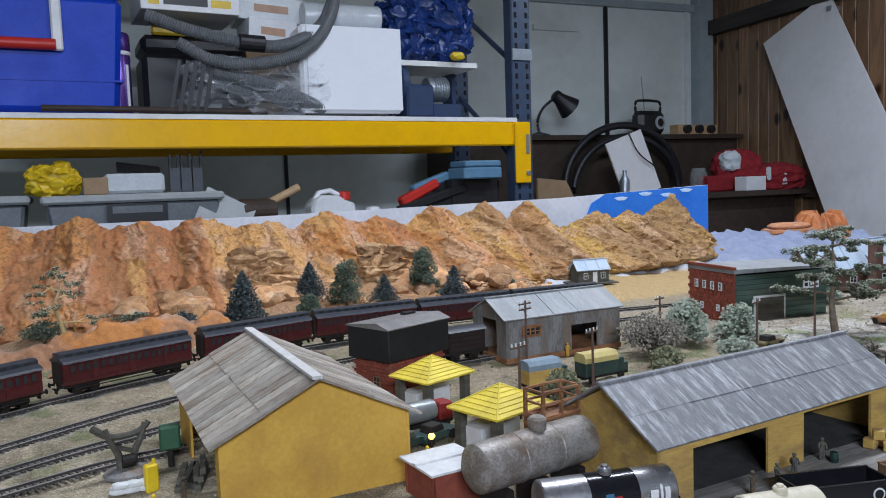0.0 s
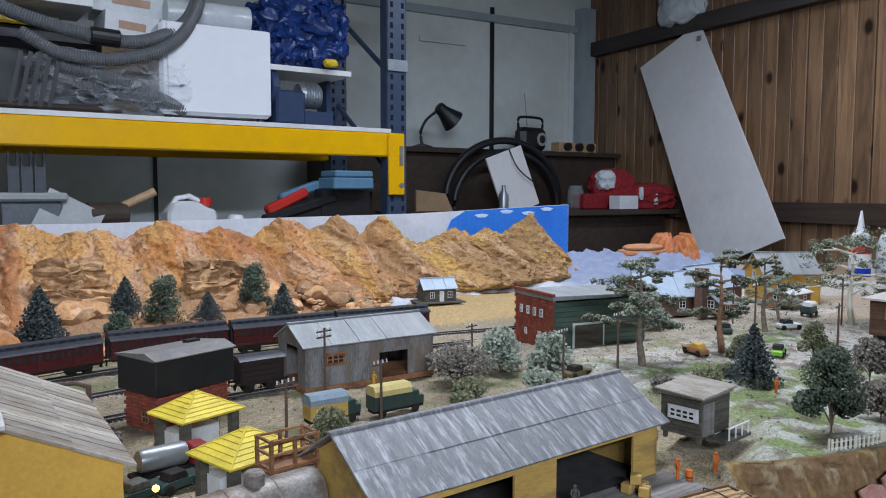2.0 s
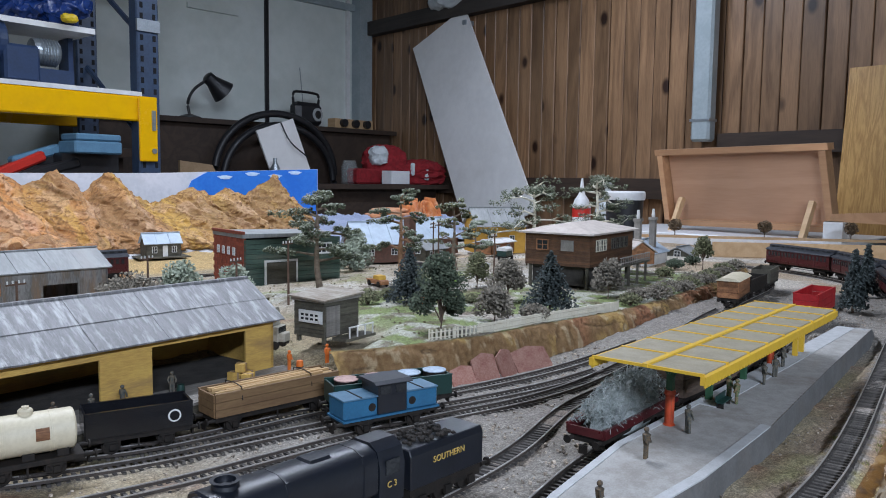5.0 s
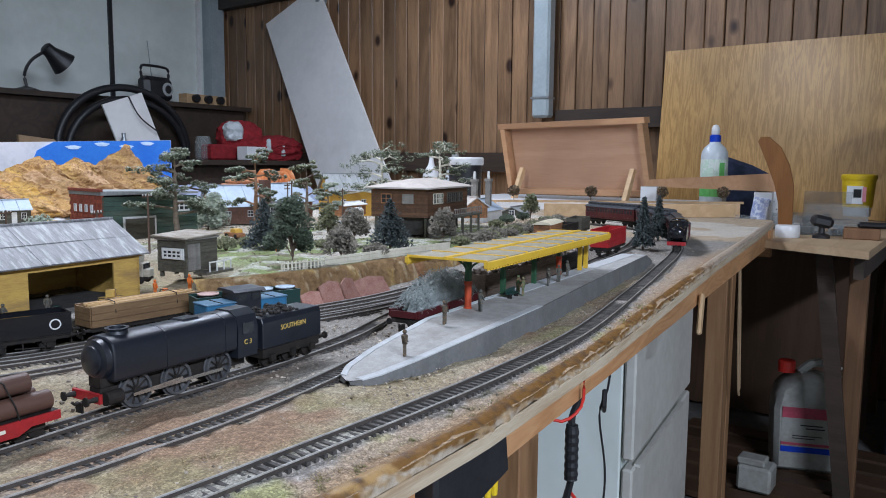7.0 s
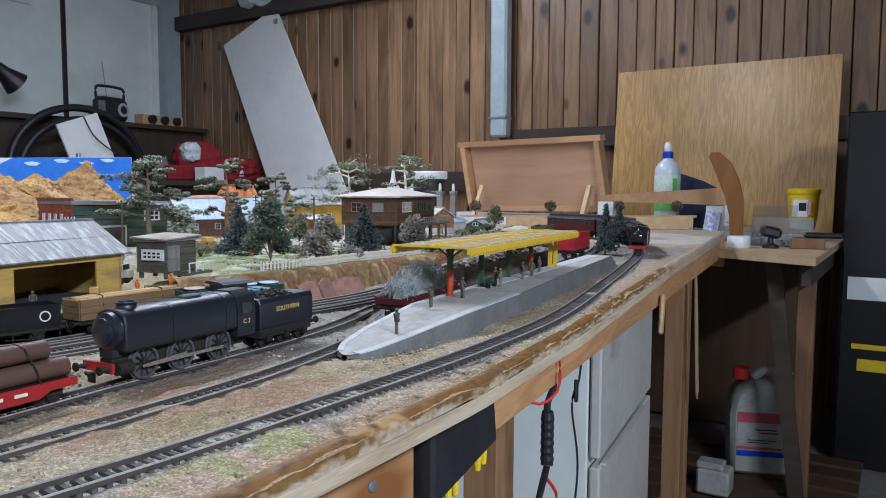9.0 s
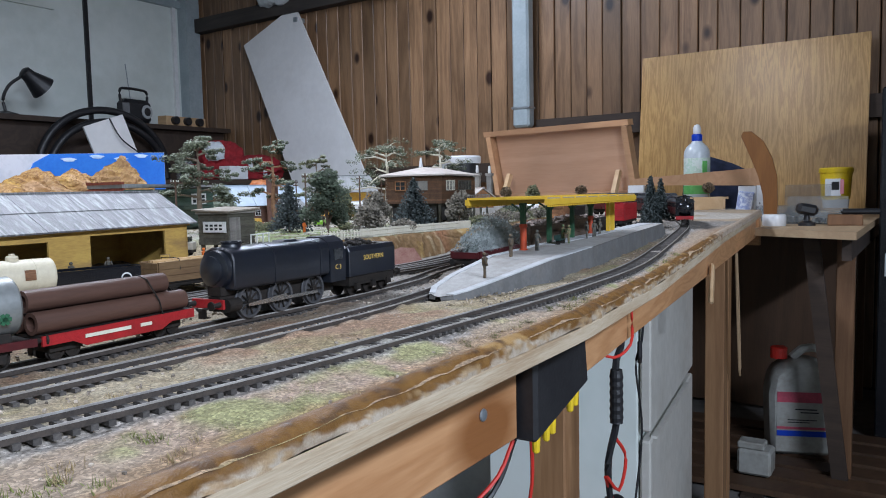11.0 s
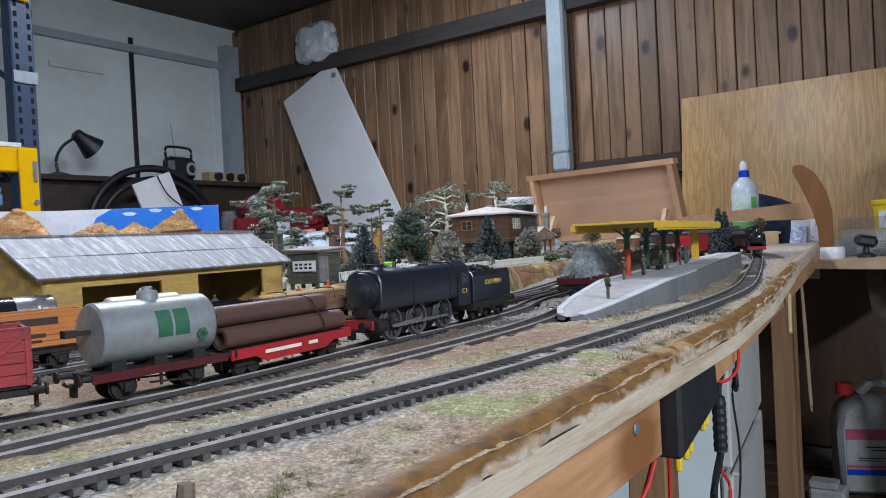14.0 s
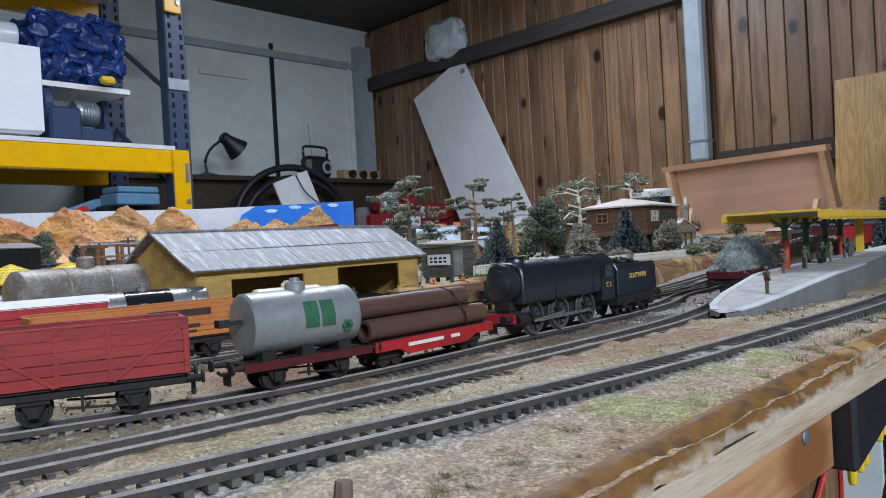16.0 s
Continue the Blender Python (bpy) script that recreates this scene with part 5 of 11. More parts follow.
tube(bm := B(), [(0.46 * math.cos(a * math.tau / 60), 0, 0.402 + 0.38 * math.sin(a * math.tau / 60)) for a in range(60)], 0.023, 10, closed=True)
part("outer_coil", bm, MT["black"], rg, smooth=True)
tube(bm := B(), [(0.42 * math.cos(a * math.tau / 60) - 0.01, -0.045, 0.366 + 0.343 * math.sin(a * math.tau / 60)) for a in range(60)], 0.021, 10, closed=True)
part("inner_coil", bm, MT["black"], rg, smooth=True)
wp = thing("hardboard_offcut", "small off-white panel leaning on the bench", "hardboard", pose(3.08, 3.93, 1.225, -5, -19, 0))
part("panel", box(B(), (0, 0, 0.19), (0.27, 0.012, 0.38)), MT["board"], wp)
tube(bm := B(), line3([(0.04, -0.01, 0.38), (0.05, -0.03, 0.25), (0.14, -0.03, 0.12)], 0.02), 0.004, 6)
part("cord", bm, MT["black"], wp)
jr = thing("glass_jar", "empty clear glass jar", "jar", pose(3.46, 3.88, 1.23))
part("jar", lathe(B(), [(0.05, 0), (0.055, 0.01), (0.055, 0.11), (0.045, 0.13), (0.045, 0.15), (0.042, 0.15), (0.042, 0.13), (0.051, 0.11), (0.05, 0.014)], 24), clear("jar_glass", (0.5, 0.55, 0.55), 0.05, 0.12), jr, smooth=35)
bd = thing("small_bottle", "small dark glass bottle", "bottle", pose(2.92, 3.9, 1.23))
part("body", lathe(B(), [(0.03, 0), (0.03, 0.09), (0.012, 0.12), (0.012, 0.15)], 16), MT["galv"], bd, smooth=35)
pt_ = thing("plush_bundle", "heap of red and white plush cloth", "plush cloth", pose(3.74, 3.86, 1.23, 0, 0, -20))
part("red_folds", crumple((0, 0, 0.125), (0.15, 0.11, 0.125), 21, 0.5, 5, 1.9), MT["redcloth"], pt_, smooth=60)
part("red_tail", crumple((0.18, -0.02, 0.075), (0.22, 0.09, 0.085), 25, 0.6, 5, 2.0), MT["redcloth"], pt_, smooth=60)
part("white_fold", crumple((-0.075, -0.085, 0.185), (0.060, 0.045, 0.062), 27, 0.5, 4), MT["film"], pt_, "white plush patch", smooth=60)
for k in range(2):
    part("white_strip", crumple((0.16 + 0.10 * k, -0.10, 0.10 - 0.03 * k), (0.016, 0.014, 0.040), 30 + k, 0.8, 4), MT["film"], pt_, "white strip", smooth=60)
sbx = thing("white_carton", "small plain white carton", "cardboard box", pose(3.70, 3.70, 1.23, 0, 0, 5))
part("carton", box(B(), (0, 0, 0.045), (0.17, 0.09, 0.085)), MT["whitep"], sbx, bev=0.002)
cbx = thing("cardboard_piece", "torn piece of brown cardboard", "cardboard", pose(2.42, 3.90, 1.23, 0, 0, 0))
part("sheet", prism(B(), [(-0.10, 0), (0.14, 0), (0.09, 0.10), (-0.10, 0.12)], -0.01, 0.01), MT["card"], cbx)
rb = thing("red_box", "low dark red plastic box with a knob", "box", pose(3.55, 3.84, 1.23))
part("tub", box(B(), (0, 0, 0.05), (0.20, 0.12, 0.10)), MT["redcloth"], rb, bev=0.012)
part("knob", cyl(B(), (0.08, -0.02, 0.10), (0.08, -0.02, 0.15), 0.02, 0.016, 12), MT["redcloth"], rb)

# long white board leaning on the timber wall
lb = thing("leaning_board", "long off-white laminate board leaning on the timber wall", "board")
cr = [Vector((4.13, 4.02, 2.19)), Vector((4.13, 3.52, 2.40)), Vector((3.98, 2.76, 1.09)), Vector((3.98, 3.30, 0.86))]
nrm = (cr[1] - cr[0]).cross(cr[3] - cr[0]).normalized() * 0.016
bm = B()
f_ = [bm.verts.new(c) for c in cr]
b2_ = [bm.verts.new(c + nrm) for c in cr]
bm.faces.new(f_)
bm.faces.new(list(reversed(b2_)))
for i in range(4):
    bm.faces.new((f_[i], b2_[i], b2_[(i + 1) % 4], f_[(i + 1) % 4]))
bmesh.ops.recalc_face_normals(bm, faces=bm.faces)
part("sheet", bm, MT["board"], lb)
part("wall_hook", box(B(), (4.17, 3.5, 2.30), (0.12, 0.03, 0.03)), MT["galv"], lb)
clm = crumple((4.14, 3.66, 2.55), (0.09, 0.17, 0.14), 33, 0.5, 4)
single("cloth_bag", clm, MT["film"], "greyish white cloth bag hung on the top plate", "bag", smooth=60)

# ---- bench along the timber wall ----
BT = 1.0
# leg and back board browns are darkened for the shade under the bench
MT["benchleg"] = wood("darkened_brown_leg", (0.22, 0.11, 0.05), (0.15, 0.07, 0.03), (0.06, 0.03, 0.015), 2, 12, 0.6, 3.0, 0.1, 40)
MT["backbrown"] = wood("dark_brown_board", (0.10, 0.052, 0.027), (0.065, 0.034, 0.018), (0.03, 0.015, 0.01), 2, 9, 0.6)
bn = thing("side_bench", "plain wooden bench along the boarded wall", "bench")
prism(bm := B(), [(2.60, 0.040), (4.03, 0.030), (4.06, 2.35), (2.87, 2.35), (2.87, 0.345), (2.74, 0.343)], BT - 0.022, BT, "z")
part("top", bm, MT["benchtop"], bn)
prism(bm := B(), [(2.66, 0.055), (4.0, 0.046), (4.0, 0.071), (2.66, 0.080)], BT - 0.085, BT - 0.024, "z")
part("front_rail", bm, MT["darkwood"], bn)
for x, y in ((2.84, 0.082), (3.0, 1.9), (3.9, 0.12), (3.9, 2.2)):
    part("leg", box(B(), (x, y, (FLOOR + BT - 0.024) / 2), (0.04, 0.05, BT - 0.024 - FLOOR)), MT["benchleg"], bn, bev=0.002)
part("diagonal_brace", box(B(), (2.80, 0.13, 0.60), (0.018, 0.045, 0.80), 0, -7, 0), MT["darkwood"], bn)
part("back_board", box(B(), (3.55, 0.9, 0.60), (0.02, 1.6, 0.76)), MT["backbrown"], bn, "brown boarded back")

ty = thing("wooden_tray", "shallow plywood tray standing on edge with two props", "tray", pose(3.36, 1.225, BT + 0.076, 0, 0, -6))
tl_ = Matrix(((1, 0, 0, 0), (0, 1, 0.13, 0), (0, -0.012, 1, 0), (0, 0, 0, 1))) @ Matrix.Rotation(radians(-5), 4, "Y")
def leanbox(c, s):
    bm_ = box(B(), c, s)
    bmesh.ops.transform(bm_, matrix=tl_, verts=bm_.verts)
    return bm_
part("panel", leanbox((0.02, 0, 0.175), (0.008, 0.64, 0.29)), MT["traywood"], ty)
part("lip", leanbox((0.0, 0, 0.320), (0.05, 0.72, 0.024)), MT["traylip"], ty)
part("lip", leanbox((0.0, 0, 0.028), (0.05, 0.66, 0.022)), MT["traylip"], ty)
part("lip", leanbox((0.0, 0.338, 0.173), (0.05, 0.024, 0.268)), MT["traylip"], ty)
part("lip", leanbox((0.0, -0.338, 0.173), (0.05, 0.024, 0.268)), MT["traylip"], ty)
for y in (0.27, -0.27):
    prism(bm := B(), [(-0.12, -0.018), (-0.09, -0.018), (-0.02, 0.120), (-0.045, 0.130)], y - 0.009, y + 0.009)
    part("prop", bm, MT["palepine"], ty)
fb = thing("foam_slab", "thick white foam slab on the bench", "foam slab", pose(3.42, 1.30, BT))
part("slab", box(B(), (0, 0, 0.035), (0.56, 1.0, 0.07)), MT["whitep"], fb, bev=0.004)
pd = thing("plywood_sheet", "golden varnished plywood sheet leaning on the wall", "plywood sheet", pose(3.93, 0.60, BT + 0.002, 0, 6, -3))
part("sheet", box(B(), (0, 0, 0.385), (0.014, 1.0, 0.77)), MT["ply"], pd)
gb = thing("glue_bottle", "cloudy white glue bottle with blue collar and green label", "bottle", pose(3.42, 0.675, BT))
part("body", lathe(B(), [(0.047, 0), (0.051, 0.008), (0.051, 0.262), (0.049, 0.274), (0.040, 0.292), (0.022, 0.308), (0.019, 0.318)], 32), MT["cloudy"], gb, smooth=35)
lbl = part("label_panel", lathe(B(), [(0.0516, 0.10), (0.0516, 0.245)], 32), MT["labelpale"], gb, "pale green and white label")
part("label_band", lathe(B(), [(0.0519, 0.10), (0.0519, 0.135)], 32), MT["labelgreen"], lbl, "green band")
part("label_mark", box(B(), (-0.034, -0.0395, 0.205), (0.020, 0.004, 0.055), -41), MT["labelgreen"], lbl, "green mark")
part("cap", lathe(B(), [(0.021, 0.314), (0.021, 0.338), (0.016, 0.342)], 20), MT["coolblue"], gb, "blue collar")
part("nozzle", lathe(B(), [(0.013, 0.340), (0.016, 0.350), (0.016, 0.366), (0.010, 0.378), (0.003, 0.381)], 16), MT["whitep"], gb, smooth=35)
bf = thing("blue_cloth", "dark blue folded cloth standing behind the bottle", "cloth", pose(3.62, 0.63, BT))
part("fold", prism(B(), [(-0.15, 0.0), (0.16, 0.0), (0.15, 0.17), (0.12, 0.245), (0.06, 0.262), (-0.05, 0.225), (-0.13, 0.185)], -0.02, 0.02, "x"), pbr("dark_blue_cloth", (0.018, 0.026, 0.060), (0.010, 0.015, 0.035), 30, 0.9, bump=0.3), bf, bev=0.012)
bk_ = thing("bucket", "black bucket with white rim", "bucket", pose(2.215, 1.06, G - 0.002) @ Matrix.Diagonal((0.86, 0.86, 1.0, 1)))
part("pail", lathe(B(), [(0.050, 0), (0.058, 0.165)], 28), MT["black"], bk_, smooth=35)
part("rim", lathe(B(), [(0.061, 0.163), (0.063, 0.168), (0.063, 0.182), (0.059, 0.186)], 28), MT["whitep"], bk_, "white lid rim", smooth=35)
ub = thing("glue_bottle", "white glue bottle with long cone nozzle and red-blue label", "bottle", pose(2.93, 1.70, BT))
part("body", lathe(B(), [(0.034, 0), (0.036, 0.006), (0.036, 0.17), (0.026, 0.195)], 24), MT["whitep"], ub, smooth=35)
part("nozzle", lathe(B(), [(0.026, 0.195), (0.014, 0.212), (0.011, 0.225), (0.0035, 0.275), (0.002, 0.277)], 18), MT["whitep"], ub, smooth=35)
part("label_panel", lathe(B(), [(0.0364, 0.03), (0.0364, 0.075)], 24), MT["coolblue"], ub, "blue label")
part("label_stripe", lathe(B(), [(0.0368, 0.125), (0.0368, 0.160)], 24), MT["redp"], ub, "red label stripe")
sp2 = thing("spray_bottle", "clear grey plastic bottle with sloping shoulders", "bottle", pose(3.02, 1.64, BT))
part("body", lathe(B(), [(0.045, 0), (0.048, 0.006), (0.048, 0.15), (0.035, 0.19), (0.012, 0.215), (0.012, 0.24)], 24), MT["film"], sp2, smooth=35)
part("cap", lathe(B(), [(0.016, 0.24), (0.016, 0.262)], 16), MT["cratelid"], sp2)
bld = thing("propeller_blade", "curved brown wooden blade standing on end", "wooden blade", pose(3.05, 0.325, BT))
prism(bm := B(), [(0.028, 0.0), (0.034, 0.10), (0.050, 0.165), (0.080, 0.24), (0.107, 0.302), (0.100, 0.318), (0.072, 0.318), (0.033, 0.283), (0.004, 0.225), (-0.012, 0.16), (-0.014, 0.06), (-0.012, 0.0)], -0.004, 0.004, "x")
part("blade", bm, wood("blade_wood", (0.27, 0.115, 0.035), (0.20, 0.08, 0.024), (0.2, 0.1, 0.04), 2, 14, 0.35), bld, bev=0.0015)
lst = thing("long_lath", "long tapered brown lath resting on two small boxes", "lath", pose(3.2, 0.64, BT + 0.155, 0, 0, 96))
part("lath", prism(B(), [(-0.28, -0.025), (0.22, -0.015), (0.22, 0.010), (-0.28, 0.044)], -0.006, 0.006), MT["traylip"], lst)
for k, (x, h_) in enumerate(((0.2, 0.141), (-0.2, 0.130))):
    sb2 = thing("carton", "small white card carton under the lath", "carton", pose(3.2 - 0.1 * x, 0.64 + x, BT, 0, 0, 8))
    part("box", box(B(), (0, 0, h_ / 2), (0.10, 0.06, h_)), MT["whitep"], sb2, bev=0.002)
    part("flap", box(B(), (0, 0, h_ - 0.0008), (0.098, 0.057, 0.0016)), MT["card"], sb2)
rod = thing("display_rod", "thin wooden rod carrying ball-shaped dried trees", "rod", pose(2.95, 0.90, BT + 0.083, 0, 0, -55))
part("rod", box(B(), (0, 0, 0.004), (0.95, 0.012, 0.008)), MT["palepine"], rod)
for x in (-0.44, 0.44):
    part("block", box(B(), (x, 0, -0.041), (0.03, 0.05, 0.082)), MT["palepine"], rod)
plk = thing("low_plank", "short pale pine plank standing on edge", "plank", pose(2.69, 0.70, G, 0, 0, -52))
part("plank", box(B(), (0, 0, 0.021), (0.62, 0.018, 0.042)), MT["palepine"], plk, bev=0.001)
yt = thing("plastic_tub", "yellow plastic tub with black and pink label on a white base", "tub", pose(3.60, 0.185, BT + 0.036) @ Matrix.Diagonal((0.88, 0.88, 0.92, 1)))
part("base", lathe(B(), [(0.052, 0), (0.054, 0.03), (0.058, 0.036)], 28), MT["whitep"], yt, "white base", smooth=35)
part("tub", lathe(B(), [(0.058, 0.036), (0.066, 0.150)], 28), MT["yelp"], yt, smooth=35)
part("rim", lathe(B(), [(0.069, 0.148), (0.071, 0.153), (0.071, 0.166), (0.065, 0.171), (0.02, 0.172)], 28), MT["yelp"], yt, smooth=35)
lbl = part("label_panel", box(B(), (-0.0615, 0.006, 0.088), (0.006, 0.062, 0.072), 0, 0, -4), MT["whitep"], yt, "white label")
part("label_block", box(B(), (-0.0640, -0.004, 0.094), (0.005, 0.030, 0.034), 0, 0, -4), MT["black"], lbl, "black printed block")
part("label_stripe", box(B(), (-0.0635, -0.030, 0.090), (0.005, 0.014, 0.060), 0, 0, -4), MT["pinkprint"], lbl, "pink printed stripe")
wc = thing("tape_roll", "small roll of white paper tape lying on the bench", "tape roll", pose(2.90, 0.297, BT))
part("roll", lathe(B(), [(0.012, 0.004), (0.012, 0), (0.034, 0), (0.036, 0.003), (0.036, 0.034), (0.034, 0.037), (0.012, 0.037), (0.012, 0.004)], 30), MT["whitep"], wc, smooth=35)


def clear_case(x, y, rz, w, d, h_, lid, seed, label):
    """An open clear plastic case with thin walls, a raised lid and small parts inside."""
    rnd = random.Random(seed)
    t = thing("plastic_case", label, "plastic case", pose(x, y, BT, 0, 0, rz))
    part("base", box(B(), (0, 0, 0.002), (w, d, 0.004)), MT["smoke"], t)
    for sx in (-1, 1):
        part("side", box(B(), (sx * (w / 2 - 0.001), 0, h_ / 2), (0.002, d, h_)), MT["clearp"], t)
        part("side", box(B(), (0, sx * (d / 2 - 0.001), h_ / 2), (w - 0.004, 0.002, h_)), MT["clearp"], t)
    if lid:
        part("lid", box(B(), (w / 2 - 0.02, 0.02, h_ + d * 0.10), (0.003, d * 0.8, d * 0.30), 0, 0, -38), MT["clearp"], t, "clear raised lid")
    for k in range(9):
        r = rnd.uniform(0.010, 0.022)
        q = pose(rnd.uniform(-0.38, 0.38) * w, rnd.uniform(-0.38, 0.38) * d, 0.004 + r * 0.5, 0, 0, rnd.uniform(0, 90))
        bm_ = box(B(), (0, 0, 0), (r * 1.8, r, r))
        bmesh.ops.transform(bm_, matrix=q, verts=bm_.verts)
        part("small_part", bm_, rnd.choice((MT["black"], MT["galv"], MT["whitep"], MT["card"], MT["smoke"])), t, bev=0.002)


clear_case(3.40, 0.235, 12, 0.17, 0.20, 0.085, True, 3, "clear plastic case of small parts with its lid raised")
clear_case(3.26, 0.33, -20, 0.16, 0.14, 0.055, False, 4, "clear plastic tray of small parts")
clear_case(3.10, 0.225, 6, 0.16, 0.13, 0.040, False, 5, "shallow clear plastic box with small parts")
clear_case(3.04, 0.50, 30, 0.13, 0.12, 0.05, False, 6, "clear plastic box on the bench")
kn = thing("kitchen_knife", "long knife with a thick black handle lying across boxes", "knife", pose(2.97, 0.10, BT + 0.044, 0, 0, -84))
part("handle", box(B(), (0.045, 0, 0), (0.115, 0.022, 0.018)), MT["black"], kn, bev=0.006)
part("blade", prism(B(), [(-0.15, -0.002), (-0.012, -0.010), (-0.012, 0.010), (-0.12, 0.008)], -0.001, 0.001, "z"), MT["chrome"], kn)
wb_ = thing("wooden_block", "low wooden block under the knife", "block", pose(2.98, 0.10, BT, 0, 0, 6))
part("block", box(B(), (0, 0, 0.017), (0.07, 0.10, 0.034)), MT["benchleg"], wb_, bev=0.003)
wt = thing("black_gadget", "small black plastic gadget on a stubby foot", "gadget", pose(2.93, 0.205, BT))
part("foot", lathe(B(), [(0.026, 0), (0.026, 0.010), (0.010, 0.016), (0.008, 0.034)], 20), MT["black"], wt, smooth=35)
part("head", box(B(), (0, 0, 0.052), (0.045, 0.062, 0.036), 20, 12), MT["black"], wt, bev=0.010)
fo = thing("foam_block", "white foam block on the bench", "foam block", pose(3.02, 0.95, BT, 0, 0, 8))
part("block", box(B(), (0, 0, 0.035), (0.18, 0.20, 0.07)), MT["whitep"], fo, bev=0.005)
tr_ = thing("shallow_tray", "pale plastic tray on the bench", "tray", pose(2.96, 0.74, BT, 0, 0, 12))
part("tray", lathe(B(), [(0.05, 0.002), (0.075, 0.004), (0.085, 0.048), (0.082, 0.048), (0.072, 0.008), (0.05, 0.005)], 4), MT["cratelid"], tr_)
pk = thing("paper_packet", "white and pale blue printed paper packet leaning upright", "packet", pose(3.16, 0.44, BT, 0, 0, 14))
part("packet", box(B(), (0, 0, 0.055), (0.03, 0.055, 0.11), 0, 8), MT["packet"], pk, bev=0.004)
pp = thing("pepper_pot", "white spotted pot with lid", "pot", pose(3.36, 0.405, BT + 0.001))
part("pot", lathe(B(), [(0.03, 0), (0.032, 0.15), (0.030, 0.165)], 20), MT["whitep"], pp, smooth=35)
part("lid", lathe(B(), [(0.033, 0.165), (0.030, 0.18), (0.01, 0.188)], 20), MT["cratelid"], pp)
bm = B()
for k in range(26):
    a, z = k * 2.399, 0.012 + 0.145 * (k / 26)
    box(bm, (0.0318 * math.cos(a), 0.0318 * math.sin(a), z), (0.004, 0.004, 0.004), math.degrees(a))
tagged(part("spots", bm, MT["black"], pp), kind="stuff")
dkc = thing("dark_cabinet", "tall black cabinet in the shadow beyond the bench", "cabinet", pose(3.45, -0.29, FLOOR))
part("carcass", box(B(), (0, 0, 0.63), (0.3, 0.62, 1.26)), MT["blackgloss"], dkc, bev=0.005)
part("white_panel", box(B(), (-0.152, 0.20, 0.645), (0.004, 0.18, 0.080)), MT["whitep"], dkc, "white panel")
part("yellow_bar", box(B(), (-0.152, 0.20, 0.440), (0.004, 0.14, 0.018)), MT["yelp"], dkc, "yellow bar")
part("yellow_bar", box(B(), (-0.152, 0.19, 0.375), (0.004, 0.12, 0.042)), MT["yelp"], dkc, "yellow bar")

# ---- under the table ----
dc = thing("drawer_unit", "white cabinet with two deep drawers under the table", "drawer unit", pose(1.966, 0.5355, FLOOR, 0, 0, 7))
part("carcass", box(B(), (0, 0.01, 0.39), (0.594, 0.32, 0.78)), MT["panel"], dc, bev=0.003)
for z0, z1 in ((0.05, 0.437), (0.455, 0.79)):
    part("drawer_front", box(B(), (0, -0.165, (z0 + z1) / 2), (0.60, 0.022, z1 - z0)), MT["creamwhite"], dc, "white drawer front", bev=0.004)
    part("finger_lip", box(B(), (-0.05, -0.178, z1 + 0.002), (0.45, 0.012, 0.006)), MT["creamwhite"], dc)
wp = thing("laminate_sheet", "tall white laminate sheet standing under the table", "panel", pose(1.93, 0.95, FLOOR))
part("sheet", box(B(), (0, 0, 0.4), (0.018, 0.5, 0.8)), MT["white"], wp, bev=0.001)
psb = thing("power_box", "black control box with yellow plugs under the table edge", "power box", pose(0, 0, 0))
part("case", prism(B(), [(0.740, 0.953), (0.842, 0.977), (0.834, 1.032), (0.740, 1.032)], 0.113, 0.168), MT["black"], psb, bev=0.003)
for x, z in ((0.757, 0.9575), (0.775, 0.9615), (0.786, 0.964), (0.822, 0.9725), (0.832, 0.975)):
    part("plug", lathe(B(), [(0.0032, 0.0), (0.0034, -0.006), (0.0028, -0.016), (0.0020, -0.017)], 10, (x, 0.122, z)), MT["yelp"], psb, "yellow plug")
scr = thing("screw_head", "round steel screw head in the rail", "screw", pose(0.683, 0.1255, 0.989))
part("head", lathe(B(), [(0.0045, 0.0), (0.0040, -0.0012), (0.001, -0.0016)], 14, (0, 0, 0), "y"), MT["galv"], scr)


def cable(pts, r, mat, label):
    t = thing("cable", label, "cable")
    part("wire", tube(B(), line3(pts, 0.01), r, 6), mat, t, smooth=True)
    return t


cable([(0.775, 0.135, 0.952), (0.785, 0.14, 0.90), (0.78, 0.15, 0.84), (0.80, 0.16, 0.76), (0.81, 0.17, 0.60)], 0.0016, MT["redp"], "thin red wire hanging under the table")
cable([(0.745, 0.135, 0.952), (0.72, 0.14, 0.925), (0.66, 0.16, 0.90), (0.62, 0.19, 0.885), (0.58, 0.22, 0.87)], 0.0016, MT["redp"], "thin red wire looped back under the table")
cable([(0.76, 0.14, 0.952), (0.74, 0.15, 0.91), (0.70, 0.17, 0.88), (0.69, 0.18, 0.84), (0.72, 0.19, 0.80)], 0.0020, MT["black"], "thin black wire looped under the table")
cable([(1.06, 0.152, 1.034), (1.062, 0.150, 0.985), (1.055, 0.15, 0.965), (1.03, 0.16, 0.955), (1.01, 0.18, 0.968)], 0.0017, MT["redp"], "red wire looped under the table")
cable([(1.15, 0.20, 1.0), (1.14, 0.19, 0.95), (1.12, 0.19, 0.925), (1.125, 0.19, 0.86), (1.12, 0.20, 0.80), (1.13, 0.20, 0.74)], 0.0045, MT["black"], "thick black cable bundle under the table")
cable([(1.14, 0.20, 0.83), (1.155, 0.19, 0.80), (1.13, 0.19, 0.765), (1.11, 0.20, 0.79), (1.135, 0.20, 0.75)], 0.0022, MT["redp"], "red and black wires tied in a bundle")
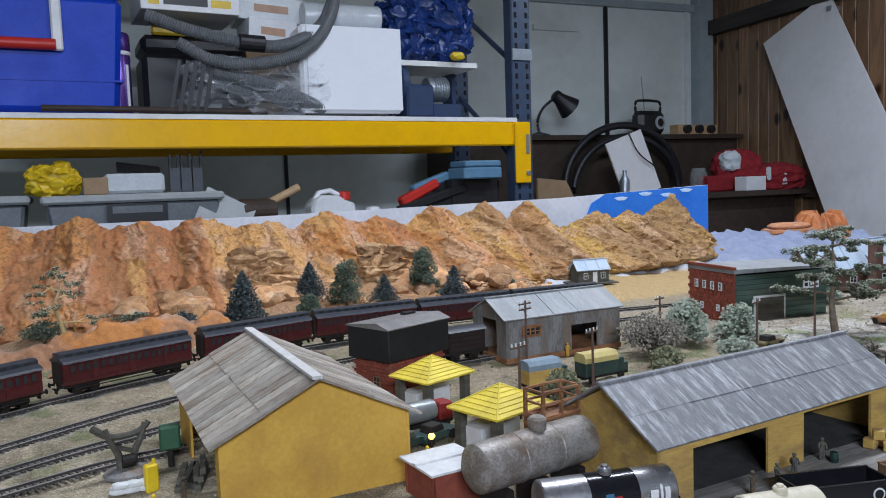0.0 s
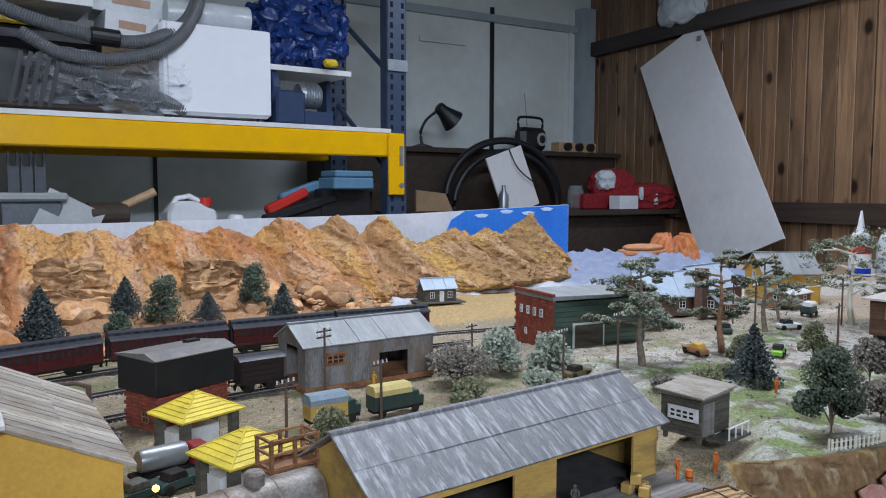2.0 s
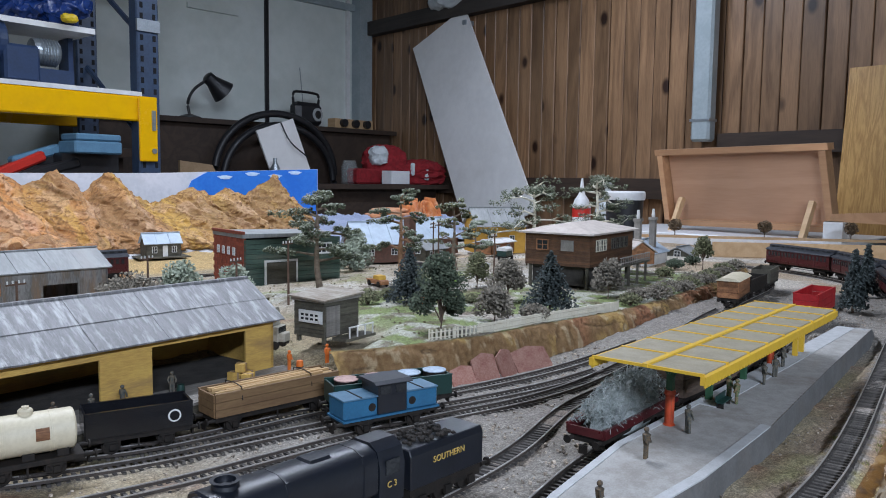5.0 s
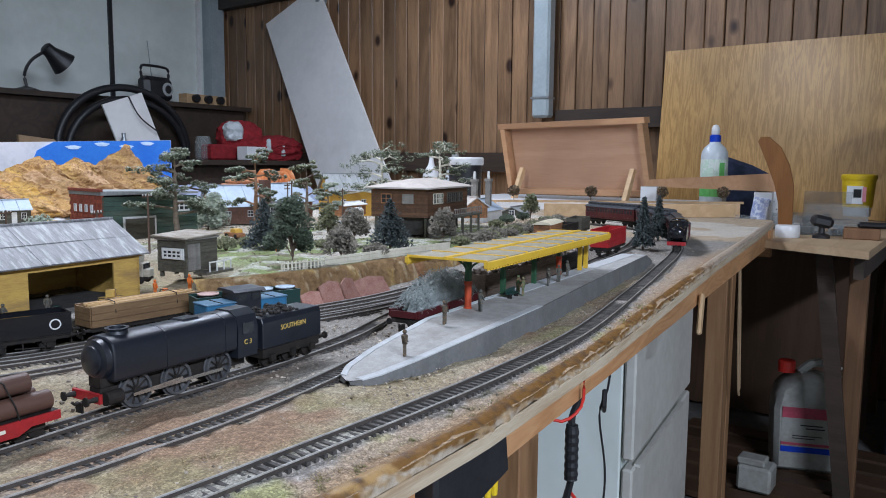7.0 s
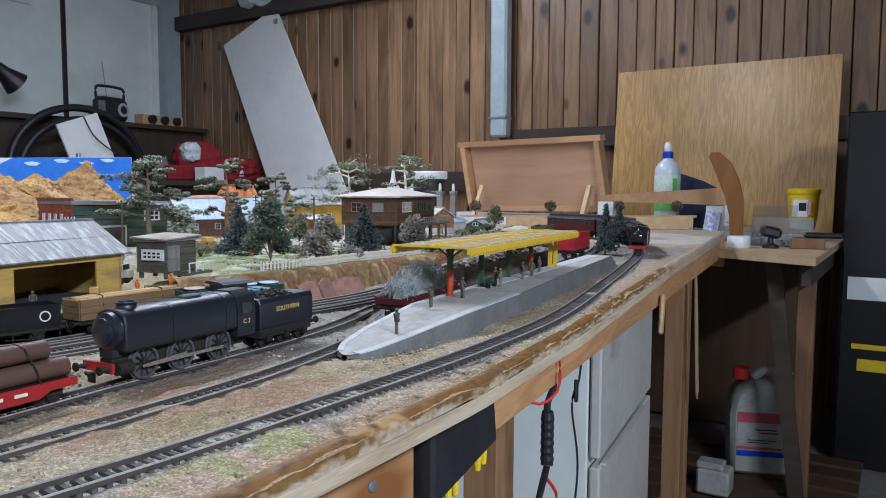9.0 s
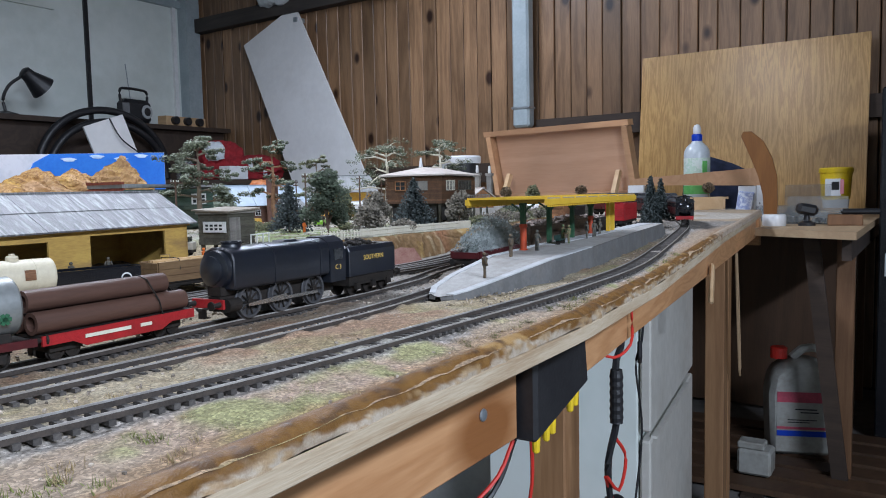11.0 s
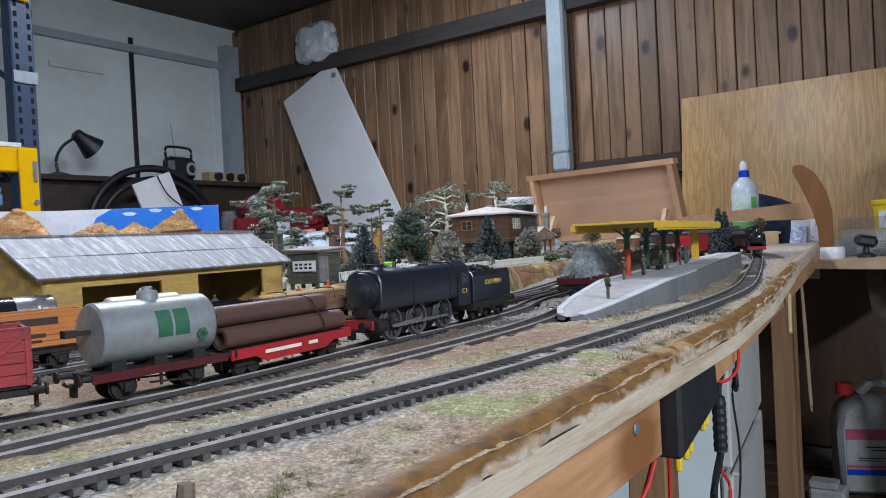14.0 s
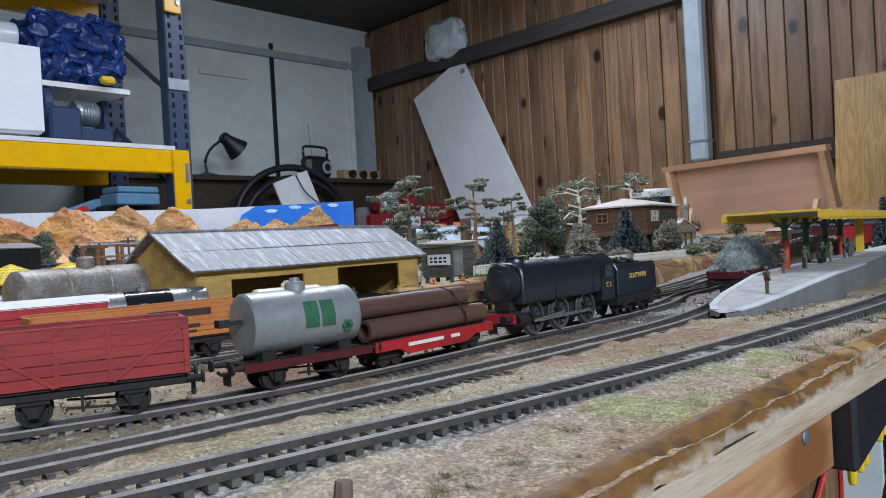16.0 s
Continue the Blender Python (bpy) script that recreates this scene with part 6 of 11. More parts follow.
cable([(1.22, 0.19, 1.03), (1.26, 0.20, 0.985), (1.25, 0.20, 0.93), (1.225, 0.20, 0.90), (1.25, 0.20, 0.80), (1.24, 0.21, 0.66), (1.26, 0.22, 0.5)], 0.0016, MT["black"], "thin black lead hanging under the table")
tg2 = thing("label_tag", "small black plug on the thin lead", "plug", pose(1.232, 0.197, 0.918, 0, 35, 20))
part("body", box(B(), (0, 0, 0), (0.022, 0.006, 0.026)), MT["black"], tg2, bev=0.002)
adp = thing("mains_adapter", "black mains adapter hanging on its lead", "adapter", pose(1.135, 0.20, 0.725, 10, 20, 0))
part("case", lathe(B(), [(0.004, 0.03), (0.016, 0.022), (0.022, 0.0), (0.021, -0.012), (0.010, -0.02)], 14), MT["black"], adp, smooth=40)
inl = thing("inline_fuse", "black ribbed inline connector on the cable", "connector", pose(1.122, 0.19, 0.885))
part("sleeve", lathe(B(), [(0.008, -0.032)] + [((0.0085 if k % 2 else 0.0075), -0.03 + k * 0.005) for k in range(13)] + [(0.007, 0.034)], 14), MT["black"], inl)
tag_ = thing("wooden_turn_button", "pale wooden tongue hanging under the rail", "wooden tongue", pose(1.70, 0.213, 0.955, 0, 14, 6))
part("tongue", box(B(), (0, 0, 0), (0.022, 0.008, 0.075)), MT["palepine"], tag_, bev=0.003)
stp = thing("webbing_strap", "thin cord loop hanging on the leg", "cord", pose(2.30, 0.292, 0))
part("cord", tube(B(), line3([(0.0, 0, 0.99), (0.012, -0.004, 0.85), (0.03, -0.006, 0.68), (0.036, -0.006, 0.64), (0.024, -0.006, 0.65), (0.008, -0.003, 0.80), (-0.004, 0, 0.98)], 0.02), 0.003, 6), MT["card"], stp)
jg = thing("chemical_can", "white plastic can with red cap and pink label", "jerrycan", pose(3.02, 0.235, FLOOR + 0.03, 0, 0, 110) @ Matrix.Diagonal((1.12, 1.12, 1.02, 1)))
prism(bm := B(), [(-0.085, 0), (0.085, 0), (0.09, 0.20), (0.078, 0.27), (0.03, 0.31), (-0.05, 0.31), (-0.085, 0.28)], -0.06, 0.06)
part("body", bm, MT["canwhite"], jg, bev=0.014, smooth=40)
part("label_panel", box(B(), (0.0, 0.0612, 0.14), (0.14, 0.002, 0.15)), MT["canwhite"], jg)
part("label_stripe", box(B(), (0.0, 0.0628, 0.195), (0.14, 0.002, 0.034)), pbr("pink_print", (0.55, 0.08, 0.13), None, 30, 0.5), jg, "pink label stripe")
part("label_stripe", box(B(), (0.0, 0.0628, 0.075), (0.14, 0.002, 0.018)), MT["coolblue"], jg, "blue label stripe")
part("label_stripe", box(B(), (0.0, 0.0628, 0.093), (0.14, 0.002, 0.008)), pbr("pink_print", (0.55, 0.08, 0.13), None, 30, 0.5), jg, "thin pink label stripe")
bars(jg, 0.0624, [(-0.01, 0.155, 0.06, 0.004), (-0.02, 0.145, 0.05, 0.004), (0.0, 0.12, 0.08, 0.003), (0.01, 0.112, 0.06, 0.003)], MT["black"], face=1)
part("handle", tube(B(), line3([(-0.07, 0, 0.27), (-0.082, 0, 0.33), (-0.02, 0, 0.345), (0.02, 0, 0.31)], 0.02), 0.014, 8), MT["canwhite"], jg, smooth=True)
part("cap", lathe(B(), [(0.024, 0.31), (0.024, 0.345), (0.02, 0.348)], 18, (0.055, 0, 0)), MT["redp"], jg, "red cap")
pal = thing("floor_pallet", "low pallet of rough boards on the floor", "pallet", pose(2.95, 0.30, FLOOR - 0.058))
for k in range(6):
    part("board", box(B(), (-0.30 + k * 0.12, 0, 0.078), (0.09, 0.75, 0.018)), MT["backbrown"], pal)
for y in (-0.33, 0, 0.33):
    part("bearer", box(B(), (0, y, 0.034), (0.75, 0.06, 0.068)), MT["darkwood"], pal)
ubx = thing("white_tray_box", "white plastic tray box on the floor", "box", pose(2.74, 0.315, FLOOR + 0.03))
part("tray", box(B(), (0, 0, 0.04), (0.09, 0.10, 0.08)), MT["canwhite"], ubx, bev=0.008)
part("lid", box(B(), (-0.01, 0.01, 0.092), (0.06, 0.08, 0.022)), MT["canwhite"], ubx, bev=0.004)
lowb = thing("lower_shelf_board", "rough low shelf board under the table", "shelf", pose(1.75, 0.5, FLOOR + 0.14))
part("board", box(B(), (0, 0, 0.01), (0.5, 0.6, 0.02)), MT["pine"], lowb)
part("block", box(B(), (0, 0, -0.07), (0.4, 0.5, 0.14)), MT["darkwood"], lowb)

# ---- model buildings ----
MT["ochre"] = pbr("ochre_card_wall", (0.62, 0.36, 0.055), (0.54, 0.30, 0.045), 30, 0.75, bump=0.08, dirt=(0.36, 0.19, 0.04), dirt_scale=22, dirt_amt=0.45)
MT["ochre2"] = pbr("weathered_ochre_planking", (0.56, 0.36, 0.09), (0.45, 0.27, 0.07), 60, 0.8, bump=0.2, stretch=(0.3, 1, 1.6), dirt=(0.26, 0.17, 0.08), dirt_scale=30, dirt_amt=0.6)
MT["roofgrey"] = pbr("streaked_grey_roof", (0.225, 0.225, 0.23), (0.15, 0.15, 0.153), 90, 0.5, bump=0.3, stretch=(2.2, 0.42, 0.42), dirt=(0.66, 0.67, 0.68), dirt_scale=85, dirt_amt=0.55, island=0.08)
MT["roofwood"] = pbr("grey_weathered_shingle", (0.44, 0.40, 0.34), (0.27, 0.225, 0.175), 60, 0.8, bump=0.35, stretch=(1, 0.3, 0.3), dirt=(0.20, 0.125, 0.07), dirt_scale=42, dirt_amt=0.6, island=0.26)
MT["roofpale"] = pbr("pale_corrugated_roof", (0.30, 0.31, 0.31), (0.22, 0.23, 0.23), 60, 0.6, bump=0.1, stretch=(1, 0.2, 0.2), dirt=(0.32, 0.30, 0.28), dirt_scale=20, dirt_amt=0.4)
MT["greywall"] = pbr("weathered_grey_sheet", (0.24, 0.235, 0.225), (0.13, 0.125, 0.115), 70, 0.75, bump=0.15, stretch=(1, 1, 0.2), contrast=0.65, dirt=(0.30, 0.17, 0.08), dirt_scale=34, dirt_amt=0.65)
MT["brick"] = pbr("painted_brick", (0.30, 0.07, 0.035), (0.22, 0.05, 0.03), 150, 0.85, bump=0.2, island=0.18)
MT["mortar"] = pbr("mortar", (0.20, 0.10, 0.075), (0.16, 0.08, 0.06), 150, 0.9)
MT["tankblack"] = pbr("black_tank_paint", (0.012, 0.013, 0.015), (0.020, 0.021, 0.022), 50, 0.5, bump=0.05, spec=0.35)
MT["tankroof"] = pbr("grey_tank_roof", (0.21, 0.195, 0.18), (0.15, 0.14, 0.13), 40, 0.65, bump=0.05)
MT["kiosk"] = pbr("bright_yellow_tile", (0.74, 0.58, 0.05), (0.66, 0.50, 0.05), 60, 0.6, bump=0.12, dirt=(0.45, 0.34, 0.06), dirt_scale=50, dirt_amt=0.5, island=0.08)
MT["greenplank"] = pbr("dark_green_planking", (0.055, 0.10, 0.075), (0.035, 0.065, 0.05), 80, 0.75, bump=0.15, stretch=(0.3, 1, 1.6), dirt=(0.16, 0.14, 0.10), dirt_scale=26, dirt_amt=0.45)
MT["brownplank"] = pbr("red_brown_planking", (0.36, 0.165, 0.072), (0.16, 0.070, 0.031), 80, 0.7, bump=0.15, stretch=(0.3, 1, 1.6), island=0.28)
MT["huttimber"] = pbr("dark_grey_brown_planking", (0.105, 0.098, 0.072), (0.062, 0.055, 0.042), 80, 0.8, bump=0.15, stretch=(0.3, 1, 1.6), island=0.14)
MT["canvas"] = pbr("grubby_cream_canvas", (0.44, 0.41, 0.34), (0.34, 0.31, 0.25), 50, 0.85, bump=0.15)
MT["cream"] = pbr("cream_paint", (0.72, 0.68, 0.56), (0.64, 0.60, 0.48), 60, 0.6, bump=0.05)
MT["trimwhite"] = pbr("model_white_trim", (0.72, 0.72, 0.70), (0.60, 0.60, 0.58), 80, 0.6, bump=0.05)
MT["glassdark"] = pbr("dark_window", (0.02, 0.022, 0.025), (0.035, 0.038, 0.04), 60, 0.12)
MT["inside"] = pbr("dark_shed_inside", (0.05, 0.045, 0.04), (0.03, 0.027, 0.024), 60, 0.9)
MT["platgrey"] = pbr("grey_platform_side", (0.155, 0.155, 0.152), (0.12, 0.12, 0.117), 40, 0.7, bump=0.08, dirt=(0.14, 0.12, 0.10), dirt_scale=25, dirt_amt=0.4)
MT["plattop"] = pbr("worn_platform_top", (0.42, 0.41, 0.395), (0.33, 0.32, 0.30), 90, 0.8, bump=0.08, dirt=(0.22, 0.19, 0.16), dirt_scale=18, dirt_amt=0.6)
MT["canopy"] = pbr("canopy_yellow", (0.74, 0.47, 0.045), (0.68, 0.42, 0.04), 50, 0.45, bump=0.03)
MT["panegrey"] = pbr("frosted_grey_panel", (0.36, 0.32, 0.24), (0.29, 0.26, 0.19), 70, 0.5, bump=0.04)
MT["green"] = pbr("signal_green_paint", (0.03, 0.10, 0.045), (0.025, 0.08, 0.04), 60, 0.5)
MT["red"] = pbr("bright_red_paint", (0.40, 0.016, 0.020), (0.32, 0.014, 0.017), 60, 0.45, dirt=(0.14, 0.012, 0.012), dirt_scale=40, dirt_amt=0.4)
MT["orange"] = pbr("orange_paint", (0.75, 0.20, 0.02), (0.65, 0.16, 0.02), 60, 0.6)
MT["dockplank"] = pbr("grey_dock_board", (0.27, 0.25, 0.225), (0.19, 0.175, 0.155), 70, 0.8, bump=0.2, stretch=(0.15, 1, 1), island=0.18)
MT["blueroof"] = pbr("pale_blue_roof", (0.42, 0.50, 0.58), (0.35, 0.42, 0.50), 60, 0.55, bump=0.06)
MT["mesa"] = pbr("orange_mesa", (0.60, 0.21, 0.06), (0.46, 0.14, 0.045), 60, 0.85, bump=0.3, dirt=(0.62, 0.36, 0.22), dirt_scale=40, dirt_amt=0.6)


MT["pillarred"] = pbr("pillar_red", (0.55, 0.075, 0.025), (0.45, 0.06, 0.02), 60, 0.45)
MT["edging"] = pbr("whitewashed_edging", (0.50, 0.51, 0.52), (0.42, 0.43, 0.43), 90, 0.8, bump=0.05)
MT["bungbrown"] = pbr("bungalow_board", (0.13, 0.062, 0.030), (0.085, 0.042, 0.022), 90, 0.75, bump=0.2, stretch=(0.2, 1, 1), island=0.25)


def gable_house(name, label, cat, m, L, W, wall, ridge, wmat, rmat, over=0.006, doors=(), t=0.0025, sheets=6, rows=1, end_open=(), roof_t=0.002, lift=0.0, seam=0.0004, back=()):
    """A house with its ridge along x, its base middle at the origin; doors: openings (x0, x1, height) in the front, -y, wall."""
    h = thing(name, label, cat, m)
    xs = [-L / 2] + [x for d in doors for x in d[:2]] + [L / 2]
    for i in range(0, len(xs), 2):
        if xs[i + 1] - xs[i] > 1e-4:
            part("front_wall", box(B(), ((xs[i] + xs[i + 1]) / 2, -W / 2 + t / 2, wall / 2 + lift / 2), (xs[i + 1] - xs[i], t, wall - lift)), wmat, h)
    for x0, x1, hh in doors:
        if wall - hh > 1e-4:
            part("lintel", box(B(), ((x0 + x1) / 2, -W / 2 + t / 2, (wall + hh) / 2), (x1 - x0, t, wall - hh)), wmat, h)
    xs = [-L / 2] + [x for d in back for x in d[:2]] + [L / 2]
    for i in range(0, len(xs), 2):
        part("back_wall", box(B(), ((xs[i] + xs[i + 1]) / 2, W / 2 - t / 2, wall / 2 + lift / 2), (xs[i + 1] - xs[i], t, wall - lift)), wmat, h)
    for x0, x1, hh in back:
        part("lintel", box(B(), ((x0 + x1) / 2, W / 2 - t / 2, (wall + hh) / 2), (x1 - x0, t, wall - hh)), wmat, h)
    for sx in (-1, 1):
        x = sx * (L / 2 - t / 2)
        if sx in end_open:
            dw, dh = W * 0.22, wall * 0.92
            pts = [(-W / 2, lift), (-dw, lift), (-dw, dh), (dw, dh), (dw, lift), (W / 2, lift), (W / 2, wall), (0, ridge - 0.001), (-W / 2, wall)]
        else:
            pts = [(-W / 2, lift), (W / 2, lift), (W / 2, wall), (0, ridge - 0.001), (-W / 2, wall)]
        part("gable_wall", prism(B(), pts, x - t / 2 - 0.0005 * sx, x + t / 2 + 0.0005 * sx, "x"), wmat, h)
    sl = math.hypot(W / 2, ridge - wall)
    ang = math.atan2(ridge - wall, W / 2)
    ov = over
    for sy in (-1, 1):
        for r in range(rows):
            for k in range(sheets):
                x0 = -L / 2 - ov + (L + 2 * ov) * k / sheets
                x1 = -L / 2 - ov + (L + 2 * ov) * (k + 1) / sheets
                u0 = (sl + ov) * r / rows
                u1 = (sl + ov) * (r + 1) / rows + (0.002 if r < rows - 1 else 0)
                bm = B()
                uc, wd = (u0 + u1) / 2, u1 - u0
                jz = 0.0006 * (((k * 5 + r * 3) % 4) / 4) + 0.0008 * (rows - 1 - r)
                cy = sy * uc * math.cos(ang)
                cz = ridge - uc * math.sin(ang) + roof_t / 2 + jz
                box(bm, ((x0 + x1) / 2, cy, cz), (x1 - x0 - seam * (1 + (k * 7 + r * 3) % 3), wd, roof_t), 0, -sy * math.degrees(ang))
                part("roof_sheet", bm, rmat, h)
    part("ridge_cap", box(B(), (0, 0, ridge + roof_t + 0.0008), (L + 2 * ov + 0.001, 0.006, 0.002)), rmat, h)
    return h


def window(parent, x, y, z, w, hgt, axis="y", mat=None, bars=1, face=-1):
    """A framed window on a wall that faces along one axis."""
    mat = mat or MT["trimwhite"]
    e = face * 0.0008
    def put(bm, cx, cz, sx, sz, off):
        if axis == "y":
            box(bm, (x + cx, y + e + off * face, z + cz), (sx, 0.0014, sz))
        else:
            box(bm, (x + e + off * face, y + cx, z + cz), (0.0014, sx, sz))
    bm = B()
    f = max(0.0009, w * 0.09)
    put(bm, 0, hgt / 2, w, f, 0.0006)
    put(bm, 0, -hgt / 2, w, f, 0.0006)
    put(bm, -w / 2, 0, f, hgt + f, 0.0006)
    put(bm, w / 2, 0, f, hgt + f, 0.0006)
    for b_ in range(bars):
        put(bm, -w / 2 + w * (b_ + 1) / (bars + 1), 0, f * 0.8, hgt, 0.0004)
    put(bm, 0, 0, w, f * 0.7, 0.0003)
    wd = part("window_frame", bm, mat, parent)
    bm = B()
    put(bm, 0, 0, w, hgt, -0.0002)
    part("pane", bm, MT["glassdark"], wd)


# ochre engine shed
es = gable_house("engine_shed", "ochre card engine shed with grey weathered plank roof", "model building", pose(0.298, 0.90, G, 0, 0, 93.5), 0.252, 0.17, 0.066, 0.107, MT["ochre"], MT["roofwood"], 0.010, sheets=15, rows=2, end_open=(1,), roof_t=0.0022, seam=0.0012, back=((-0.108, 0.045, 0.054),))
ln = pbr("ridge_white", (0.62, 0.60, 0.57), (0.52, 0.50, 0.47), 60, 0.8)
part("ridge_board", box(B(), (0, 0.002, 0.1105), (0.274, 0.009, 0.003)), ln, es, "whitish ridge board")
oh = gable_house("lean_to_hut", "small hut with flat white roof and brick-red walls", "model building", pose(0.405, 0.735, G, 0, 0, 8), 0.05, 0.05, 0.030, 0.0302, MT["brick"], MT["trimwhite"], 0.004, sheets=1)

# ochre goods shed with two big doorways
gs = gable_house("goods_shed", "ochre goods shed with streaked grey roof and open doorways", "model building", pose(0.712, 0.712, G - 0.022, 0, 0, 7.6), 0.338, 0.118, 0.076, 0.111, MT["ochre2"], MT["roofgrey"], 0.010, doors=((-0.128, -0.030, 0.062), (0.022, 0.132, 0.065)), sheets=5, rows=2, seam=0.0002)
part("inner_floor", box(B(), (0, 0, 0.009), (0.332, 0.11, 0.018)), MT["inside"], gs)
part("doorway_lintel", box(B(), (0, -0.0605, 0.072), (0.345, 0.0016, 0.006)), MT["ochre2"], gs)

# loading platform of boards in front of it
dk = thing("loading_platform", "long low loading platform of weathered grey boards", "model platform", pose(0.695, 0.628, 1.0345, 0, 0, 5.5))
part("base", box(B(), (0, 0, 0.0075), (0.42, 0.060, 0.013)), MT["huttimber"], dk)
for r in range(9):
    for c in range(4):
        off = (r % 2) * 0.03
        part("board", box(B(), (-0.1575 + c * 0.105, -0.0265 + r * 0.0066, 0.0155 + 0.0003 * ((r * 3 + c) % 3)), (0.1042, 0.0061, 0.0026)), MT["dockplank"], dk)

# weathered grey shed
sh_ = gable_house("weathered_shed", "weathered grey sheet-metal shed with pale roof", "model building", pose(0.776, 1.188, G, 0, 0, 4), 0.214, 0.10, 0.068, 0.092, MT["greywall"], MT["roofpale"], 0.006, doors=((0.012, 0.062, 0.046),), sheets=5, end_open=(-1,))
part("window_box", box(B(), (-0.062, -0.0515, 0.046), (0.034, 0.002, 0.018)), MT["brownplank"], sh_, "brown window surround")
window(sh_, -0.062, -0.0525, 0.046, 0.026, 0.012, bars=2, mat=MT["brownplank"])
part("plinth", box(B(), (0, 0, 0.004), (0.216, 0.104, 0.008)), MT["brownplank"], sh_, "rust-brown plinth")

# water tower: brick base and black tank
wt = thing("water_tower", "water tower with red brick base and black tank", "model building", pose(0.494, 1.098, G, 0, 0, 24))
part("core", box(B(), (0, 0, 0.023), (0.098, 0.066, 0.046)), MT["mortar"], wt)
nb = 0
for zi in range(9):
    for side, (ln_, fx, fy) in enumerate(((0.1, 0, -0.0335), (0.068, -0.0495, 0))):
        nbk = 7 if side == 0 else 5
        bm = B()
        for k in range(nbk):
            o = (k + 0.5 + (0.25 if zi % 2 else -0.05)) / nbk - 0.5
            o = max(-0.47, min(0.47, o))
            if side == 0:
                box(bm, (o * ln_, fy, 0.003 + zi * 0.005), (ln_ / nbk - 0.0012, 0.0016, 0.004))
            else:
                box(bm, (fx, o * ln_, 0.003 + zi * 0.005), (0.0016, ln_ / nbk - 0.0012, 0.004))
        tagged(part("brick_course", bm, MT["brick"], wt), kind="stuff")
part("tank", box(B(), (0, 0, 0.067), (0.112, 0.080, 0.042)), MT["tankblack"], wt, "black riveted tank", bev=0.001)
part("tank_roof", prism(B(), [(-0.042, 0.0882), (0.042, 0.0882), (0.0425, 0.0895), (-0.020, 0.0965), (-0.0425, 0.0895)], -0.058, 0.058, "x"), MT["tankroof"], wt, "grey sloping tank roof")
part("hatch", box(B(), (0.03, 0.012, 0.0945), (0.018, 0.012, 0.004)), MT["tankblack"], wt)
window(wt, -0.0505, -0.01, 0.018, 0.012, 0.014, axis="x", mat=MT["brownplank"])


def kiosk(m, w, d, lab, group):
    k = thing("kiosk", lab, "model building", m, group=group)
    for x in (-w * 0.38, w * 0.38):
        for y in (-d * 0.36, d * 0.36):
            part("post", box(B(), (x, y, 0.021), (0.009, 0.009, 0.042)), MT["huttimber"], k)
    part("counter", box(B(), (0, d * 0.2, 0.012), (w * 0.7, d * 0.4, 0.024)), MT["trimwhite"], k)
    n = 7
    for i in range(n):
        f0, f1 = 1 - i / n, 1 - (i + 1) / n
        z0, z1 = 0.042 + 0.022 * i / n, 0.042 + 0.022 * (i + 1) / n
        for sx, sy in ((0, -1), (0, 1), (-1, 0), (1, 0)):
            bm = B()
            if sx == 0:
                q = [(-w / 2 * f0, sy * d / 2 * f0, z0), (w / 2 * f0, sy * d / 2 * f0, z0), (w / 2 * f1, sy * d / 2 * f1, z1), (-w / 2 * f1, sy * d / 2 * f1, z1)]
            else:
                q = [(sx * w / 2 * f0, -d / 2 * f0, z0), (sx * w / 2 * f0, d / 2 * f0, z0), (sx * w / 2 * f1, d / 2 * f1, z1), (sx * w / 2 * f1, -d / 2 * f1, z1)]
            lo = [bm.verts.new(p) for p in q]
            hi = [bm.verts.new((p[0], p[1], p[2] + (0.0020 if a < 2 else 0.0010))) for a, p in enumerate(q)]
            bm.faces.new(lo)
            bm.faces.new(hi)
            for a in range(4):
                bm.faces.new((lo[a], lo[(a + 1) % 4], hi[(a + 1) % 4], hi[a]))
            bmesh.ops.recalc_face_normals(bm, faces=bm.faces)
            part("roof_course", bm, MT["kiosk"], k)
    for sx in (-1, 1):
        for sy in (-1, 1):
            part("hip_strip", tube(B(), [(sx * w / 2, sy * d / 2, 0.0435), (0, 0, 0.0655)], 0.0011, 6), MT["kiosk"], k)
    return k


kiosk(pose(0.490, 0.970, G + 0.002, 0, 0, 22), 0.080, 0.066, "open market kiosk with bright yellow boarded pyramid roof", "yellow kiosks")
kiosk(pose(0.503, 0.818, G + 0.001, 0, 0, 20), 0.084, 0.070, "open market kiosk with bright yellow boarded pyramid roof", "yellow kiosks")

# two-storey works: brick side, green planked front, flat pale roof
wk = thing("works_building", "works with red brick side, green planked front and flat roof", "model building", pose(1.219, 1.188, G + 0.002, 0, 0, -5) @ Matrix.Diagonal((1.19, 1.11, 1.32, 1)))
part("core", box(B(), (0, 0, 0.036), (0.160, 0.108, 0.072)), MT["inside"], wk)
for zi in range(11):
    part("plank", box(B(), (0, -0.0548, 0.0035 + zi * 0.0066), (0.164, 0.0024, 0.0061)), MT["greenplank"], wk)
part("brick_wall", box(B(), (-0.0815, 0, 0.0375), (0.004, 0.112, 0.075)), MT["brick"], wk, "red brick side wall")
for zi in range(14):
    bm = B()
    for k in range(11):
        box(bm, (-0.0838, -0.05 + k * 0.0100 + (0.004 if zi % 2 else 0), 0.003 + zi * 0.0053), (0.001, 0.0088, 0.0044))
    tagged(part("brick_course", bm, MT["brick"], wk), kind="stuff")
part("roof", prism(B(), [(-0.085, 0.075), (0.084, 0.075), (0.084, 0.078), (-0.085, 0.081)], -0.058, 0.058, "y"), MT["roofpale"], wk, "flat pale grey roof")
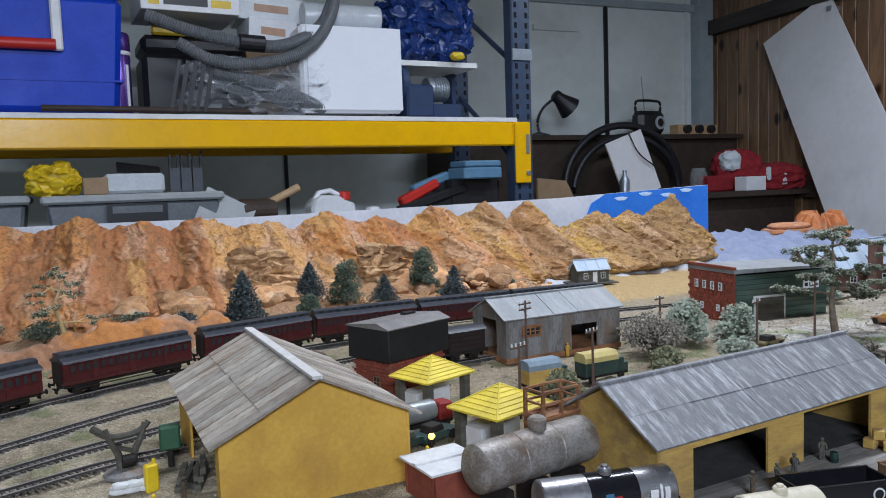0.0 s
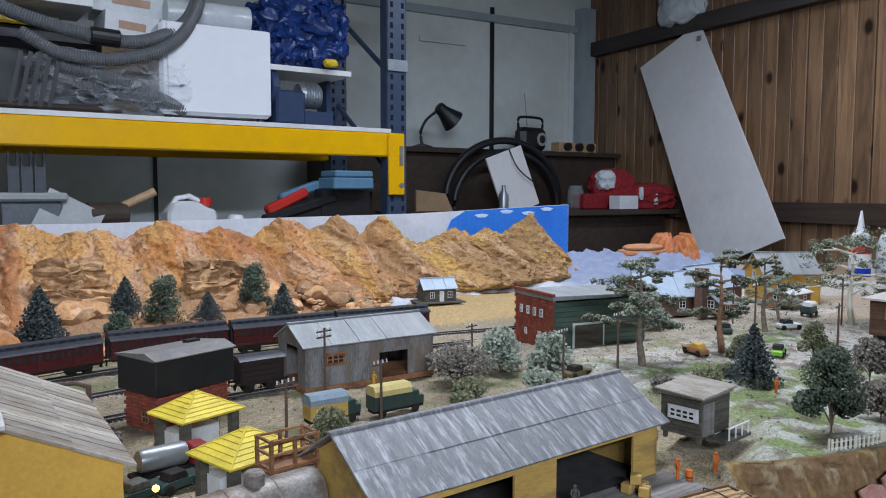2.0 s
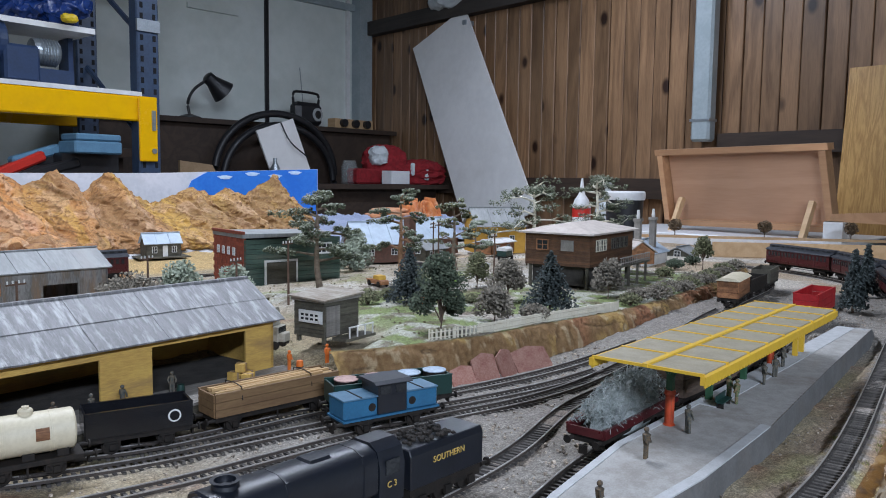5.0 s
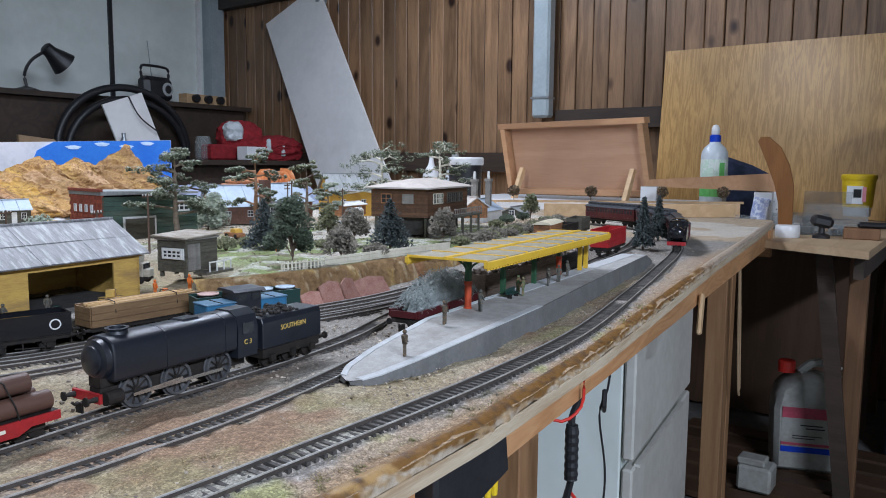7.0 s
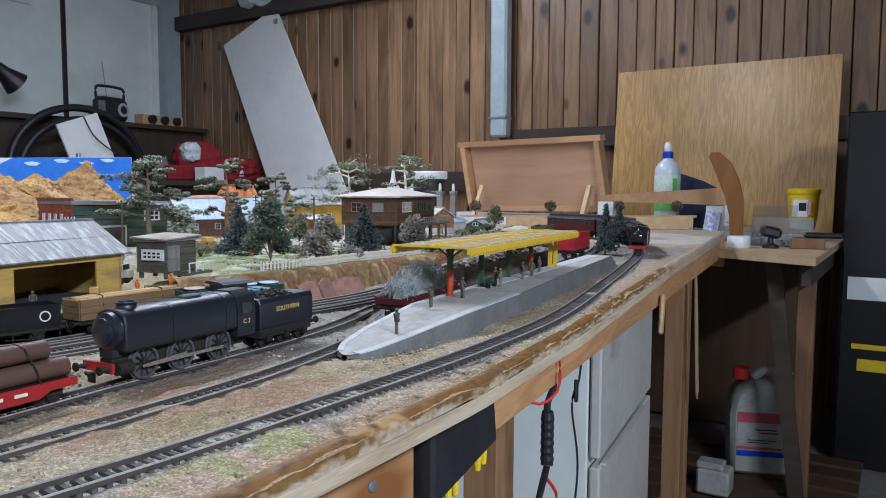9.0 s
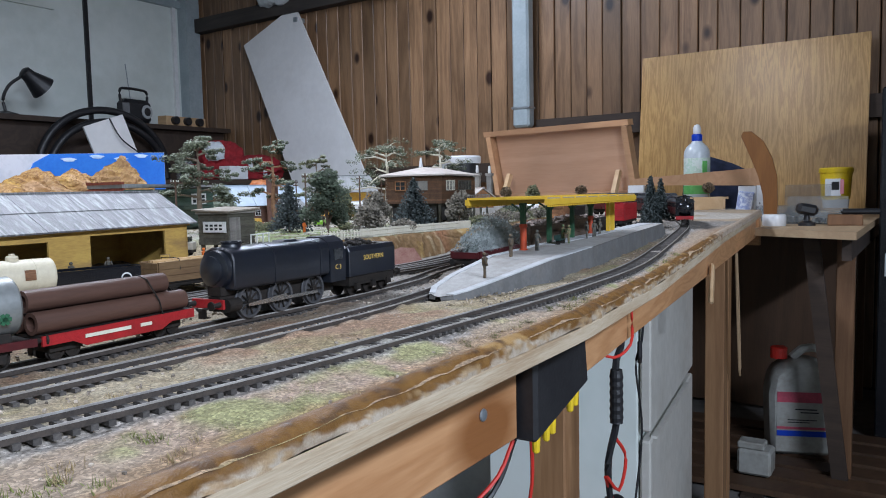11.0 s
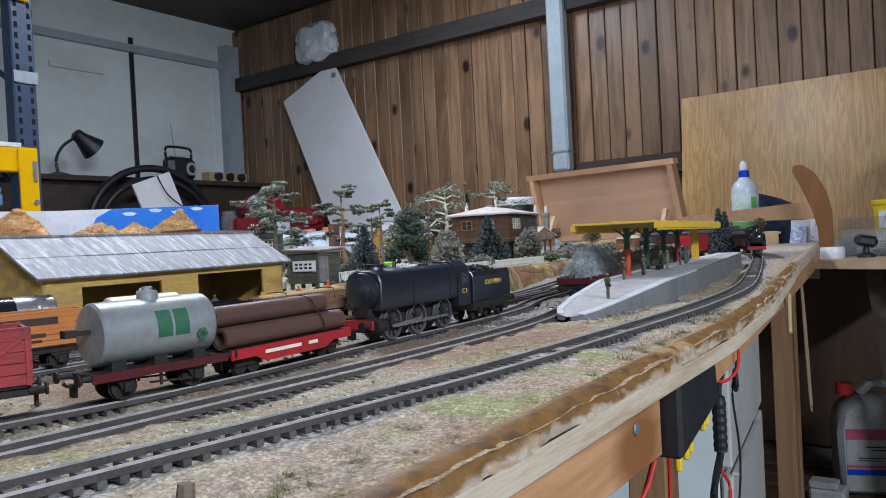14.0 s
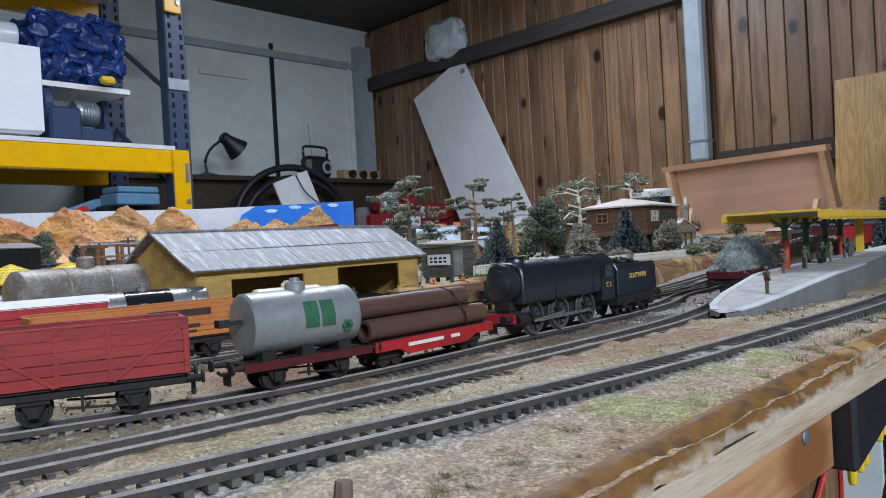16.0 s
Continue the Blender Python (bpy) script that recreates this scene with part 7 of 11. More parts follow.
part("parapet", box(B(), (-0.084, 0, 0.082), (0.005, 0.117, 0.004)), MT["brick"], wk)
for k in range(4):
    window(wk, -0.0842, 0.034 - k * 0.020, 0.056, 0.007, 0.010, axis="x")
for k in range(2):
    window(wk, -0.0842, 0.02 - k * 0.04, 0.027, 0.006, 0.008, axis="x")
window(wk, 0.052, -0.0562, 0.057, 0.026, 0.014, bars=2)
part("door_frame", box(B(), (-0.022, -0.0565, 0.022), (0.056, 0.0016, 0.044)), MT["trimwhite"], wk, "white door surround")
part("door", box(B(), (-0.022, -0.0578, 0.021), (0.049, 0.0016, 0.040)), MT["huttimber"], wk, "brown double door")
part("step", box(B(), (0.02, -0.066, 0.004), (0.16, 0.022, 0.004)), MT["plattop"], wk, "pale loading step")

# signal box
sb = thing("signal_box", "small dark planked signal box with one white window", "model building", pose(0.990, 0.7166, 1.0655, 0, 0, 12) @ Matrix.Diagonal((0.86, 0.86, 0.90, 1)))
SW, SD = 0.074, 0.057
part("core", box(B(), (0, 0, 0.030), (SW - 0.004, SD - 0.004, 0.046)), MT["inside"], sb)
for zi in range(9):
    part("plank", box(B(), (0.0003 * (zi % 3), 0, 0.0085 + zi * 0.0053), (SW, SD, 0.0049)), MT["huttimber"], sb)
part("fascia", box(B(), (0, 0, 0.0555), (SW + 0.006, SD + 0.006, 0.0035)), MT["dockplank"], sb, "pale board under the roof")
part("roof", box(B(), (0.0, 0.0, 0.0600), (SW + 0.014, SD + 0.014, 0.0022), 0, 2, -2), MT["roofwood"], sb, "flat weathered plank roof")
part("window_board", box(B(), (-SW / 2 - 0.0010, -0.004, 0.0335), (0.0016, 0.044, 0.017)), MT["trimwhite"], sb, "white window surround")
window(sb, -SW / 2 - 0.0020, -0.004, 0.0335, 0.036, 0.012, axis="x", bars=3)
for k in range(5):
    part("door_plank", box(B(), (-0.030 + k * 0.0055, -SD / 2 - 0.0010, 0.028), (0.005, 0.0018, 0.040)), MT["dockplank"], sb, "pale grey door planks" if k == 0 else "")
for x in (-0.032, 0.0, 0.032):
    for y in (-0.024, 0.024):
        part("leg", box(B(), (x, y, 0.002), (0.005, 0.005, 0.010)), MT["huttimber"], sb)
part("porch", box(B(), (0.010, -SD / 2 - 0.015, 0.004), (0.066, 0.026, 0.004)), MT["huttimber"], sb)
for k in range(4):
    part("railing_post", box(B(), (-0.014 + k * 0.017, -SD / 2 - 0.027, 0.013), (0.0016, 0.0016, 0.016)), MT["trimwhite"], sb)
part("railing", box(B(), (0.012, -SD / 2 - 0.027, 0.0205), (0.054, 0.0018, 0.0018)), MT["trimwhite"], sb, "white porch railing")

# brown bungalow on stilts
bg = thing("bungalow", "brown planked bungalow on stilts with pale hipped roof", "model building", pose(1.630, 0.787, 1.1075, 0, 0, 12))
LX, LY = 0.215, 0.125
part("core", box(B(), (0, 0, 0.034), (LX - 0.006, LY - 0.006, 0.054)), MT["inside"], bg)
for zi in range(-3, 9):
    part("plank", box(B(), (0, 0, 0.0215 + zi * 0.0046), (LX, LY, 0.0043)), MT["bungbrown"], bg)
bm = B()
zz, ov = 0.062, 0.010
a_ = [(-LX / 2 - ov, -LY / 2 - ov, zz), (LX / 2 + ov, -LY / 2 - ov, zz), (LX / 2 + ov, LY / 2 + ov, zz), (-LX / 2 - ov, LY / 2 + ov, zz)]
lo = [bm.verts.new(p) for p in a_]
mid = [bm.verts.new((p[0], p[1], zz + 0.003)) for p in a_]
r0, r1 = bm.verts.new((-LX / 2 + 0.05, 0, zz + 0.019)), bm.verts.new((LX / 2 - 0.05, 0, zz + 0.019))
bm.faces.new(list(reversed(lo)))
for a in range(4):
    bm.faces.new((lo[a], lo[(a + 1) % 4], mid[(a + 1) % 4], mid[a]))
bm.faces.new((mid[0], mid[1], r1, r0))
bm.faces.new((mid[1], mid[2], r1))
bm.faces.new((mid[2], mid[3], r0, r1))
bm.faces.new((mid[3], mid[0], r0))
MT["roofpink"] = pbr("pinkish_pale_roof", (0.56, 0.50, 0.45), (0.47, 0.41, 0.37), 60, 0.75, bump=0.15, dirt=(0.40, 0.33, 0.28), dirt_scale=22, dirt_amt=0.5)
part("roof", bm, MT["roofpink"], bg, "pale hipped roof")
# added dark block stands in for the shade between the stilts
part("underfloor", box(B(), (0.0, 0.004, -0.012), (LX - 0.030, LY - 0.024, 0.036)), MT["inside"], bg, "dark block added as shade below the bungalow")
for x in (-0.1, -0.05, 0, 0.05, 0.1):
    for y in (-0.055, 0.055):
        part("stilt", box(B(), (x, y, -0.0145), (0.005, 0.005, 0.045)), MT["huttimber"], bg)
window(bg, -LX / 2, 0.028, 0.042, 0.022, 0.018, axis="x", mat=MT["brownplank"])
part("shutter", box(B(), (-LX / 2 - 0.001, -0.02, 0.042), (0.002, 0.024, 0.019)), MT["dockplank"], bg, "tan closed shutter")
for k in range(3):
    window(bg, -0.075 + k * 0.017, -LY / 2, 0.042, 0.014, 0.020, mat=MT["cream"])
for k in range(4):
    window(bg, 0.0 + k * 0.022, -LY / 2, 0.042, 0.018, 0.020, mat=MT["huttimber"])
part("verandah", box(B(), (0.03, -LY / 2 - 0.018, 0.004), (0.16, 0.034, 0.003)), MT["huttimber"], bg)
bm = B()
for k in range(14):
    box(bm, (-0.045 + k * 0.0118, -LY / 2 - 0.034, 0.0125), (0.0016, 0.0016, 0.015))
box(bm, (0.03, -LY / 2 - 0.034, 0.020), (0.16, 0.002, 0.0016))
box(bm, (0.03, -LY / 2 - 0.034, 0.010), (0.16, 0.002, 0.0014))
part("verandah_rail", bm, MT["dockplank"], bg)
for k in range(4):
    part("stilt", box(B(), (-0.04 + k * 0.047, -LY / 2 - 0.030, -0.017), (0.004, 0.004, 0.040)), MT["huttimber"], bg)

MT["brownbrick"] = pbr("brown_brick", (0.17, 0.085, 0.06), (0.11, 0.06, 0.045), 120, 0.85, bump=0.2)
an = gable_house("cottage", "small brown cottage with pale pink roof", "model building", pose(1.835, 0.800, G + 0.040, 0, 0, 60), 0.075, 0.06, 0.026, 0.046, MT["brownplank"], MT["roofpink"], 0.005, sheets=4)
for cx, cy in ((1.95, 0.858), (2.05, 0.878)):
    ch = thing("chimney", "tall pale brick chimney with two pots", "model chimney", pose(cx, cy, G + 0.01, 0, 0, 10) @ Matrix.Diagonal((1.1, 1.1, 1.64, 1)), group="tall chimneys")
    part("flue", box(B(), (0, 0, 0.034), (0.012, 0.012, 0.068)), MT["dockplank"], ch)
    part("cap", box(B(), (0, 0, 0.069), (0.016, 0.016, 0.004)), MT["dockplank"], ch)
    part("pot", lathe(B(), [(0.003, 0.071), (0.0038, 0.074), (0.0026, 0.083)], 10), MT["trimwhite"], ch)
gable_house("stone_house", "house with pale blue hipped roof under tall chimneys", "model building", pose(2.03, 0.90, G + 0.015, 0, 0, 10), 0.13, 0.09, 0.03, 0.056, MT["trimwhite"], MT["blueroof"], 0.006, sheets=3)
for m, L, W, wl, rd, wm, rm, lab in (
        (pose(1.60, 1.36, G + 0.012, 0, 0, -20), 0.13, 0.10, 0.045, 0.092, MT["brownbrick"], MT["blueroof"], "brown brick house with steep pale blue roof"),
        (pose(1.82, 1.43, G + 0.01, 0, 0, 10), 0.16, 0.12, 0.046, 0.094, MT["brownbrick"], MT["blueroof"], "dark house with wide pale blue roof"),
        (pose(2.03, 1.36, G + 0.01, 0, 0, -30), 0.14, 0.12, 0.075, 0.121, MT["ochre"], MT["roofpale"], "mustard yellow house with pale roof"),
        (pose(1.66, 1.24, G + 0.02, 0, 0, 5), 0.07, 0.05, 0.028, 0.045, MT["huttimber"], MT["roofpale"], "small dark hut with grey roof"),
        (pose(1.92, 1.26, G + 0.02, 0, 0, 8), 0.11, 0.05, 0.028, 0.034, MT["brownplank"], MT["trimwhite"], "low shop with white verandah roof"),
        (pose(2.28, 0.92, G + 0.005, 0, 0, 8), 0.08, 0.06, 0.022, 0.036, MT["huttimber"], MT["roofpale"], "low dark hut with grey roof")):
    g_ = gable_house("house", lab, "model building", m, L, W, wl, rd, wm, rm, 0.006, sheets=3)
    window(g_, -L * 0.22, -W / 2, wl * 0.55, 0.014, 0.014)
    window(g_, L * 0.22, -W / 2, wl * 0.55, 0.014, 0.014)
    window(g_, -L / 2, 0, wl * 0.9, 0.016, 0.016, axis="x")
tw = thing("brick_tower", "slim square brown brick tower", "model building", pose(1.615, 1.255, G + 0.015))
part("shaft", box(B(), (0, 0, 0.052), (0.020, 0.020, 0.104)), MT["brownbrick"], tw)
part("cap", box(B(), (0, 0, 0.105), (0.021, 0.021, 0.003)), MT["mortar"], tw)

# little station house by the rocks
wh = gable_house("station_house", "tiny green house with white trim and blue roof", "model building", pose(1.265, 1.80, G + 0.006, 0, 0, -8), 0.085, 0.05, 0.036, 0.058, MT["huttimber"], MT["blueroof"], 0.005, sheets=3)
window(wh, -0.022, -0.025, 0.02, 0.011, 0.015)
window(wh, 0.026, -0.025, 0.02, 0.011, 0.015)
part("door", box(B(), (0.004, -0.0256, 0.015), (0.012, 0.0016, 0.029)), MT["trimwhite"], wh, "white door")
part("base", box(B(), (0, -0.006, 0.001), (0.125, 0.075, 0.003)), MT["huttimber"], wh)

# passenger platform with ramped ends
FR = [(0.752, 0.203), (0.756, 0.193), (0.768, 0.185), (0.805, 0.175), (0.884, 0.166), (1.014, 0.177), (1.243, 0.212), (1.515, 0.250), (1.59, 0.268)]
BKp = [(0.752, 0.207), (0.757, 0.216), (0.772, 0.224), (0.81, 0.230), (0.9, 0.240), (1.03, 0.248), (1.243, 0.264), (1.50, 0.286), (1.59, 0.290)]
HP = [0.000, 0.0015, 0.004, 0.010, 0.019, 0.021, 0.021, 0.021, 0.004]
sp = thing("station_platform", "curved grey station platform with ramped ends", "model platform")
bt, bs = B(), B()
pt = None
for (fx, fy), (bx, by), hh in zip(FR, BKp, HP):
    z = G + 0.001 + hh
    a, b_ = bt.verts.new((fx, fy, z)), bt.verts.new((bx, by, z))
    q = [bs.verts.new((fx, fy - 0.0, z - 0.0005)), bs.verts.new((fx, fy - 0.001, G - 0.002)), bs.verts.new((bx, by, z - 0.0005)), bs.verts.new((bx, by + 0.001, G - 0.002))]
    if pt:
        bt.faces.new((pt[0], a, b_, pt[1]))
        bs.faces.new((pt[2][0], pt[2][1], q[1], q[0]))
        bs.faces.new((pt[2][2], q[2], q[3], pt[2][3]))
    pt = (a, b_, q)
part("deck", bt, MT["plattop"], sp, "pale concrete deck")
part("side_wall", bs, MT["platgrey"], sp, "grey platform face")


def rim(name, edge, side, wid, k0, k1, label):
    """A whitewashed strip along the deck's edge, from one outline point to another."""
    bm, prev = B(), None
    for (x, y), h in list(zip(edge, HP))[k0:k1]:
        z = G + 0.0016 + h
        r = [bm.verts.new((x, y + side * o, z + d)) for o, d in ((-0.0004, -0.001), (wid, -0.001), (wid, 0.0001), (-0.0004, 0.0001))]
        if prev:
            for a in range(4):
                bm.faces.new((prev[a], prev[(a + 1) % 4], r[(a + 1) % 4], r[a]))
        else:
            bm.faces.new(r)
        prev = r
    bm.faces.new(list(reversed(prev)))
    bmesh.ops.recalc_face_normals(bm, faces=bm.faces)
    part(name, bm, MT["edging"], sp, label)


rim("edging", FR, 1, 0.0070, 1, 6, "whitewashed edge of the ramp")
rim("edging", BKp, -1, 0.0055, 1, 6, "whitewashed edge of the ramp")
rim("whitewashed_strip", BKp, -1, 0.020, 5, 8, "whitewashed back half of the deck")
bm = B()
ends = [[(x, y, z + d) for x, y, z in ((1.50, 0.2500, G + 0.0216), (1.585, 0.2685, G + 0.0064), (1.585, 0.2885, G + 0.0064), (1.50, 0.2840, G + 0.0216))] for d in (-0.0006, 0.0016)]
lo4, hi4 = [[bm.verts.new(p) for p in e] for e in ends]
bm.faces.new(lo4)
bm.faces.new(hi4)
for i in range(4):
    bm.faces.new((lo4[i], lo4[(i + 1) % 4], hi4[(i + 1) % 4], hi4[i]))
bmesh.ops.recalc_face_normals(bm, faces=bm.faces)
part("whitewashed_end", bm, MT["edging"], sp, "whitewashed far ramp")

cn = thing("platform_canopy", "yellow platform canopy with grey roof panels on green posts", "canopy", pose(1.108, 0.2495, 1.1245, 0, 0.4, 6.1))
CL, CW = 0.388, 0.085
part("frame_edge", box(B(), (0, -CW / 2, 0.0015), (CL, 0.004, 0.006)), MT["canopy"], cn)
part("frame_edge", box(B(), (0, CW / 2, 0.0015), (CL, 0.004, 0.006)), MT["canopy"], cn)
for i in range(9):
    x = -CL / 2 + 0.002 + i * (CL - 0.004) / 8
    part("cross_bar", box(B(), (x, 0, 0.0052), (0.0022, CW, 0.0022)), MT["canopy"], cn)
part("ridge_bar", box(B(), (0, 0, 0.0058), (CL, 0.004, 0.0026)), MT["canopy"], cn)
for i in range(8):
    for sy in (-1, 1):
        x = -CL / 2 + 0.002 + (i + 0.5) * (CL - 0.004) / 8
        part("roof_panel", box(B(), (x, sy * CW / 4, 0.0048), ((CL - 0.004) / 8 - 0.0018, CW / 2 - 0.003, 0.0014)), MT["panegrey"], cn, "frosted grey roof panel")
bm = B()
for i in range(58):
    x = -CL / 2 + 0.004 + i * (CL - 0.008) / 57
    for sy in (-1, 1):
        box(bm, (x, sy * (CW / 2 + 0.0006), -0.0018), (0.004, 0.0012, 0.0034))
tagged(part("valance", bm, MT["canopy"], cn, "toothed yellow valance"), kind="stuff")
for k, x in enumerate((-0.145, -0.06, 0.03, 0.115)):
    ps = part("post", box(B(), (x, 0, -0.026), (0.005, 0.005, 0.052)), MT["green"], cn, "green post")
    bm = B()
    for s in (-1, 1):
        for sx, sy in ((1, 0), (0, 1)):
            tube(bm, [(x, 0, -0.014), (x + s * 0.004 * sx, s * 0.005 * sy, -0.006), (x + s * 0.010 * sx, s * 0.013 * sy, -0.001)], 0.0011, 5)
    part("bracket", bm, MT["green"], ps)
part("post_base", lathe(B(), [(0.0046, -0.052), (0.0046, -0.049), (0.0036, -0.048), (0.0036, -0.026), (0.0044, -0.025), (0.0040, -0.022)], 12, (-0.145, 0, 0)), MT["pillarred"], cn, "orange-red pillar base", smooth=35)
part("post_base", lathe(B(), [(0.0046, -0.052), (0.0046, -0.049), (0.0036, -0.048), (0.0036, -0.026), (0.0044, -0.025), (0.0040, -0.022)], 12, (0.115, 0, 0)), MT["pillarred"], cn, "orange-red pillar base", smooth=35)
for x in (0.17, 0.195):
    part("post", box(B(), (x, -0.01, -0.024), (0.005, 0.005, 0.056)), MT["canopy"], cn, "yellow post")

# snowy plaster ground and the far mesa
SNX, SNY = np.meshgrid(np.linspace(1.03, 2.6, 150), np.linspace(1.72, 2.225, 60))
nz = fbm(SNX, SNY, 7, 4, 41)
mask = sm(0.0, 0.05, SNY - (1.80 + 0.05 * nz + 0.08 * (SNX < 1.75) * sm(1.2, 1.5, SNX) - 0.25 * sm(1.75, 2.1, SNX) + 0.02)) * sm(0, 0.06, SNX - 1.03) * sm(0, 0.1, 2.6 - SNX)
SNZ = G - 0.006 + mask * (0.012 + 0.018 * np.abs(nz) + (0.052 + 0.02 * np.abs(fbm(SNX, SNY, 22, 4, 43))) * sm(1.72, 1.98, SNX) * sm(1.84, 2.02, SNY))
tn = np.ones((*SNX.shape, 3)) * C(0.80, 0.80, 0.82)
tn = lay(tn, C(0.36, 0.41, 0.56), sm(1.68, 1.86, SNX + 0.1 * nz) * 0.95)
MT["snow"] = pbr("plaster_snow", (0.74, 0.74, 0.74), (0.56, 0.58, 0.60), 30, 0.9, bump=0.2, attr="tone")
tagged(new("plaster_snow", grid_mesh("plaster_snow", SNX, SNY, SNZ, MT["snow"], tn)), "crumpled white and blue-grey plaster snow", "scenery", kind="structure")


def mesa(cx, cy, w, d, hh, seed, fluted):
    """A butte: stacked rounded strata, or deep vertical flutes under a lumpy crown."""
    rs = random.Random(seed)
    widths = [1.0, 0.93, 0.97, 0.84, 0.70]
    offs = [(rs.uniform(-0.05, 0.05), rs.uniform(-0.05, 0.05)) for _ in widths]
    bm, rings, rows = B(), [], 40
    for i in range(rows + 1):
        q = i / rows
        ring = []
        for k in range(110):
            a = k * math.tau / 110
            ca, sa = math.cos(a), math.sin(a)
            wob = 1 + 0.16 * noise.noise(Vector((ca * 1.6, sa * 1.6, seed))) + 0.05 * noise.noise(Vector((ca * 7, sa * 7, q * 5 + seed)))
            if fluted:
                fl_ = abs(math.sin(a * 7 + 1.6 * noise.noise(Vector((ca * 2, sa * 2, q * 1.5 + seed)))))
                r = wob * (1.08 - 0.34 * q - 0.55 * max(0.0, q - 0.8) ** 1.0) * (0.84 + 0.20 * fl_)
                z = hh * q * (0.86 + 0.34 * noise.noise(Vector((ca * 2.2, sa * 2.2, seed + 9))) + 0.16 * fl_ * q)
                ox = oy = 0.0
            else:
                b = min(4, int(q * 5))
                f = q * 5 - b
                r = wob * widths[b] * (0.90 + 0.13 * math.sqrt(max(0.0, 1 - (2 * f - 1) ** 4))) * (1 - 0.35 * max(0.0, q - 0.9) * 10 * 0.6)
                z = hh * q
                ox, oy = offs[b]
            if i == rows:
                r *= 0.35
            ring.append(bm.verts.new((w / 2 * (r * ca + ox), d / 2 * (r * sa + oy), z)))
        rings.append(ring)
    for i in range(rows):
        for k in range(110):
            bm.faces.new((rings[i][k], rings[i][(k + 1) % 110], rings[i + 1][(k + 1) % 110], rings[i + 1][k]))
    bm.faces.new(rings[-1])
    single("mesa_rock", bm, MT["mesa"] if fluted else MT["mesapale"], "fluted bright orange model butte" if fluted else "layered pale orange model mesa rock", "model rock", pose(cx, cy, G + 0.015, 0, 0, 15 * seed), smooth=38)


MT["mesapale"] = pbr("pale_orange_mesa", (0.60, 0.27, 0.12), (0.46, 0.18, 0.08), 60, 0.85, bump=0.4, dirt=(0.64, 0.40, 0.27), dirt_scale=40, dirt_amt=0.6)
mesa(2.24, 2.06, 0.24, 0.16, 0.090, 1, False)
mesa(2.40, 2.07, 0.24, 0.16, 0.110, 5, True)

# ---- rolling stock ----
MT["maroon"] = pbr("maroon_coach", (0.088, 0.014, 0.016), (0.066, 0.011, 0.013), 60, 0.3, bump=0.03)
MT["vanbrown"] = pbr("brown_black_van", (0.030, 0.018, 0.016), (0.020, 0.013, 0.012), 60, 0.6, bump=0.05, spec=0.3)
MT["coachroof"] = pbr("dark_coach_roof", (0.025, 0.028, 0.036), (0.035, 0.038, 0.045), 50, 0.45, bump=0.03)
MT["wagonred"] = pbr("red_wagon_plank", (0.30, 0.020, 0.016), (0.22, 0.014, 0.012), 90, 0.6, bump=0.08, stretch=(0.3, 1, 1), dirt=(0.06, 0.014, 0.011), dirt_scale=60, dirt_amt=0.65)
MT["wagonorange"] = pbr("orange_wagon_plank", (0.50, 0.17, 0.035), (0.42, 0.135, 0.03), 90, 0.6, bump=0.08, stretch=(0.3, 1, 1))
MT["silver"] = pbr("silver_tank", (0.33, 0.345, 0.34), (0.26, 0.275, 0.27), 30, 0.38, 0.5, 0.03, dirt=(0.16, 0.165, 0.16), dirt_scale=30, dirt_amt=0.35)
MT["tinplate"] = pbr("bright_tinplate", (0.46, 0.46, 0.47), (0.34, 0.34, 0.35), 40, 0.30, 0.8, 0.04, dirt=(0.18, 0.15, 0.12), dirt_scale=40, dirt_amt=0.5)
MT["rusttank"] = pbr("weathered_tank", (0.33, 0.31, 0.28), (0.19, 0.16, 0.13), 50, 0.5, 0.3, 0.08, contrast=0.6, dirt=(0.13, 0.075, 0.04), dirt_scale=30, dirt_amt=0.8)
MT["creamtank"] = pbr("cream_tank", (0.66, 0.60, 0.45), (0.58, 0.52, 0.38), 50, 0.5, bump=0.03)
MT["logbrown"] = pbr("brown_tube", (0.095, 0.048, 0.034), (0.075, 0.038, 0.027), 70, 0.5, bump=0.08, stretch=(0.2, 1, 1))
MT["woodload"] = pbr("sawn_timber", (0.50, 0.33, 0.16), (0.40, 0.25, 0.11), 90, 0.7, bump=0.1, stretch=(0.15, 1, 1), island=0.2)
MT["wagonbrown"] = pbr("brown_planked_wagon", (0.20, 0.12, 0.055), (0.15, 0.085, 0.04), 90, 0.7, bump=0.12, stretch=(0.2, 1, 1))
MT["darkgreen"] = pbr("dark_green_enamel", (0.012, 0.045, 0.038), (0.01, 0.035, 0.03), 60, 0.4, bump=0.03)
MT["blueloco"] = pbr("blue_enamel", (0.03, 0.15, 0.28), (0.025, 0.12, 0.23), 60, 0.4, bump=0.03)
# paler grey-blue that puts the sheen of the bonnet tops into colour
MT["bluetop"] = pbr("grey_blue_sheen_top", (0.10, 0.20, 0.29), (0.08, 0.16, 0.24), 60, 0.4, bump=0.03)
MT["wheelgrey"] = pbr("dull_wheel_rim", (0.15, 0.15, 0.155), (0.09, 0.09, 0.095), 60, 0.4, 0.5, 0.03)
MT["letter_green"] = pbr("lettering_green", (0.02, 0.11, 0.05), (0.02, 0.09, 0.04), 80, 0.5)
MT["letter_gold"] = pbr("lettering_gold", (0.62, 0.42, 0.12), (0.52, 0.35, 0.1), 80, 0.4)
MT["letter_dark"] = pbr("lettering_dark", (0.04, 0.02, 0.012), (0.03, 0.015, 0.01), 80, 0.6)
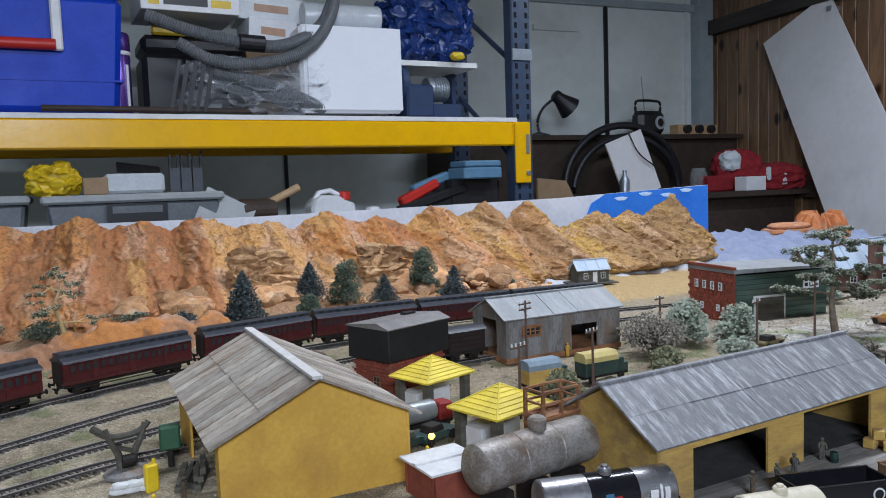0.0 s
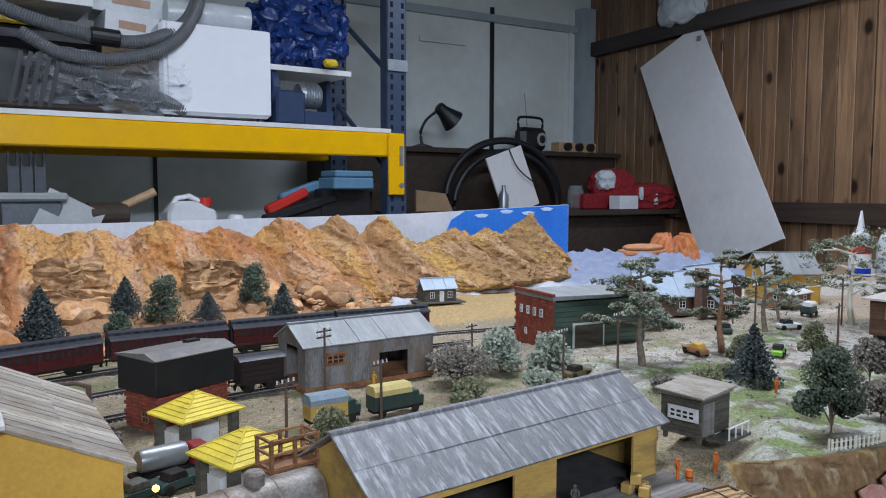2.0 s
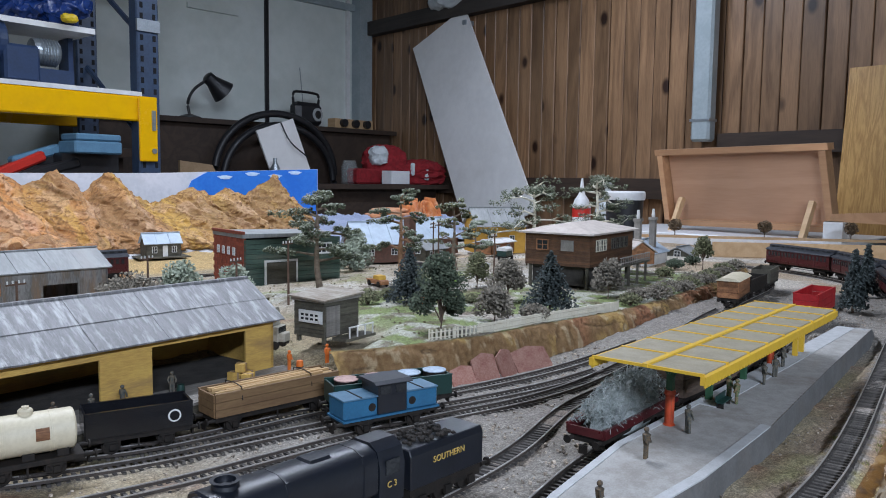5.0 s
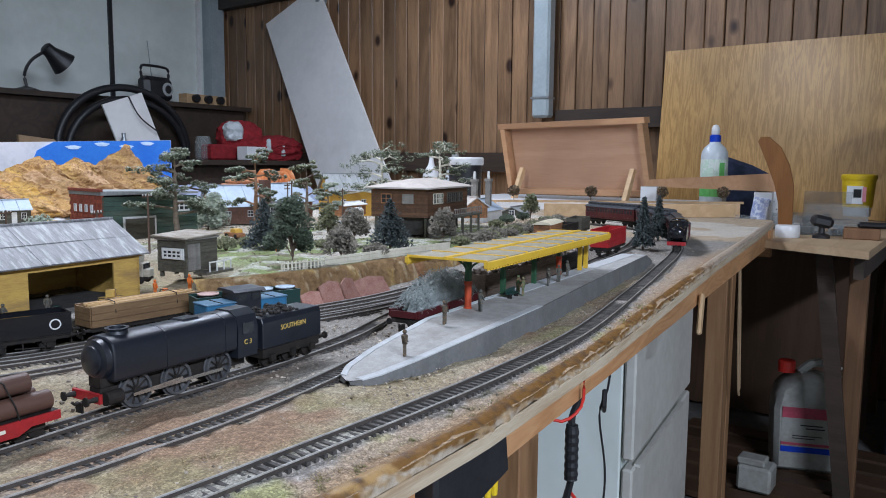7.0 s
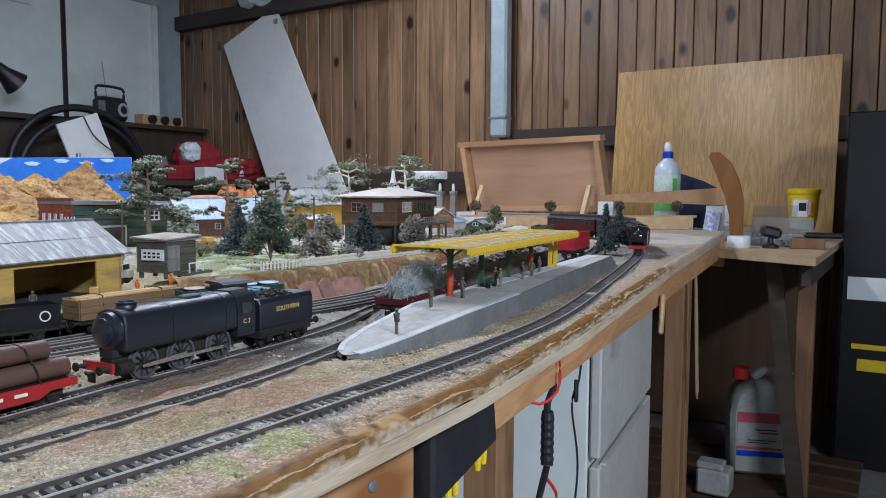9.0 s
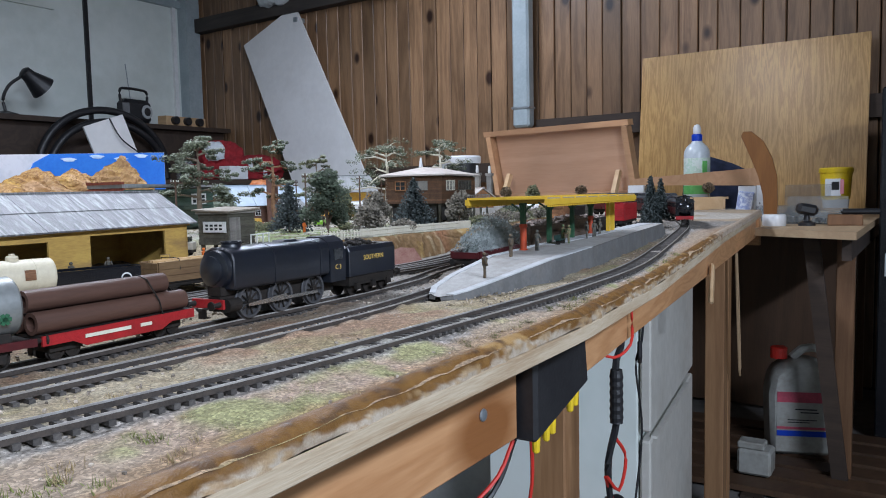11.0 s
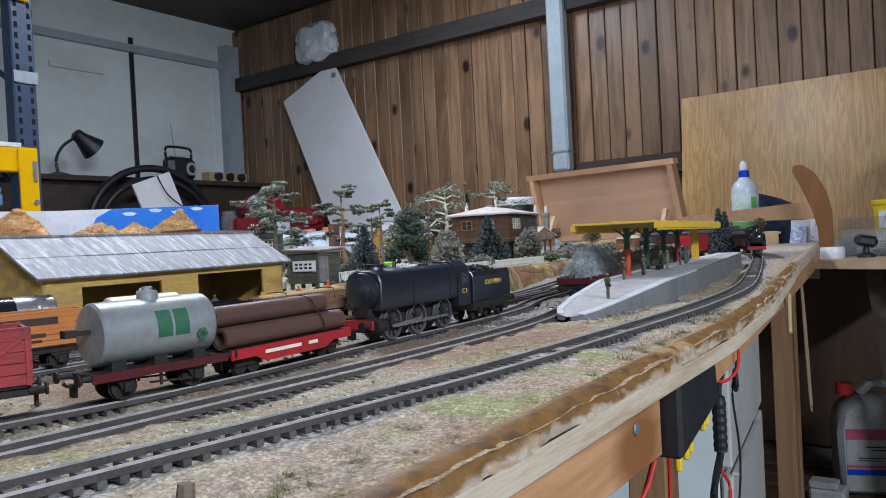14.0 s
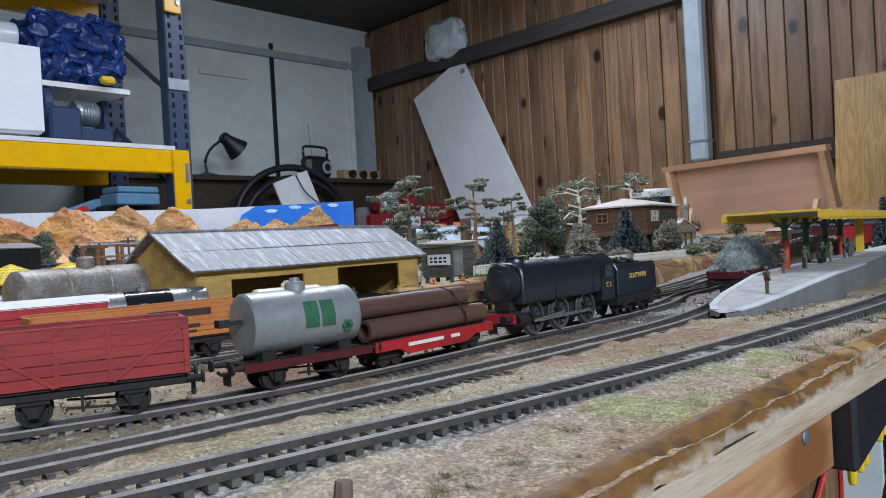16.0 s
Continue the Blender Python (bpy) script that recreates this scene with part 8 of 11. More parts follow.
MT["woodwagon"] = pbr("weathered_wagon_planks", (0.22, 0.155, 0.115), (0.13, 0.095, 0.072), 70, 0.85, bump=0.2, stretch=(0.3, 1, 1.6), island=0.2)
MT["stoneload"] = pbr("broken_pink_grey_stone", (0.36, 0.29, 0.26), (0.22, 0.19, 0.17), 120, 0.9, bump=0.2, island=0.4)
MT["wirewool"] = pbr("grey_green_wire_load", (0.36, 0.39, 0.38), (0.20, 0.23, 0.22), 120, 0.7, bump=0.3)
WH = 0.0062


def on_track(pts, x, after=-1.0):
    best = min((p for p in line(pts, 0.003) if p[1] < 0.9 or after > 0), key=lambda p: abs(p[0] - x))
    return best


def on_back(pts, x):
    best = min((p for p in line(pts, 0.003) if p[1] > 1.1), key=lambda p: abs(p[0] - x))
    return best


def set_on(pts, x, back=False, k=1.14):
    p = on_back(pts, x) if back else on_track(pts, x)
    z = RAIL - float(dip(p[0], p[1]))
    return Matrix.Translation((p[0], p[1], z)) @ Matrix.Rotation(p[2], 4, "Z") @ Matrix.Diagonal((k, k, k, 1))


def wheel(parent, x, y, r=WH, mat=None, spokes=0, tyre=None, name="wheel"):
    s = -1 if y < 0 else 1
    if spokes:
        w = part(name, lathe(B(), [(r * 0.22, y - s * 0.0016), (r * 0.22, y + s * 0.0014)], 10, (x, 0, r), "y"), mat or MT["blackdull"], parent, smooth=True)
        bm = B()
        for k in range(spokes):
            a = k * math.tau / spokes
            cyl(bm, (x, y, r), (x + math.cos(a) * r * 0.86, y, r + math.sin(a) * r * 0.86), r * 0.055, seg=5)
        part("spokes", bm, mat or MT["blackdull"], w)
        part("tyre", lathe(B(), [(r * 0.82, y - s * 0.0012), (r * 0.82, y + s * 0.0012), (r * 0.97, y + s * 0.0012), (r, y - s * 0.001), (r * 1.07, y - s * 0.0011), (r * 1.07, y - s * 0.0018), (r * 0.82, y - s * 0.0016)], 28, (x, 0, r), "y"), tyre or MT["chrome"], w, "bright steel tyre", smooth=True)
    else:
        w = part(name, lathe(B(), [(r * 0.15, y + s * 0.0016), (r * 0.55, y + s * 0.0008), (r * 0.8, y + s * 0.0008), (r * 0.84, y + s * 0.0013), (r, y + s * 0.0012), (r, y - s * 0.001), (r * 1.08, y - s * 0.0012), (r * 1.08, y - s * 0.0018)], 20, (x, 0, r), "y"), mat or MT["blackdull"], parent, smooth=True)
    return w


def buffers(parent, x, s, z=0.0125, mat=None, spread=0.0105):
    for y in (-spread, spread):
        part("buffer", lathe(B(), [(0.0017, x), (0.0013, x + s * 0.004), (0.0011, x + s * 0.0045), (0.0011, x + s * 0.006), (0.0028, x + s * 0.0062), (0.0028, x + s * 0.0072)], 12, (0, y, z), "x"), mat or MT["blackdull"], parent, smooth=True)
    bm = B()
    tube(bm, [(x, 0, z - 0.003), (x + s * 0.007, 0, z - 0.003), (x + s * 0.0085, 0, z - 0.0015)], 0.0009, 6)
    box(bm, (x + s * 0.004, 0, z - 0.0055), (0.0012, 0.006, 0.006))
    part("coupling", bm, MT["blackdull"], parent)


def underframe(t, L, wb, mat=None, W=0.024, zf=0.0122, solebar=None):
    part("underframe", box(B(), (0, 0, zf), (L, W, 0.0035)), solebar or MT["blackdull"], t, bev=0.0004)
    for x in (-wb / 2, wb / 2):
        part("axle", cyl(B(), (x, -0.008, WH), (x, 0.008, WH), 0.0009, seg=8), MT["blackdull"], t)
        for y in (-0.0068, 0.0068):
            wheel(t, x, y)
        for y in (-0.0098, 0.0098):
            bm = B()
            prism(bm, [(x - 0.006, zf), (x + 0.006, zf), (x + 0.0022, WH - 0.0012), (x - 0.0022, WH - 0.0012)], y - 0.0007, y + 0.0007)
            box(bm, (x, y + (0.0012 if y > 0 else -0.0012), WH + 0.0002), (0.004, 0.0024, 0.0042))
            box(bm, (x, y + (0.0008 if y > 0 else -0.0008), WH + 0.0035), (0.0115, 0.0014, 0.0013))
            part("axle_guard", bm, MT["blackdull"], t)
    bm = B()
    for y in (-0.0105, 0.0105):
        box(bm, (wb * 0.12, y, 0.0055), (wb * 0.62, 0.0008, 0.001), 0, 0, 4)
        box(bm, (-0.001, y, 0.0072), (0.0012, 0.001, 0.006))
    part("brake_gear", bm, MT["blackdull"], t)
    buffers(t, L / 2, 1)
    buffers(t, -L / 2, -1)


def words(text, size, mat, parent, m, name="lettering"):
    cu = bpy.data.curves.new(name, "FONT")
    cu.body, cu.size, cu.extrude, cu.align_x, cu.align_y = text, size, 0.0002, "CENTER", "CENTER"
    ob = new(name, cu)
    me = bpy.data.meshes.new_from_object(ob.evaluated_get(bpy.context.evaluated_depsgraph_get()))
    bpy.data.objects.remove(ob)
    o2 = new(name, me)
    me.materials.clear()
    me.materials.append(mat)
    o2.parent = parent
    o2.matrix_local = m
    return o2


def open_wagon(m, L, hh, mat, label, wb=None, W=0.028, planks=5, braces=True, zb=0.0142):
    t = thing("open_wagon", label, "goods wagon", m)
    underframe(t, L - 0.002, wb or L * 0.52)
    part("floor", box(B(), (0, 0, zb + 0.0006), (L - 0.001, W - 0.001, 0.0014)), MT["blackdull"], t)
    ph = hh / planks
    for k in range(planks):
        z = zb + 0.001 + ph * (k + 0.5)
        for y in (-W / 2, W / 2):
            part("side_plank", box(B(), (0, y, z), (L, 0.0016, ph - 0.0004)), mat, t)
        for x in (-L / 2, L / 2):
            part("end_plank", box(B(), (x, 0, z), (0.0016, W - 0.0018, ph - 0.0004)), mat, t)
    if braces:
        for y in (-W / 2 - 0.0011, W / 2 + 0.0011):
            for x in (-L / 2 + 0.001, -L * 0.12, L * 0.12, L / 2 - 0.001):
                part("iron_strap", box(B(), (x, y, zb + hh / 2 + 0.001), (0.0016, 0.0008, hh)), mat, t)
            for s in (-1, 1):
                d = math.degrees(math.atan2(hh * 0.9, L * 0.36))
                part("diagonal_strap", box(B(), (s * L * 0.31, y, zb + hh / 2), (math.hypot(L * 0.36, hh * 0.9), 0.0007, 0.0016), 0, 0, s * -d), mat, t)
    bm = B()
    for y in (-W / 2, W / 2):
        box(bm, (0, y, zb + hh + 0.0012), (L + 0.001, 0.0022, 0.0008))
    part("top_rail", bm, mat, t)
    return t


def tank_wagon(m, L, r, mat, label, chassis, frame_mat=None, zc=None, wb=None, bands=2, cap=None):
    t = thing("tank_wagon", label, "tank wagon", m)
    underframe(t, L * 1.16, wb or L * 0.56, solebar=frame_mat)
    zc = zc or 0.0158 + r
    prof = [(0.001, -L / 2 - r * 0.10), (r * 0.6, -L / 2 - r * 0.07), (r * 0.93, -L / 2), (r, -L / 2 + r * 0.08), (r, L / 2 - r * 0.08), (r * 0.93, L / 2), (r * 0.6, L / 2 + r * 0.07), (0.001, L / 2 + r * 0.10)]
    part("barrel", lathe(B(), prof, 40, (0, 0, zc), "x"), mat, t, smooth=35)
    for k in range(bands):
        x = (k + 0.5) / bands * L - L / 2
        part("barrel_band", lathe(B(), [(r * 0.99, x - 0.001), (r * 1.012, x - 0.0008), (r * 1.012, x + 0.0008), (r * 0.99, x + 0.001)], 40, (0, 0, zc), "x"), mat, t, smooth=35)
    dm = part("dome", lathe(B(), [(r * 0.34, zc + r * 0.9), (r * 0.34, zc + r * 1.16), (r * 0.28, zc + r * 1.24), (0.0005, zc + r * 1.27)], 20), mat, t, smooth=35)
    part("dome_lid", lathe(B(), [(r * 0.17, zc + r * 1.24), (r * 0.17, zc + r * 1.36), (0.0005, zc + r * 1.38)], 12), cap or mat, dm)
    for x in (-L * 0.36, L * 0.36, 0):
        part("saddle", box(B(), (x, 0, 0.0155), (0.007, r * 1.3, 0.0055)), MT["blackdull"], t)
    return t


# red five-plank open wagon
open_wagon(set_on(TA, 0.329, k=1.1), 0.078, 0.0225, MT["wagonred"], "worn red planked open wagon with diagonal strapping", wb=0.036)
# silver petrol tank with green letters as plain shapes
bp_ = tank_wagon(set_on(TA, 0.427, k=1.06), 0.058, 0.0148, MT["silver"], "silver petrol tank wagon on dark red frame", MT["red"], wb=0.036, bands=0)
part("solebar", box(B(), (0, -0.0126, 0.0122), (0.070, 0.0012, 0.0040)), MT["maroon"], bp_, "dark red solebar")
zc = 0.0158 + 0.0148


def on_barrel(x0, x1, z0, z1, r, zcen, n=8):
    """A thin patch that lies on the near side of a barrel."""
    bm, prev = B(), None
    for i in range(n + 1):
        z = z0 + (z1 - z0) * i / n
        y = -math.sqrt(max(0, (r + 0.0003) ** 2 - z * z))
        q = [bm.verts.new((x0, y, zcen + z)), bm.verts.new((x1, y, zcen + z))]
        if prev:
            bm.faces.new((prev[0], prev[1], q[1], q[0]))
        prev = q
    return bm


def barrel_shape(segs, r, zcen):
    bm = B()
    for x0, x1, z0, z1 in segs:
        b2 = on_barrel(x0, x1, z0, z1, r, zcen, 5)
        me = bpy.data.meshes.new("tmp")
        b2.to_mesh(me)
        b2.free()
        bm.from_mesh(me)
        bpy.data.meshes.remove(me)
    return bm


part("emblem_bar", on_barrel(-0.0035, 0.0040, -0.0035, 0.0090, 0.0148, zc), MT["letter_green"], bp_, "plain dark green emblem block")
part("emblem_bar", on_barrel(0.0055, 0.0130, -0.0035, 0.0090, 0.0148, zc), MT["letter_green"], bp_, "plain dark green emblem block")
bm = B()
for k in range(3):
    box(bm, (0.0200, -0.0147, zc - 0.0045), (0.0058, 0.0008, 0.0018), 0, 0, k * 60)
part("star", bm, MT["letter_green"], bp_, "dark green star")
part("valve_lever", box(B(), (-0.035, -0.003, zc + 0.002), (0.012, 0.0022, 0.0022)), MT["blackdull"], bp_)
part("discharge_pipe", box(B(), (-0.040, -0.003, zc + 0.0022), (0.005, 0.005, 0.0035)), MT["blackdull"], bp_)

# red bogie flat with brown tubes
fl = thing("flat_wagon", "bright red low flat wagon loaded with brown tubes", "goods wagon", set_on(TA, 0.518, k=1.0))
prism(bm := B(), [(-0.052, 0.010), (-0.034, 0.010), (-0.026, 0.0062), (0.026, 0.0062), (0.034, 0.010), (0.052, 0.010), (0.052, 0.0155), (-0.052, 0.0155)], -0.0148, -0.0135)
part("side_sill", bm, MT["red"], fl)
prism(bm := B(), [(-0.052, 0.010), (-0.034, 0.010), (-0.026, 0.0062), (0.026, 0.0062), (0.034, 0.010), (0.052, 0.010), (0.052, 0.0155), (-0.052, 0.0155)], 0.0135, 0.0148)
part("side_sill", bm, MT["red"], fl)
part("deck", box(B(), (0, 0, 0.0148), (0.104, 0.027, 0.0014)), MT["blackdull"], fl)
for x in (-0.040, -0.03, 0.03, 0.040):
    for y in (-0.0068, 0.0068):
        wheel(fl, x, y, 0.0048)
for x in (-0.035, 0.035):
    part("bogie", box(B(), (x, 0, 0.0075), (0.020, 0.019, 0.005)), MT["blackdull"], fl)
bars(fl, -0.0150, [(-0.012, 0.0115, 0.030, 0.0020), (0.014, 0.0115, 0.008, 0.0020)], MT["cream"])
ld = thing("tube_load", "stack of glossy dark brown tubes", "pipe load", set_on(TA, 0.514, k=1.0))
for y, z, x0, x1 in ((-0.0070, 0.0217, -0.050, 0.052), (0.0070, 0.0217, -0.050, 0.050), (0.0, 0.0332, -0.050, 0.043)):
    part("tube", lathe(B(), [(0.0040, x0 + 0.004), (0.0040, x0), (0.0062, x0), (0.0062, x1), (0.0040, x1), (0.0040, x1 - 0.004)], 22, (0, y, z), "x"), MT["logbrown"], ld, smooth=35)
tube(bm := B(), [(0.03, -0.0148, 0.0155), (0.028, -0.0146, 0.024), (0.026, -0.0065, 0.0372), (0.024, 0.0, 0.0398), (0.022, 0.009, 0.034), (0.02, 0.0148, 0.0155)], 0.0005, 5)
part("chain", bm, MT["blackdull"], ld)

# black tender engine with smooth casing
q1 = thing("steam_locomotive", "black tender locomotive with smooth boxy boiler casing", "model locomotive", set_on(TA, 0.690))
cas = [(-0.0124, 0.0200), (-0.0138, 0.0220), (-0.0138, 0.0385), (-0.0118, 0.0432), (-0.0055, 0.0458), (0.0055, 0.0458), (0.0118, 0.0432), (0.0138, 0.0385), (0.0138, 0.0220), (0.0124, 0.0200)]
part("boiler_casing", prism(B(), cas, -0.072, 0.022, "x"), MT["blacksatin"], q1, smooth=30, bev=0.0008)
part("smokebox", lathe(B(), [(0.0005, -0.0785), (0.006, -0.078), (0.0118, -0.0755), (0.0125, -0.070)], 28, (0, 0, 0.0325), "x"), MT["blacksatin"], q1, smooth=35)
part("smokebox_door", lathe(B(), [(0.0005, -0.0805), (0.006, -0.0800), (0.0088, -0.0785), (0.0088, -0.077)], 24, (0, 0, 0.0325), "x"), MT["blacksatin"], q1, smooth=35)
part("chimney", lathe(B(), [(0.0066, 0.0445), (0.0060, 0.0475), (0.0070, 0.0492), (0.0050, 0.0492), (0.0048, 0.0465)], 20, (-0.060, 0, 0)), MT["blacksatin"], q1, smooth=35)
part("dome", box(B(), (-0.01, 0, 0.0455), (0.014, 0.012, 0.0028)), MT["blacksatin"], q1, bev=0.001)
for x in (-0.035, 0.012):
    part("casing_band", prism(B(), [(u_ * 1.03, v_ + 0.0002 if v_ > 0.02 else v_) for u_, v_ in cas], x - 0.0007, x + 0.0007, "x"), MT["blacksatin"], q1)
cabp = [(-0.0138, 0.014), (-0.0145, 0.034), (-0.0120, 0.043), (-0.006, 0.0468), (0.006, 0.0468), (0.0120, 0.043), (0.0145, 0.034), (0.0138, 0.014)]
part("cab", prism(B(), cabp, 0.022, 0.040, "x"), MT["blacksatin"], q1, smooth=30)
part("cab_window", box(B(), (0.031, -0.0147, 0.034), (0.010, 0.0008, 0.008)), MT["glassdark"], q1)
part("running_plate", box(B(), (-0.02, 0, 0.0195), (0.112, 0.011, 0.006)), MT["blackdull"], q1)
part("frames", box(B(), (-0.02, 0, 0.0115), (0.112, 0.010, 0.009)), MT["blackdull"], q1)
part("buffer_beam", box(B(), (-0.081, 0, 0.0125), (0.002, 0.026, 0.0056)), MT["red"], q1, "red buffer beam")
buffers(q1, -0.082, -1)
for x in (-0.054, -0.024, 0.010):
    for y in (-0.0068, 0.0068):
        w_ = wheel(q1, x, y * 1.12, 0.0108, MT["blackdull"], 10, MT["wheelgrey"])
part("coupling_rod", box(B(), (-0.022, -0.0104, 0.0092), (0.066, 0.0010, 0.0022)), MT["chrome"], q1, "steel coupling rod")
part("connecting_rod", box(B(), (-0.040, -0.0106, 0.0102), (0.036, 0.0010, 0.0018), 0, 0, -3), MT["chrome"], q1, "steel connecting rod")
part("cylinder", lathe(B(), [(0.0042, -0.0765), (0.0042, -0.066)], 16, (0, -0.0098, 0.0110), "x"), MT["blackdull"], q1)
tdp = [(-0.0135, 0.015), (-0.0135, 0.034), (-0.0118, 0.0375), (0.0118, 0.0375), (0.0135, 0.034), (0.0135, 0.015)]
td = part("tender_body", prism(B(), tdp, 0.046, 0.108, "x"), MT["blacksatin"], q1, "black tender", bev=0.0005)
bm = B()
for i in range(70):
    ball(bm, (0.052 + 0.034 * random.random(), (random.random() - 0.5) * 0.020, 0.0375 + 0.0035 * random.random()), 0.0018, 1, (1, 1, 0.8))
tagged(part("coal", bm, MT["blackdull"], td), kind="stuff")
part("tender_frames", box(B(), (0.077, 0, 0.0115), (0.060, 0.024, 0.007)), MT["blackdull"], q1)
for x in (0.056, 0.077, 0.098):
    for y in (-0.0068, 0.0068):
        wheel(q1, x, y, 0.0068)
    part("axle_box", box(B(), (x, -0.0128, 0.0075), (0.005, 0.0022, 0.005)), MT["blackdull"], q1)
buffers(q1, 0.109, 1)
words("SOUTHERN", 0.0052, MT["letter_gold"], q1, pose(0.077, -0.0139, 0.0282, 90))
words("C 3", 0.0048, MT["letter_gold"], q1, pose(0.0305, -0.0148, 0.0245, 90))

# orange high-sided wagon with dark lettering bars
sp_ = open_wagon(set_on(TC, 0.434), 0.125, 0.021, MT["wagonorange"], "orange planked wagon with dark lettering", wb=0.085, planks=6, braces=False)
bars(sp_, -0.0150, [(-0.045, 0.031, 0.014, 0.0042), (0.020, 0.031, 0.040, 0.0042), (-0.01, 0.0225, 0.085, 0.0022), (0.0, 0.019, 0.06, 0.0014)], MT["letter_dark"])
# closed red van with white roof
rv = open_wagon(set_on(TC2, 0.378), 0.115, 0.026, MT["red"], "bright red box van with pale roof", wb=0.07, planks=4, braces=False)
part("roof", prism(B(), [(-0.0155, 0.041), (-0.011, 0.0448), (0, 0.0463), (0.011, 0.0448), (0.0155, 0.041)], -0.059, 0.059, "x"), MT["trimwhite"], rv, "pale curved roof", smooth=30)
bars(rv, -0.0151, [(-0.015, 0.027, 0.02, 0.006)], MT["cream"])
# three-part oil tank with dark middle
ef = tank_wagon(set_on(TD, 0.500), 0.098, 0.0155, MT["tinplate"], "shiny tinplate oil tank wagon with black middle band", None, bands=4, wb=0.06, zc=0.029)
part("dark_band", lathe(B(), [(0.0154, -0.016), (0.01575, -0.0158), (0.01575, 0.0198), (0.0154, 0.020)], 36, (0, 0, 0.029), "x"), MT["blackgloss"], ef, "black painted band", smooth=35)
bm = barrel_shape([(0.0, 0.006, -0.004, 0.004)], 0.0158, 0.029)
part("emblem_bar", bm, MT["red"], ef, "red emblem shape")
bm = barrel_shape([(-0.006, 0.0, -0.002, 0.006)], 0.0158, 0.029)
part("emblem_bar", bm, MT["blueloco"], ef, "blue emblem shape")
part("emblem_bar", barrel_shape([(0.027, 0.033, -0.004, 0.005), (0.0345, 0.0365, -0.004, 0.008), (0.038, 0.042, -0.004, 0.006)], 0.0158, 0.029), MT["trimwhite"], ef, "white emblem shape")
# cream tank and black open wagon, timber wagon
ct = tank_wagon(set_on(TC2, 0.600), 0.056, 0.0135, MT["creamtank"], "cream tank wagon with small red crest", None)
part("emblem_bar", barrel_shape([(0.004, 0.012, -0.002, 0.006)], 0.0138, 0.0293), MT["brownplank"], ct)
bw = open_wagon(set_on(TD, 0.695), 0.074, 0.0185, MT["blackgloss"], "glossy black steel open wagon with round white crest", planks=1, braces=False)
part("crest", lathe(B(), [(0.0048, -0.0151), (0.0048, -0.0147)], 20, (0.024, 0, 0.0245), "y"), MT["trimwhite"], bw, "round white crest")
part("crest", lathe(B(), [(0.0036, -0.0153), (0.0036, -0.0150)], 20, (0.024, 0, 0.0245), "y"), MT["blackgloss"], bw)
tmw = open_wagon(set_on(TD, 0.820), 0.116, 0.0185, MT["wagonbrown"], "brown planked wagon carrying sawn timber", wb=0.08, planks=3, braces=False)
tl = thing("timber_load", "stack of long pale sawn boards tied with cord", "timber load", set_on(TD, 0.820))
rb = random.Random(77)
for k in range(11):
    part("sawn_board", box(B(), (rb.uniform(-0.008, 0.008), -0.0085 + (k % 6) * 0.0034, 0.0322 + 0.0018 * (k // 6) + 0.0004 * (k % 3)), (0.098, 0.0028, 0.0020), rb.uniform(-4, 4), 0, rb.uniform(-1.5, 0.5)), MT["woodload"], tl)
for x in (-0.035, 0.03):
    part("cord", tube(B(), [(x, -0.0150, 0.026), (x, -0.0135, 0.0365), (x + 0.001, 0.0, 0.0372), (x, 0.0135, 0.0365), (x, 0.0150, 0.026)], 0.0005, 5), MT["blackdull"], tl)
# dark green wagon with drums
dw = open_wagon(set_on(TC2, 0.903), 0.104, 0.0165, MT["darkgreen"], "dark green open wagon carrying drums", wb=0.07, planks=1, braces=False)
for k, (x, c) in enumerate(((-0.038, "pinkdrum"), (-0.012, "pinkdrum"), (0.018, "bluedrum"), (0.042, "bluedrum"))):
    if c not in MT:
        MT[c] = pbr(c, (0.55, 0.36, 0.32) if c == "pinkdrum" else (0.45, 0.55, 0.66), None, 60, 0.6)
    dr = thing("drum", "pinkish steel drum in a wagon" if c == "pinkdrum" else "pale blue steel drum in a wagon", "drum", set_on(TC2, 0.903) @ Matrix.Translation((x, 0, 0.0155)), group="drums in the green wagon")
    part("barrel", lathe(B(), [(0.0098, 0), (0.0102, 0.001), (0.0098, 0.002), (0.0098, 0.0085), (0.0102, 0.009), (0.0098, 0.0095), (0.0098, 0.0165), (0.0102, 0.0175)], 22), MT["blackdull"], dr, smooth=30)
    part("lid", lathe(B(), [(0.0102, 0.0175), (0.0102, 0.0183), (0.0088, 0.0183), (0.0085, 0.0178)], 22), MT[c], dr)
# blue shunting engine
bl = thing("shunting_locomotive", "bright blue shunting locomotive with black centre cab", "model locomotive", set_on(TC, 0.868))
underframe(bl, 0.084, 0.045)
part("running_plate", box(B(), (0, 0, 0.0146), (0.086, 0.028, 0.0016)), MT["blueloco"], bl)
for sx in (-1, 1):
    bn_ = part("bonnet", box(B(), (sx * 0.0275, 0, 0.0225), (0.029, 0.025, 0.0145)), MT["blueloco"], bl, bev=0.0012)
    part("bonnet_top", box(B(), (sx * 0.0275, 0, 0.0303), (0.030, 0.026, 0.0014)), MT["bluetop"], bn_, "grey-blue bonnet top with sheen in its colour", bev=0.0004)
    part("panel_line", box(B(), (sx * 0.0275, 0, 0.0312), (0.0012, 0.0262, 0.0006)), MT["blackdull"], bn_)
    part("side_porthole", lathe(B(), [(0.0032, -0.0129), (0.0032, -0.0126)], 14, (sx * 0.018, 0, 0.0225), "y"), MT["blackdull"], bn_)
part("cab", box(B(), (0, 0, 0.0275), (0.026, 0.0265, 0.0240)), MT["blacksatin"], bl, bev=0.0008)
